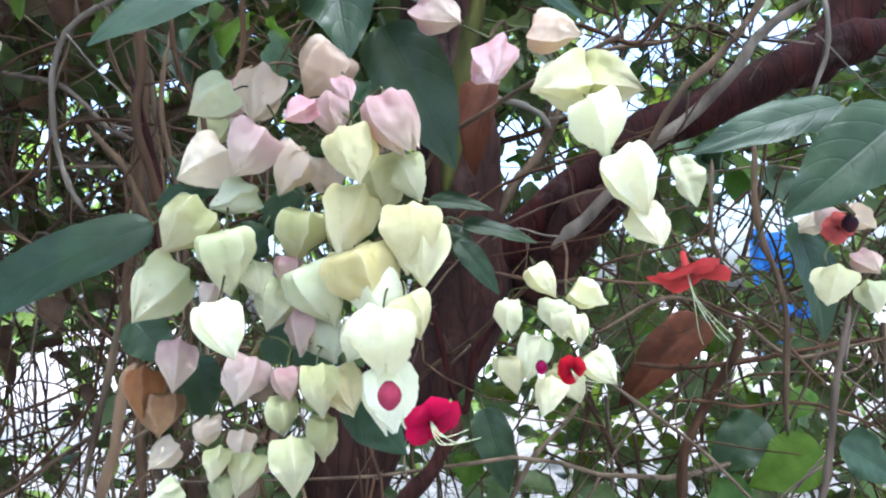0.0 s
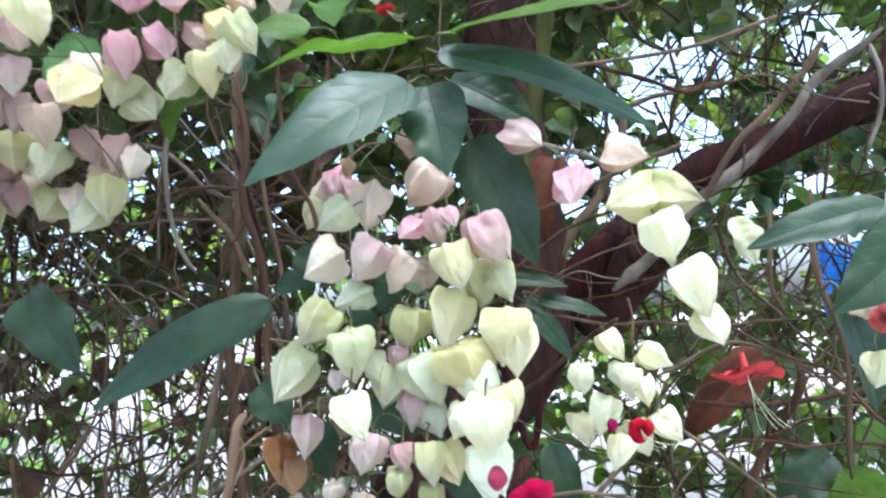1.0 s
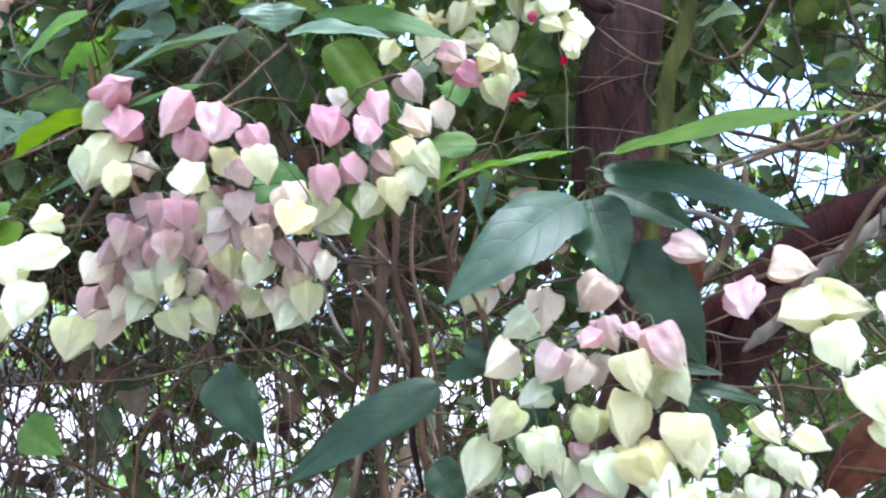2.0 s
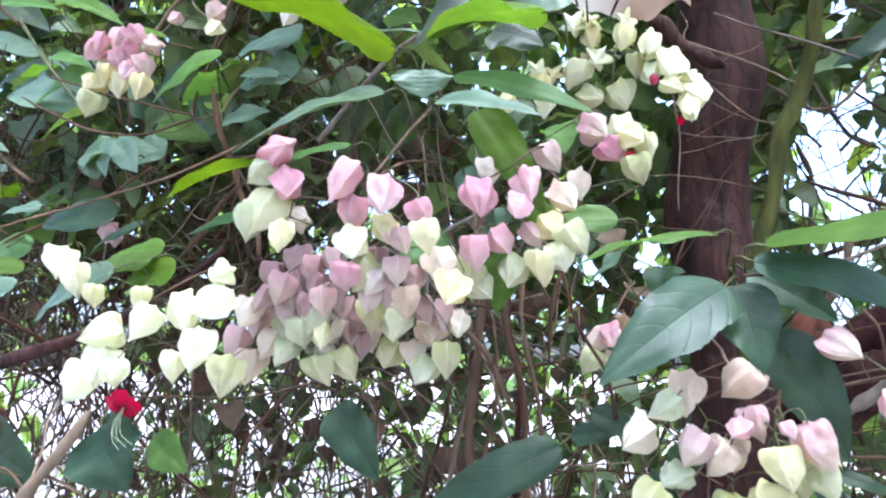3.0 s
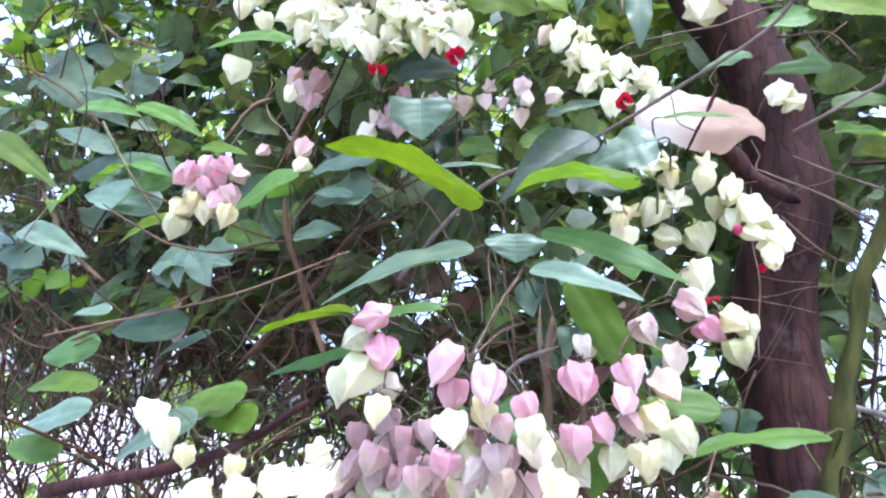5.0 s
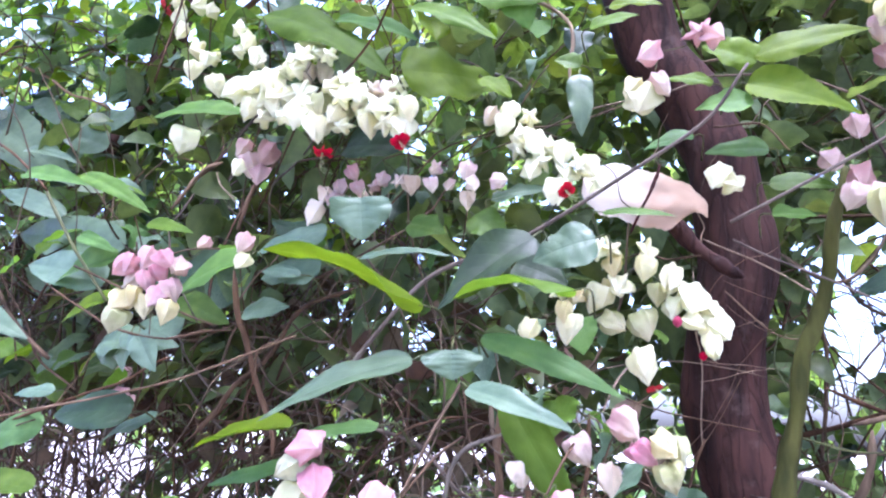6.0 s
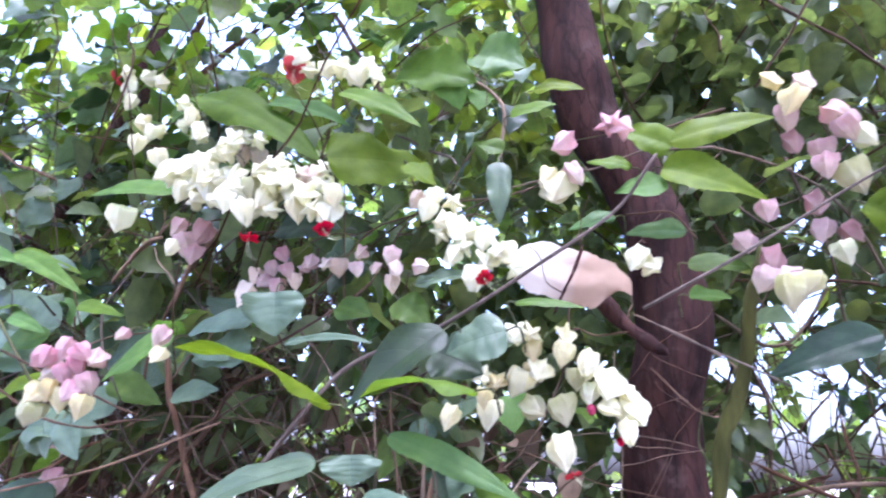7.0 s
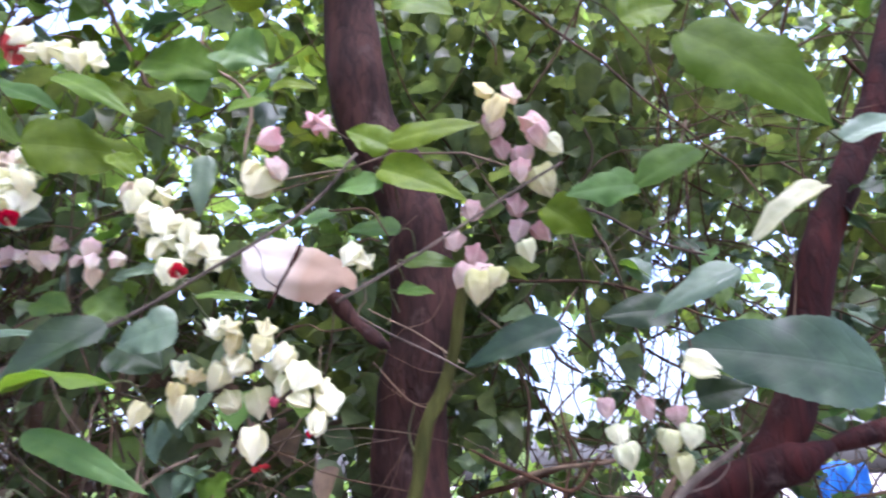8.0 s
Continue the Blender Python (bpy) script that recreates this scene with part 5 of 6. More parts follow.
leaf(s, (-0.607, 0.460, 1.996), (-0.714, 0.460, 1.945), 0.0497, 30, "leaf_lime", 0.50)
leaf(s, (-0.756, 0.460, 1.795), (-0.890, 0.460, 1.790), 0.0560, 30, "leaf_dark", 0.50)
leaf(s, (-0.911, 0.470, 1.821), (-0.986, 0.470, 1.816), 0.0257, 40, "leaf_pale", 0.50)
leaf(s, (-0.919, 0.550, 2.052), (-1.269, 0.620, 2.124), 0.0852, 15, "leaf_pale", 0.30)
leaf(s, (-0.850, 0.480, 2.016), (-0.967, 0.480, 1.979), 0.0446, 30, "leaf_mid", 0.50)
leaf(s, (-0.676, 0.500, 2.010), (-0.753, 0.500, 1.966), 0.0437, 25, "leaf_dark", 0.50)
leaf(s, (-0.531, 0.520, 1.991), (-0.625, 0.520, 1.980), 0.0570, 20, "leaf_pale", 0.50)
leaf(s, (-0.647, 0.520, 1.934), (-0.573, 0.520, 1.939), 0.0341, 20, "leaf_pale", 0.50)
leaf(s, (-0.382, 0.345, 2.011), (-0.377, 0.345, 1.965), 0.0604, 20, "leaf_pale", 0.30)
leaf(s, (-0.445, 0.470, 1.985), (-0.328, 0.470, 1.980), 0.0255, 55, "leaf_pale", 0.50)
leaf(s, (-0.839, 0.470, 1.889), (-0.702, 0.470, 1.881), 0.0526, 30, "leaf_pale", 0.50)
leaf(s, (-0.824, 0.470, 1.893), (-0.809, 0.470, 1.852), 0.0410, 20, "leaf_pale", 0.50)
leaf(s, (-0.997, 0.500, 2.163), (-0.834, 0.500, 2.114), 0.0278, 45, "leaf_lime", 0.50)
leaf(s, (-0.931, 0.500, 2.152), (-0.842, 0.500, 2.117), 0.0275, 45, "leaf_pale", 0.50)

s = vine_shoot(-1.156, 0.550, 2.166, "shoot of grey-green leaves with a trailing pale stem")
stem(s, "stem", [(-1.519, 0.500, 2.428), (-1.302, 0.507, 2.303), (-1.172, 0.513, 2.229), (-1.082, 0.520, 2.157)], 0.0030, 0.0020, "tan_stick", wobble=0.004)
stem(s, "stem", [(-1.176, 0.500, 2.053), (-1.073, 0.500, 1.937), (-0.972, 0.500, 1.871)], 0.0039, 0.0031, "twig", wobble=0.004)
leaf(s, (-1.182, 0.620, 2.351), (-1.325, 0.620, 2.420), 0.0527, 20, "leaf_pale", 0.50)
leaf(s, (-1.084, 0.620, 2.283), (-1.218, 0.620, 2.333), 0.0606, 15, "leaf_pale", 0.50)
leaf(s, (-1.392, 0.600, 2.380), (-1.117, 0.600, 2.198), 0.1005, 15, "leaf_pale", 0.50)
leaf(s, (-1.356, 0.500, 2.165), (-1.129, 0.500, 2.038), 0.0523, 35, "leaf_mid", 0.50)
leaf(s, (-1.205, 0.550, 2.261), (-1.057, 0.550, 2.214), 0.0246, 40, "leaf_pale", 0.50)
leaf(s, (-1.085, 0.560, 2.125), (-1.261, 0.560, 2.192), 0.0438, 30, "leaf_pale", 0.50)
leaf(s, (-0.515, 0.500, 2.036), (-0.622, 0.500, 2.009), 0.0389, 25, "leaf_pale", 0.50)
leaf(s, (-0.549, 0.500, 1.976), (-0.610, 0.500, 1.985), 0.0201, 25, "leaf_pale", 0.50)
leaf(s, (-0.751, 0.500, 1.794), (-0.842, 0.500, 1.755), 0.0290, 40, "leaf_pale", 0.50)
leaf(s, (-0.958, 0.500, 1.770), (-1.073, 0.500, 1.756), 0.0574, 25, "leaf_mid", 0.50)
leaf(s, (-1.067, 0.650, 2.362), (-1.172, 0.650, 2.350), 0.0611, 20, "leaf_pale", 0.50)
leaf(s, (-1.539, 0.650, 2.502), (-1.637, 0.650, 2.431), 0.0996, 20, "leaf_dark", 0.50)
leaf(s, (-1.266, 0.600, 1.948), (-1.430, 0.600, 1.993), 0.0802, 15, "leaf_pale", 0.50)
leaf(s, (-1.191, 0.600, 1.954), (-1.194, 0.600, 1.911), 0.0540, 15, "leaf_pale", 0.50)
leaf(s, (-0.802, 0.580, 1.934), (-0.903, 0.580, 1.912), 0.0579, 20, "leaf_pale", 0.50)
leaf(s, (-0.802, 0.560, 1.965), (-0.700, 0.560, 1.926), 0.0458, 20, "leaf_mid", 0.50)

s = vine_shoot(0.434, 1.000, 1.177, "low broad-leaved plant with wide green leaves")
stem(s, "stem", [(0.427, 1.000, 1.099), (0.421, 1.000, 1.208), (0.446, 1.000, 1.303)], 0.0056, 0.0033, "stalk", wobble=0.004)
leaf(s, (0.414, 1.000, 1.301), (0.330, 1.000, 1.231), 0.0756, 25, "leaf_dark", 0.60)
leaf(s, (0.462, 0.950, 1.274), (0.364, 0.950, 1.224), 0.0741, 15, "leaf_olive", 0.50)
leaf(s, (0.513, 1.000, 1.265), (0.584, 1.000, 1.212), 0.0681, 25, "leaf_dark", 0.60)
leaf(s, (0.382, 1.000, 1.209), (0.316, 1.000, 1.179), 0.0564, 30, "leaf_mid", 0.60)
leaf(s, (0.527, 1.100, 1.328), (0.488, 1.100, 1.285), 0.0427, 20, "leaf_lime", 0.50)
leaf(s, (0.473, 1.300, 1.411), (0.397, 1.300, 1.393), 0.0602, 20, "leaf_olive", 0.50)
leaf(s, (0.305, 1.300, 1.452), (0.355, 1.300, 1.406), 0.0781, 20, "leaf_olive", 0.50)
leaf(s, (0.010, 0.800, 1.366), (0.035, 0.800, 1.267), 0.0465, 15, "leaf_dark", 0.50)
leaf(s, (-0.007, 0.800, 1.314), (-0.015, 0.800, 1.275), 0.0363, 15, "leaf_olive", 0.50)

s = vine_shoot(-0.507, 0.300, 1.696, "low shoot of lime leaves among white bracts")
stem(s, "stem", [(-0.798, 0.340, 1.598), (-0.686, 0.330, 1.620), (-0.580, 0.320, 1.645), (-0.519, 0.310, 1.666), (-0.446, 0.300, 1.706)], 0.0082, 0.0030, "bark", wobble=0.004)
leaf(s, (-0.513, 0.300, 1.711), (-0.577, 0.300, 1.704), 0.0247, 25, "leaf_lime", 0.40)
leaf(s, (-0.497, 0.300, 1.691), (-0.555, 0.300, 1.681), 0.0290, 20, "leaf_lime", 0.40)
leaf(s, (-0.515, 0.290, 1.700), (-0.592, 0.290, 1.688), 0.0257, 35, "leaf_mid", 0.40)
leaf(s, (-0.537, 0.270, 1.687), (-0.626, 0.270, 1.643), 0.0295, 25, "leaf_pale", 0.50)
leaf(s, (-0.742, 0.330, 1.688), (-0.854, 0.330, 1.653), 0.0366, 30, "leaf_pale", 0.50)
leaf(s, (-0.776, 0.360, 1.709), (-0.892, 0.360, 1.704), 0.0353, 40, "leaf_mid", 0.50)
leaf(s, (-0.789, 0.340, 1.636), (-0.876, 0.340, 1.640), 0.0344, 30, "leaf_mid", 0.50)
leaf(s, (-0.634, 0.360, 1.542), (-0.587, 0.360, 1.486), 0.0754, 10, "leaf_dark", 0.50)
leaf(s, (-0.395, 0.420, 1.569), (-0.348, 0.420, 1.503), 0.0465, 5, "leaf_dark", 0.50)
leaf(s, (-0.876, 0.400, 1.527), (-0.750, 0.400, 1.474), 0.0746, 10, "leaf_dark", 0.50)
leaf(s, (-0.602, 0.400, 1.530), (-0.553, 0.400, 1.500), 0.0379, 20, "leaf_mid", 0.50)

s = vine_shoot(-0.281, 0.470, 2.177, "shoot with broad lime leaves over the white crown")
stem(s, "stem", [(-0.419, 0.400, 1.837), (-0.367, 0.417, 1.913), (-0.327, 0.433, 1.954), (-0.253, 0.450, 1.987), (-0.169, 0.467, 2.036), (-0.054, 0.483, 2.112), (0.001, 0.500, 2.188)], 0.0029, 0.0019, "grey", wobble=0.004)
leaf(s, (-0.386, 0.430, 2.208), (-0.288, 0.530, 2.226), 0.0950, 10, "leaf_olive", 0.35, 0.10)
leaf(s, (-0.633, 0.470, 2.371), (-0.419, 0.470, 2.227), 0.0760, 30, "leaf_olive", 0.60)
leaf(s, (-0.518, 0.480, 2.343), (-0.386, 0.480, 2.281), 0.0401, 35, "leaf_olive", 0.50)
leaf(s, (-0.396, 0.470, 2.331), (-0.277, 0.470, 2.255), 0.0356, 30, "leaf_lime", 0.50)
leaf(s, (-0.295, 0.470, 2.206), (-0.259, 0.470, 2.172), 0.0317, 30, "leaf_lime", 0.50)
leaf(s, (-0.664, 0.480, 2.219), (-0.832, 0.480, 2.235), 0.0436, 35, "leaf_lime", 0.50)
leaf(s, (-0.218, 0.400, 1.974), (-0.298, 0.355, 1.895), 0.0448, 15, "leaf_dark", 0.40)
leaf(s, (-0.161, 0.430, 1.977), (-0.225, 0.430, 1.957), 0.0532, 15, "leaf_pale", 0.50)
leaf(s, (-0.155, 0.450, 2.011), (-0.083, 0.450, 2.000), 0.0196, 50, "leaf_mid", 0.50)
leaf(s, (-0.290, 0.500, 2.057), (-0.214, 0.500, 2.061), 0.0305, 40, "leaf_pale", 0.50)
leaf(s, (-0.312, 0.500, 2.038), (-0.269, 0.500, 2.000), 0.0443, 25, "leaf_mid", 0.50)
leaf(s, (-0.404, 0.520, 2.043), (-0.356, 0.520, 2.025), 0.0414, 30, "leaf_mid", 0.50)
leaf(s, (-0.514, 0.530, 2.167), (-0.415, 0.530, 2.154), 0.0649, 25, "leaf_dark", 0.50)
leaf(s, (-0.252, 0.470, 1.967), (-0.196, 0.470, 1.940), 0.0604, 25, "leaf_dark", 0.50)
leaf(s, (-0.168, 0.500, 2.270), (-0.110, 0.500, 2.275), 0.0271, 30, "leaf_lime", 0.50)
leaf(s, (-0.183, 0.520, 2.232), (-0.216, 0.520, 2.246), 0.0305, 20, "leaf_mid", 0.50)
leaf(s, (-0.180, 0.480, 2.195), (-0.179, 0.480, 2.115), 0.0312, 15, "leaf_pale", 0.50)
leaf(s, (-0.367, 0.600, 2.448), (-0.241, 0.600, 2.398), 0.0979, 15, "leaf_lime", 0.50)
leaf(s, (-0.240, 0.600, 2.447), (-0.166, 0.600, 2.409), 0.0859, 15, "leaf_mid", 0.50)
leaf(s, (-0.293, 0.600, 2.420), (-0.267, 0.600, 2.356), 0.0538, 20, "leaf_lime", 0.50)

s = vine_shoot(0.017, 0.583, 2.208, "shoot of lime serrated leaves in front of the trunk")
leaf(s, (0.022, 0.583, 2.239), (-0.039, 0.583, 2.271), 0.0497, 15, "leaf_lime", 0.40)
leaf(s, (0.019, 0.583, 2.246), (0.145, 0.583, 2.259), 0.0483, 25, "leaf_lime", 0.40)
leaf(s, (0.008, 0.583, 2.209), (0.122, 0.583, 2.151), 0.0517, 20, "leaf_lime", 0.40)
leaf(s, (0.012, 0.583, 2.188), (-0.053, 0.583, 2.183), 0.0442, 20, "leaf_lime", 0.40)
leaf(s, (-0.030, 0.583, 2.216), (-0.087, 0.583, 2.232), 0.0263, 40, "leaf_lime", 0.50)
leaf(s, (-0.057, 0.606, 2.159), (-0.118, 0.606, 2.147), 0.0305, 40, "leaf_mid", 0.50)
leaf(s, (0.028, 0.617, 2.135), (-0.045, 0.617, 2.138), 0.0355, 25, "leaf_mid", 0.50)
leaf(s, (0.024, 0.617, 2.050), (0.071, 0.617, 2.043), 0.0265, 40, "leaf_lime", 0.50)
leaf(s, (0.028, 0.639, 2.098), (0.101, 0.639, 2.085), 0.0348, 30, "leaf_mid", 0.50)
leaf(s, (-0.151, 0.583, 2.356), (-0.083, 0.583, 2.344), 0.0305, 30, "leaf_lime", 0.50)

s = vine_shoot(0.092, 0.520, 2.076, "shoot of bare grey stem with leaves beyond the trunk")
stem(s, "stem", [(-0.029, 0.530, 2.016), (0.052, 0.520, 2.052), (0.124, 0.510, 2.090), (0.238, 0.500, 2.150)], 0.0020, 0.0016, "grey", wobble=0.004)
stem(s, "stem", [(-0.023, 0.600, 2.017), (0.048, 0.600, 1.975), (0.117, 0.600, 1.936)], 0.0014, 0.0013, "grey", wobble=0.004)
stem(s, "stem", [(-0.038, 0.520, 2.127), (0.010, 0.520, 2.126), (0.035, 0.520, 2.088)], 0.0014, 0.0010, "twig", wobble=0.004)
leaf(s, (0.390, 0.500, 2.303), (0.522, 0.500, 2.160), 0.1120, 15, "leaf_olive", 0.50)
leaf(s, (0.398, 0.560, 2.181), (0.317, 0.560, 2.136), 0.0575, 25, "leaf_olive", 0.40)
leaf(s, (0.327, 0.560, 2.142), (0.241, 0.560, 2.136), 0.0562, 22, "leaf_olive", 0.40)
leaf(s, (0.217, 0.580, 2.133), (0.270, 0.580, 2.086), 0.0570, 15, "leaf_olive", 0.40)
leaf(s, (0.521, 0.550, 2.116), (0.431, 0.550, 2.052), 0.0360, 25, "leaf_yellow", 0.90, label="pale yellowed leaf")
leaf(s, (0.556, 0.600, 1.914), (0.348, 0.600, 1.955), 0.1099, 20, "leaf_dark", 0.40)
leaf(s, (0.375, 0.700, 2.022), (0.280, 0.700, 2.018), 0.0512, 15, "leaf_dark", 0.50)
leaf(s, (0.225, 0.650, 1.999), (0.101, 0.650, 1.953), 0.0456, 20, "leaf_dark", 0.50)
leaf(s, (0.438, 0.620, 2.049), (0.331, 0.620, 1.994), 0.0413, 35, "leaf_pale", 0.50)
leaf(s, (0.528, 0.500, 2.144), (0.593, 0.500, 2.163), 0.0330, 25, "leaf_pale", 0.50)
leaf(s, (0.374, 0.650, 1.903), (0.439, 0.650, 1.912), 0.0424, 20, "leaf_dark", 0.50)
leaf(s, (0.371, 0.750, 2.531), (0.464, 0.750, 2.544), 0.1165, 15, "leaf_lime", 0.50)
leaf(s, (-0.004, 0.750, 2.637), (0.097, 0.750, 2.582), 0.0935, 15, "leaf_lime", 0.50)
leaf(s, (0.501, 0.750, 2.014), (0.375, 0.750, 1.915), 0.0485, 20, "leaf_mid", 0.50)

# ---- loose dry leaves ----

s = thing("dry_leaf", (0.319, 0.950, 1.453), "curled brown dry leaf caught among twigs", "leaf")
leaf(s, (0.319, 0.950, 1.453), (0.197, 0.950, 1.338), 0.0627, 20, "leaf_brown", 1.20, 0.70)

s = thing("dry_leaf", (0.036, 0.500, 1.658), "dark red-brown dry leaf hanging from a twig", "leaf")
leaf(s, (0.036, 0.500, 1.658), (0.022, 0.500, 1.587), 0.0288, 20, "leaf_brown", 1.10, 0.60)

s = thing("faded_leaf", (-0.062, 0.610, 2.047), "large faded pinkish tan leaf resting on the vine", "leaf")
blunt_leaf(s, (-0.058, 0.650, 2.072), (-0.200, 0.632, 2.126), 0.074, "leaf_tan")

s = thing("dry_leaf", (-0.826, 0.380, 1.558), "drooping brown dry leaf low beside the white cluster", "leaf")
leaf(s, (-0.826, 0.400, 1.552), (-0.870, 0.400, 1.466), 0.0450, 15, "leaf_brown", 0.60)

# ---- woody stems ----
liana("woody_vine", [(-0.277, 0.550, 1.790), (-0.331, 0.550, 1.763), (-0.353, 0.550, 1.727), (-0.358, 0.550, 1.664), (-0.341, 0.550, 1.617), (-0.322, 0.550, 1.587)], 0.0027, 0.0024, "grey", "bent grey woody vine in the tangle", 0.015)
liana("woody_vine", [(-0.307, 0.620, 1.835), (-0.312, 0.620, 1.745), (-0.321, 0.620, 1.623), (-0.319, 0.620, 1.472), (-0.317, 0.620, 1.311)], 0.0052, 0.0053, "twig", "dark brown upright woody vine", 0.015)
liana("woody_vine", [(-0.332, 0.660, 1.858), (-0.327, 0.660, 1.743), (-0.333, 0.660, 1.613), (-0.357, 0.660, 1.495), (-0.403, 0.660, 1.300)], 0.0033, 0.0035, "twig", "dark brown upright woody vine", 0.015)
liana("woody_vine", [(-0.550, 0.700, 1.794), (-0.438, 0.700, 1.758), (-0.384, 0.700, 1.708), (-0.357, 0.700, 1.693)], 0.0035, 0.0024, "grey", "grey slanting woody vine", 0.015)
liana("woody_vine", [(-0.248, 0.500, 1.457), (-0.259, 0.500, 1.423), (-0.280, 0.500, 1.347)], 0.0036, 0.0042, "tan_stick", "tan dry stick standing upright", 0.015)
liana("woody_vine", [(-0.463, 0.600, 1.606), (-0.416, 0.600, 1.643), (-0.376, 0.600, 1.679), (-0.300, 0.600, 1.685), (-0.210, 0.600, 1.662)], 0.0021, 0.0016, "twig", "thin brown crossing vine", 0.015)
liana("woody_vine", [(-0.195, 0.600, 1.814), (-0.205, 0.600, 1.746), (-0.215, 0.600, 1.696), (-0.222, 0.600, 1.613)], 0.0033, 0.0028, "twig", "brown upright vine behind the bracts", 0.015)
liana("woody_vine", [(-0.041, 0.750, 1.491), (-0.025, 0.750, 1.426), (-0.008, 0.750, 1.375), (0.014, 0.750, 1.437), (0.043, 0.750, 1.487)], 0.0039, 0.0048, "bark", "looping dark woody vine", 0.015)
liana("woody_vine", [(-0.015, 0.750, 1.363), (-0.056, 0.750, 1.308), (-0.096, 0.750, 1.266)], 0.0086, 0.0095, "bark", "thick dark woody stem", 0.015)
liana("woody_vine", [(0.456, 0.800, 1.858), (0.371, 0.800, 1.801), (0.327, 0.800, 1.755), (0.226, 0.800, 1.667), (0.160, 0.800, 1.598), (0.103, 0.800, 1.553)], 0.0057, 0.0077, "grey", "grey vine along the leaning limb", 0.015)
liana("woody_vine", [(0.354, 0.720, 1.826), (0.305, 0.720, 1.753), (0.246, 0.720, 1.700), (0.199, 0.720, 1.640)], 0.0042, 0.0042, "twig", "brown vine along the leaning limb", 0.015)
liana("woody_vine", [(0.223, 0.900, 1.932), (0.229, 0.900, 1.857), (0.221, 0.900, 1.817), (0.211, 0.900, 1.777)], 0.0027, 0.0027, "twig", "thin brown hanging vine", 0.015)
liana("woody_vine", [(0.087, 0.800, 1.862), (0.162, 0.800, 1.819), (0.223, 0.800, 1.808), (0.274, 0.800, 1.853)], 0.0029, 0.0029, "twig", "thin arching brown vine", 0.015)
liana("woody_vine", [(0.338, 0.600, 1.765), (0.333, 0.600, 1.717), (0.323, 0.600, 1.660)], 0.0023, 0.0021, "grey", "thin pale hanging vine", 0.015)
liana("woody_vine", [(0.291, 0.650, 1.640), (0.293, 0.650, 1.540), (0.299, 0.650, 1.464), (0.296, 0.650, 1.354)], 0.0033, 0.0028, "twig", "upright brown vine before the bright gap", 0.015)
liana("woody_vine", [(0.267, 0.700, 1.630), (0.258, 0.700, 1.559), (0.271, 0.700, 1.511)], 0.0025, 0.0022, "twig", "thin brown vine before the bright gap", 0.015)
liana("woody_vine", [(0.147, 0.750, 1.526), (0.211, 0.750, 1.542), (0.269, 0.750, 1.564), (0.328, 0.750, 1.606)], 0.0019, 0.0017, "twig", "thin brown slanting twig", 0.015)
liana("woody_vine", [(0.026, 0.750, 1.527), (0.108, 0.750, 1.516), (0.189, 0.750, 1.505), (0.318, 0.750, 1.505)], 0.0024, 0.0021, "twig", "thin brown level woody twig", 0.015)
liana("woody_vine", [(0.128, 0.700, 1.453), (0.217, 0.700, 1.484), (0.278, 0.700, 1.464), (0.325, 0.700, 1.422), (0.418, 0.700, 1.435)], 0.0022, 0.0023, "twig", "thin brown branching twig", 0.015)
liana("woody_vine", [(0.197, 0.680, 1.508), (0.261, 0.680, 1.476), (0.303, 0.680, 1.452), (0.355, 0.680, 1.389)], 0.0019, 0.0019, "twig", "thin brown slanting twig", 0.015)
liana("woody_vine", [(0.187, 0.800, 1.413), (0.297, 0.800, 1.408), (0.381, 0.800, 1.418), (0.495, 0.800, 1.426)], 0.0035, 0.0029, "twig", "brown level woody twig", 0.015)
liana("woody_vine", [(0.219, 0.750, 1.258), (0.238, 0.750, 1.342), (0.281, 0.750, 1.426), (0.296, 0.750, 1.462)], 0.0060, 0.0042, "twig", "brown upright stem with a fork", 0.015)
liana("woody_vine", [(0.131, 0.700, 1.412), (0.207, 0.700, 1.352), (0.258, 0.700, 1.300), (0.283, 0.700, 1.272)], 0.0020, 0.0019, "twig", "thin brown slanting twig", 0.015)
liana("woody_vine", [(0.210, 0.750, 1.373), (0.282, 0.750, 1.364), (0.354, 0.750, 1.374), (0.436, 0.750, 1.335)], 0.0023, 0.0020, "twig", "thin brown level woody twig", 0.015)
liana("woody_vine", [(0.337, 0.600, 1.473), (0.328, 0.600, 1.424), (0.307, 0.600, 1.358), (0.293, 0.600, 1.302)], 0.0029, 0.0032, "grey", "pale grey upright vine", 0.015)
liana("woody_vine", [(0.030, 0.800, 1.247), (0.074, 0.800, 1.311), (0.132, 0.800, 1.382), (0.162, 0.800, 1.441)], 0.0035, 0.0025, "twig", "thin brown sapling stem", 0.015)
liana("woody_vine", [(0.044, 0.850, 1.605), (0.077, 0.850, 1.663), (0.125, 0.850, 1.713), (0.146, 0.850, 1.811)], 0.0067, 0.0056, "twig", "dark branch in the bright foliage", 0.015)
liana("woody_vine", [(0.017, 0.800, 1.758), (0.079, 0.800, 1.731), (0.112, 0.800, 1.703)], 0.0043, 0.0037, "grey", "short grey broken branch", 0.015)
liana("woody_vine", [(-0.252, 0.505, 1.765), (-0.246, 0.500, 1.690), (-0.247, 0.500, 1.634), (-0.234, 0.500, 1.568), (-0.224, 0.505, 1.493), (-0.226, 0.515, 1.400)], 0.0033, 0.0040, "twig", "dark upright woody stem behind the rose cluster", 0.012)
liana("woody_vine", [(-0.262, 0.512, 1.700), (-0.240, 0.508, 1.612), (-0.243, 0.508, 1.545), (-0.233, 0.512, 1.440)], 0.0026, 0.0034, "bark", "dark upright woody stem behind the rose cluster", 0.012)
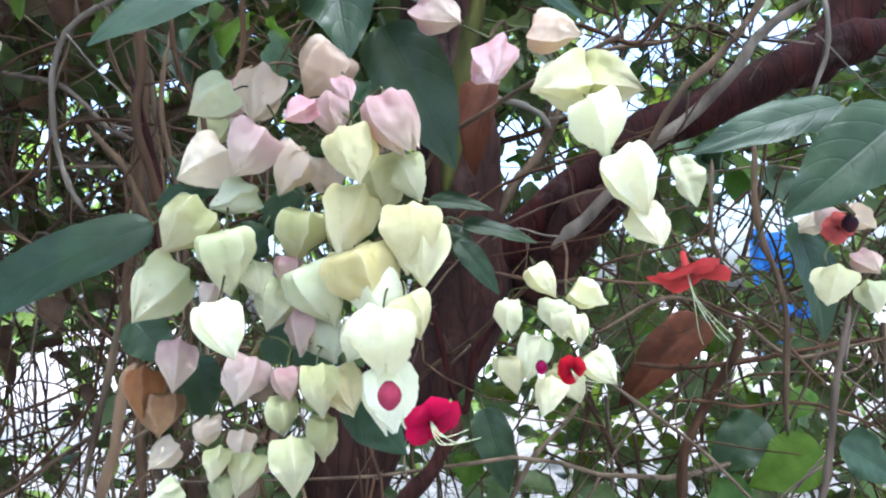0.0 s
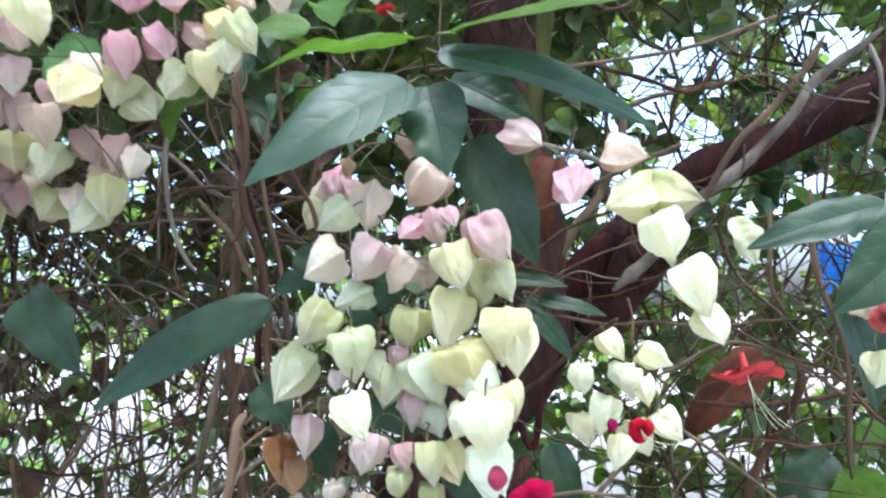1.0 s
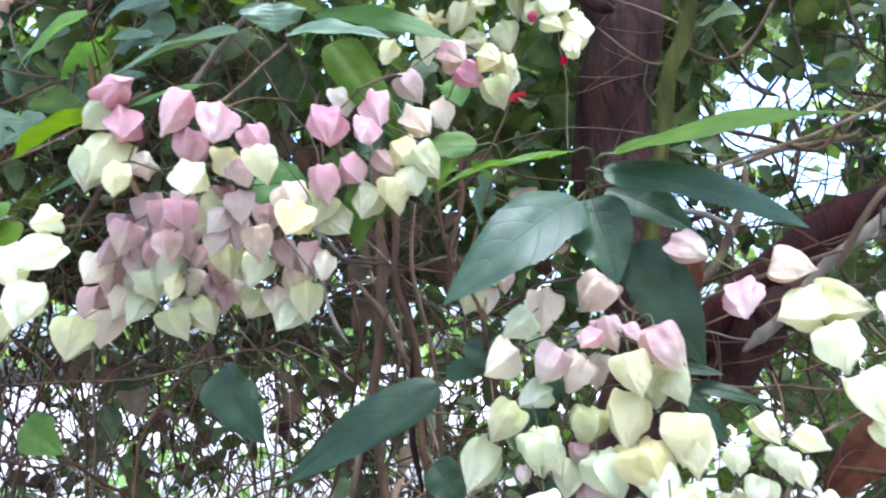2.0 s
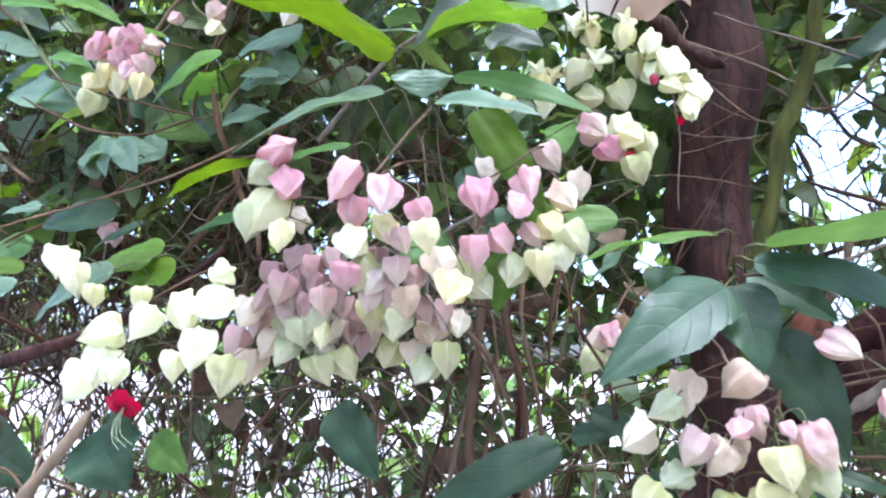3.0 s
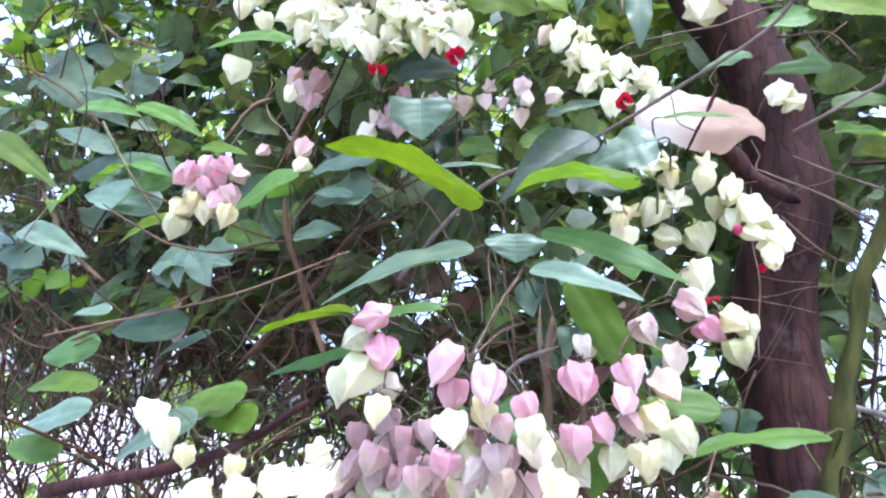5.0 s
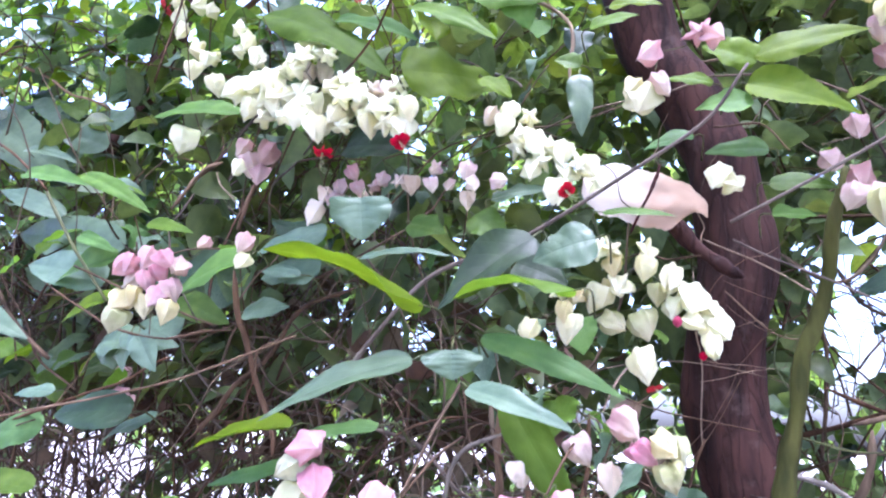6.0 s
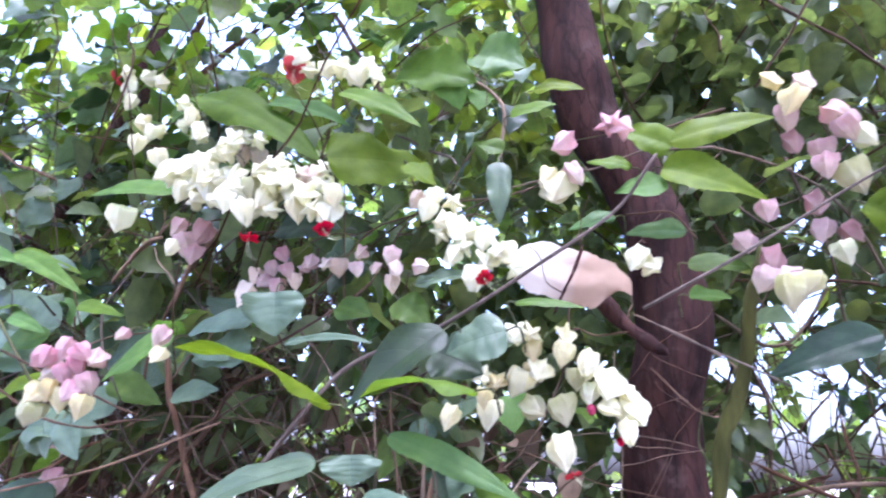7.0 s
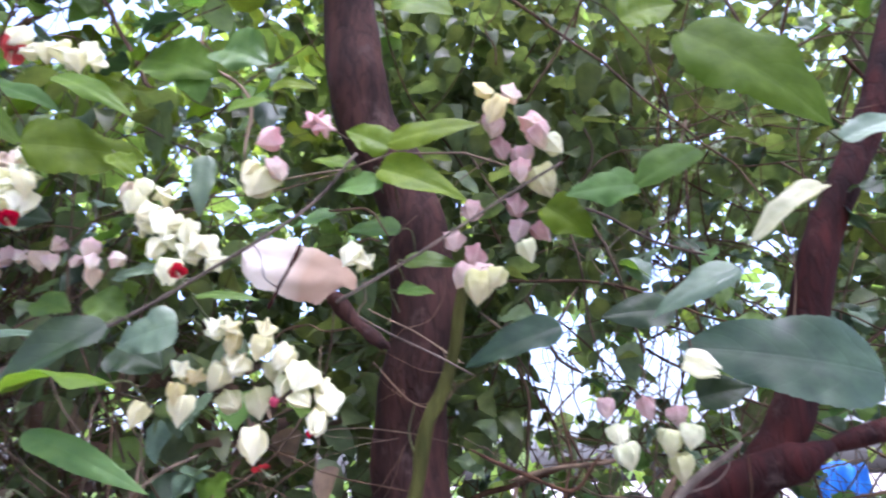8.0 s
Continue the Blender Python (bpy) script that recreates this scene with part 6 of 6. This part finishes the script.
liana("woody_vine", [(-0.226, 0.514, 1.730), (-0.232, 0.510, 1.640), (-0.220, 0.510, 1.560), (-0.212, 0.516, 1.450)], 0.0020, 0.0028, "twig", "thin brown upright woody stem", 0.012)
liana("woody_vine", [(-0.303, 0.520, 1.657), (-0.264, 0.520, 1.599), (-0.227, 0.520, 1.550)], 0.0028, 0.0026, "twig", "thin brown slanting woody stem", 0.015)
liana("woody_vine", [(-0.625, 0.340, 1.562), (-0.670, 0.340, 1.519), (-0.719, 0.340, 1.461)], 0.0055, 0.0065, "tan_stick", "reddish brown slanting stem below the white cluster", 0.015)
liana("woody_vine", [(-0.697, 0.550, 2.005), (-0.667, 0.550, 1.907), (-0.612, 0.550, 1.796), (-0.597, 0.550, 1.748)], 0.0047, 0.0036, "tan_stick", "dry tan stick standing in the foliage", 0.015)
liana("woody_vine", [(-1.037, 0.500, 1.775), (-0.899, 0.500, 1.817), (-0.819, 0.500, 1.842), (-0.734, 0.500, 1.872)], 0.0022, 0.0017, "tan_stick", "thin pale trailing stem", 0.015)
liana("woody_vine", [(-0.908, 0.420, 1.966), (-0.807, 0.420, 1.913), (-0.686, 0.420, 1.887), (-0.575, 0.420, 1.892)], 0.0018, 0.0015, "twig", "thin drooping stem under the rose cluster", 0.015)
liana("woody_vine", [(-0.786, 0.600, 1.758), (-0.680, 0.600, 1.863), (-0.611, 0.600, 1.944), (-0.520, 0.600, 1.982)], 0.0044, 0.0030, "twig", "brown slanting woody stem", 0.015)
liana("woody_vine", [(-1.367, 0.600, 2.504), (-1.189, 0.600, 2.407), (-1.069, 0.600, 2.351)], 0.0032, 0.0024, "tan_stick", "thin pale trailing stem", 0.015)
liana("woody_vine", [(-0.885, 0.600, 2.132), (-0.834, 0.600, 2.188), (-0.790, 0.600, 2.208)], 0.0036, 0.0032, "tan_stick", "curved pale dry stem", 0.015)
liana("woody_vine", [(-0.702, 0.550, 2.066), (-0.683, 0.550, 2.145), (-0.636, 0.550, 2.185)], 0.0038, 0.0032, "tan_stick", "curved pale dry stem", 0.015)
liana("woody_vine", [(-1.278, 1.100, 2.953), (-1.310, 1.100, 3.020), (-1.270, 1.100, 3.175)], 0.0102, 0.0105, "tan_stick", "pale stem against the sky", 0.015)
liana("woody_vine", [(-1.257, 1.100, 2.948), (-1.164, 1.100, 3.015), (-1.053, 1.100, 3.075)], 0.0089, 0.0087, "tan_stick", "pale stem against the sky", 0.015)
liana("woody_vine", [(-0.053, 0.750, 2.066), (0.029, 0.750, 2.016), (0.091, 0.750, 1.975)], 0.0012, 0.0011, "tan_stick", "thin pale tendril across the trunk", 0.015)
liana("woody_vine", [(-0.073, 0.600, 1.783), (-0.071, 0.600, 1.842), (-0.070, 0.600, 1.898), (-0.069, 0.600, 1.983)], 0.0009, 0.0008, "tan_stick", "thin pale upright stem before the trunk", 0.015)
liana("woody_vine", [(-0.096, 0.700, 2.083), (-0.072, 0.700, 2.048), (-0.038, 0.700, 2.018), (-0.007, 0.700, 1.994)], 0.0123, 0.0082, "bark", "broken dark branch stub before the trunk", 0.015)
liana("woody_vine", [(-0.000, 1.200, 1.766), (0.098, 1.200, 1.799), (0.255, 1.200, 1.852)], 0.0064, 0.0053, "twig", "dark branch against the bright gap", 0.015)
liana("woody_vine", [(0.148, 1.200, 2.048), (0.163, 1.200, 1.941), (0.139, 1.200, 1.761)], 0.0041, 0.0038, "twig", "thin dark stem against the bright gap", 0.015)
liana("woody_vine", [(0.177, 1.200, 2.193), (0.226, 1.200, 2.066), (0.281, 1.200, 2.022)], 0.0042, 0.0039, "twig", "thin dark stem against the bright gap", 0.015)
liana("woody_vine", [(0.082, 1.100, 2.140), (0.166, 1.100, 2.071), (0.232, 1.100, 2.109), (0.284, 1.100, 2.177)], 0.0036, 0.0034, "twig", "thin dark stem against the bright gap", 0.015)
liana("woody_vine", [(-0.309, 0.650, 2.534), (-0.299, 0.650, 2.466), (-0.227, 0.650, 2.398), (-0.217, 0.650, 2.280)], 0.0031, 0.0028, "tan_stick", "thin pale stem above the flowers", 0.015)
liana("woody_vine", [(-0.394, 0.650, 2.361), (-0.308, 0.650, 2.325), (-0.290, 0.650, 2.293)], 0.0024, 0.0023, "grey", "thin grey bare twig", 0.015)
liana("woody_vine", [(0.065, 0.700, 1.994), (0.075, 0.700, 1.940), (0.032, 0.700, 1.916), (-0.030, 0.700, 1.977)], 0.0009, 0.0009, "tan_stick", "thin pale tendril loop", 0.015)
liana("woody_vine", [(-0.599, 0.750, 2.739), (-0.519, 0.750, 2.605), (-0.403, 0.750, 2.408)], 0.0050, 0.0037, "twig", "dark stem leaning among leaves", 0.015)
liana("woody_vine", [(0.267, 0.700, 2.176), (0.347, 0.700, 2.133), (0.430, 0.700, 2.093)], 0.0024, 0.0020, "grey", "thin grey bare twig", 0.015)
liana("woody_vine", [(0.133, 0.900, 1.818), (0.264, 0.900, 1.838), (0.308, 0.900, 1.852)], 0.0039, 0.0032, "twig", "thin dark bare twig", 0.015)

liana("woody_vine", [(-0.098, 0.590, 2.118), (-0.112, 0.590, 2.082), (-0.123, 0.590, 2.062), (-0.139, 0.592, 2.030)], 0.0024, 0.0019, "bark", "short dark knotted twig before the faded leaf", 0.006)

# ---- trees ----
s = thing("tree", (-0.427, 0.970, 0.0), "red-brown tree with leaning trunk and side limb", "tree")
stem(s, "trunk", [(-0.427, 0.970, -0.050), (-0.327, 0.950, 0.944), (-0.207, 0.930, 1.244), (-0.125, 0.930, 1.355), (-0.043, 0.930, 1.467), (0.003, 0.930, 1.578), (-0.014, 0.930, 1.695), (-0.027, 0.930, 1.824), (0.003, 0.930, 2.055), (-0.005, 0.930, 2.202), (-0.048, 0.930, 2.355), (-0.117, 0.930, 2.554), (-0.155, 0.930, 2.820), (-0.180, 0.930, 3.088)], 0.069, 0.056, "bark", 20, 8, 0.02, 0.22, seed=3.0)
stem(s, "limb", [(-0.033, 0.930, 1.499), (0.051, 0.930, 1.575), (0.160, 0.930, 1.654), (0.301, 0.930, 1.735), (0.461, 0.930, 1.796), (0.619, 0.930, 1.853)], 0.030, 0.031, "bark", 16, 8, 0.015, 0.25, seed=8.0)
stem(s, "limb", [(0.073, 0.980, 1.502), (0.140, 0.930, 1.578), (0.183, 0.890, 1.618), (0.211, 0.870, 1.636)], 0.050, 0.018, "bark", 12, 8, 0.02, 0.25, seed=11.0)
stem(s, "limb", [(0.470, 0.935, 1.780), (0.530, 0.945, 1.835), (0.588, 0.950, 1.931), (0.652, 0.950, 2.113), (0.724, 0.950, 2.260), (0.822, 0.970, 2.416), (0.930, 1.000, 2.640), (1.120, 1.050, 3.080)], 0.036, 0.025, "bark", 14, 10, 0.008, 0.16, seed=5.0)
stem(s, "limb", [(0.600, 0.930, 1.847), (0.950, 0.980, 1.930), (1.500, 1.100, 2.020), (2.200, 1.300, 2.100)], 0.020, 0.010, "bark", 10, 8, 0.02, 0.25, seed=6.0)
liana("green_vine", [(-0.013, 0.680, 1.609), (0.009, 0.680, 1.726), (0.033, 0.680, 1.813), (0.070, 0.680, 1.943), (0.100, 0.680, 2.049), (0.120, 0.680, 2.128)], 0.0130, 0.0075, "green_bark", "thick yellowish green vine climbing beside the trunk", 0.015)
s = thing("tree", (-2.522, 1.200, 0.0), "dark leaning tree trunk deep inside the hedge", "tree")
stem(s, "trunk", [(-2.522, 1.200, -0.050), (-2.272, 1.150, 1.519), (-2.259, 1.150, 1.874), (-2.018, 1.160, 2.283), (-1.761, 1.180, 2.599), (-1.622, 1.200, 2.896), (-1.586, 1.250, 3.426)], 0.050, 0.040, "bark", 14, 8, 0.02, 0.25, seed=15.0)

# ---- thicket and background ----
# leaf-free lanes fitted to the camera's view, so that sky shows through
SIGHT_LANES = [
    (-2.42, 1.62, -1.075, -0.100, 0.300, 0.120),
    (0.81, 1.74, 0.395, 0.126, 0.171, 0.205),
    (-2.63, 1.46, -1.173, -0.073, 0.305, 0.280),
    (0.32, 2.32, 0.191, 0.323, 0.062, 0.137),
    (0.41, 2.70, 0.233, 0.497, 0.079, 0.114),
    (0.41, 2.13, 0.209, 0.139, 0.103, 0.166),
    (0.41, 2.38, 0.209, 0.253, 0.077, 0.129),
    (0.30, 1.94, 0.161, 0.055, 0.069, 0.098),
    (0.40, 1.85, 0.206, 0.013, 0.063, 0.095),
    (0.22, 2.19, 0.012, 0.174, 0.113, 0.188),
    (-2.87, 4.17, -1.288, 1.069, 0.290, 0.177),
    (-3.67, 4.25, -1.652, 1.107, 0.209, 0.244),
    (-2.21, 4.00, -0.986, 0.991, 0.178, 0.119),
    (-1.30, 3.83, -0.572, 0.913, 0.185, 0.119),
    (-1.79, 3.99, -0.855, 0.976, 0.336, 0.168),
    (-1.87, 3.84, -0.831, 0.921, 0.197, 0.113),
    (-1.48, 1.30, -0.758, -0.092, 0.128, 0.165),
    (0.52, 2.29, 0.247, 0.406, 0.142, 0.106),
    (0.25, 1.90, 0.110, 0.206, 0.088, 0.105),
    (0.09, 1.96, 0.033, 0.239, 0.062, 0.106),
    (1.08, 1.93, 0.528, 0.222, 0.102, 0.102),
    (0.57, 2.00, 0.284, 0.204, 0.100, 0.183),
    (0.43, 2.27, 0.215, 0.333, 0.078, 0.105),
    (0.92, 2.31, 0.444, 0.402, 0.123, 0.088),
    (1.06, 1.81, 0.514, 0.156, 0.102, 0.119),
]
TARP = [(1.781, 4.000, 1.485)]
hedge_random = random.Random(12)
for k in range(66):
    hedge_shoot(hedge_random, hedge_random.uniform(-1.7, -0.38), hedge_random.uniform(0.62, 0.9), hedge_random.uniform(1.82, 2.75), ["leaf_pale", "leaf_pale", "leaf_mid", "leaf_dark", "leaf_lime"])
for k in range(20):
    hedge_shoot(hedge_random, hedge_random.uniform(-1.7, -0.5), hedge_random.uniform(0.7, 1.0), hedge_random.uniform(2.4, 2.9), ["leaf_lime", "leaf_mid", "leaf_lime"])
for k in range(34):
    place = Vector((hedge_random.uniform(0.25, 1.3), hedge_random.uniform(1.1, 1.6), hedge_random.uniform(1.6, 3.0)))
    if not in_sight_lane(place, hedge_random, SIGHT_LANES[:1]) and not in_sight_lane(place + Vector((0, 0, 0.15)), hedge_random, SIGHT_LANES[:1]):
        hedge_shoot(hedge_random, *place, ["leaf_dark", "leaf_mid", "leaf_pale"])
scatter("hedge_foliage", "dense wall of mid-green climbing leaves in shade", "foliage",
        [(5600, (-2.8, 0.58, 1.82), (0.15, 1.7, 2.55), 0.05, 0.105), (700, (-2.6, 1.1, 1.6), (-0.1, 1.7, 1.9), 0.05, 0.1), (1300, (-0.2, 1.05, 1.9), (0.5, 1.8, 3.2), 0.05, 0.10)], "leaf_fill", SIGHT_LANES, 3, clear=(-0.30, 0.14, 0.98))
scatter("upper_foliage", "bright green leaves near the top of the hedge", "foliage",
        [(4500, (-2.9, 0.70, 2.3), (-0.1, 2.4, 3.8), 0.05, 0.12)], "leaf_sunlit_tint", SIGHT_LANES, 4, clear=(-0.34, 0.16, 0.98))
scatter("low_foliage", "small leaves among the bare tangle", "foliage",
        [(2200, (-2.7, 0.85, 0.4), (0.1, 2.5, 1.95), 0.03, 0.08), (500, (-1.3, 0.8, 1.15), (-0.1, 1.4, 1.7), 0.03, 0.07), (1600, (-0.5, 1.15, -0.2), (2.1, 2.8, 1.5), 0.06, 0.13)], "leaf_fill", SIGHT_LANES, 5)
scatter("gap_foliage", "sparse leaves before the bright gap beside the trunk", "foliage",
        [(520, (0.0, 1.1, 1.4), (0.75, 1.9, 2.6), 0.03, 0.08)], "leaf_fill", SIGHT_LANES, 17)
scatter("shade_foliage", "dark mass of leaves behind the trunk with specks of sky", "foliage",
        [(8000, (-0.1, 1.2, 1.2), (3.7, 3.8, 4.3), 0.06, 0.13), (2400, (-0.9, 1.35, 2.8), (0.4, 2.6, 4.3), 0.06, 0.12), (1300, (-0.7, 1.15, 2.1), (0.45, 2.1, 3.2), 0.05, 0.11), (1300, (0.45, 1.3, 1.9), (2.0, 2.4, 3.3), 0.06, 0.12)], "leaf_fill", SIGHT_LANES, 6)
scatter("far_foliage", "leaves of the woods beyond in a sunlit tint", "foliage",
        [(10500, (-10, 3.8, -1.0), (10, 11, 7.5), 0.16, 0.36)], "leaf_sunlit_tint", SIGHT_LANES, 7)
scatter("sunlit_foliage", "leaves beyond the limb in a backlit tint", "foliage",
        [(1100, (-0.3, 1.7, 0.8), (2.4, 3.4, 2.5), 0.07, 0.14), (1500, (0.2, 1.5, 0.0), (2.0, 2.8, 1.3), 0.05, 0.11)], "leaf_sunlit_tint", SIGHT_LANES, 13)
# mostly out of view: overhead leaves added to cut sky and sun light
scatter("canopy", "overhead leaves, mostly unseen, added to dim sky and sun", "foliage",
        [(5900, (-1.9, 0.3, 3.2), (4.5, 6.0, 5.2), 0.09, 0.18), (9400, (-5, -3.4, 3.3), (5, 1.0, 4.8), 0.10, 0.19)], "leaf_fill", SIGHT_LANES, 8)
# added behind the camera and never seen: holds back light from the front
scatter("far_hedge", "unseen screen of leaves behind the camera, added to dim the front light", "foliage",
        [(3600, (-5, -4.6, -0.8), (5, -2.9, 3.0), 0.10, 0.2)], "leaf_fill", (), 10)
scatter("dead_leaves", "brown dead leaves caught in the tangle", "foliage",
        [(260, (-1.4, 1.15, 1.70), (-0.42, 1.75, 2.35), 0.05, 0.10), (430, (-1.8, 0.72, 1.58), (-0.15, 1.15, 2.05), 0.03, 0.075), (320, (-1.3, 0.7, 1.0), (-0.2, 1.2, 1.6), 0.03, 0.07)], "litter", SIGHT_LANES, 9)
tangle("vine_thicket", "dense thicket of thin brown crossing stems", 950, (-1.7, 0.6, 0.75), (-0.08, 1.6, 1.72), "twig", 0.0008, 0.0036, 0.7, 0.45, 21, 0.4)
tangle("brown_thicket", "dense mesh of brown bare stems high in the thicket", 270, (-1.7, 0.68, 1.55), (-0.50, 1.1, 2.0), "twig", 0.0008, 0.0038, 0.6, 0.1, 31, 0.45, single=True)
tangle("hedge_stems", "thin brown stems inside the hedge", 420, (-2.0, 0.55, 1.6), (-0.50, 1.2, 2.5), "twig", 0.0008, 0.0028, 0.6, 0.1, 22)
tangle("low_stems", "thin brown crossing stems low in the bright thicket", 230, (0.2, 1.0, 0.6), (1.3, 1.9, 1.5), "twig", 0.001, 0.0058, 0.8, 0.1, 41, 0.5, single=True)
tangle("grey_stems", "pale grey bare stems woven into the hedge", 230, (-1.7, 0.72, 1.7), (-0.55, 1.0, 2.4), "grey", 0.0008, 0.0034, 0.5, 0.1, 51, 0.3, single=True)
tangle("gap_stems", "thin dark twigs crossing the bright gap", 170, (0.0, 1.0, 1.4), (0.8, 1.7, 2.7), "twig", 0.0006, 0.0032, 0.5, 0.1, 61, 0.5, single=True)
tangle("rooted_stems", "upright brown stems rooted in the ground under the thicket", 150, (-1.7, 0.85, -0.05), (1.4, 1.9, 0.35), "twig", 0.002, 0.006, 1.3, 2.0, 71, 0.16, 5, single=True)
tangle("shade_stems", "thin dark stems behind the trunk", 300, (0.0, 1.0, 0.9), (1.7, 2.2, 3.0), "twig", 0.0012, 0.005, 0.9, 0.1, 23, single=True)


def tarp(x, y, z):
    n = 14
    verts, faces = [], []
    for i in range(n + 1):
        for j in range(n + 1):
            u, v = i / n - 0.5, j / n - 0.5
            fold = 0.09 * noise.noise((u * 5, v * 2, 1.0)) + 0.04 * math.sin(u * 19)
            verts.append((0.36 * u + 0.05 * v, fold + 0.12 * v, 0.75 * v + 0.06 * noise.noise((u * 4, 3, 0))))
    for i in range(n):
        for j in range(n):
            a = i * (n + 1) + j
            faces.append((a, a + n + 1, a + n + 2, a + 1))
    ob = new("tarp", mesh_of("tarp", verts, faces, tarp_material()))
    ob.location = (x, y, z)
    ob.modifiers.new("thick", "SOLIDIFY").thickness = 0.004
    return tagged(ob, "crumpled blue plastic tarp hung beyond the thicket", "tarp")


tarp(*TARP[0])
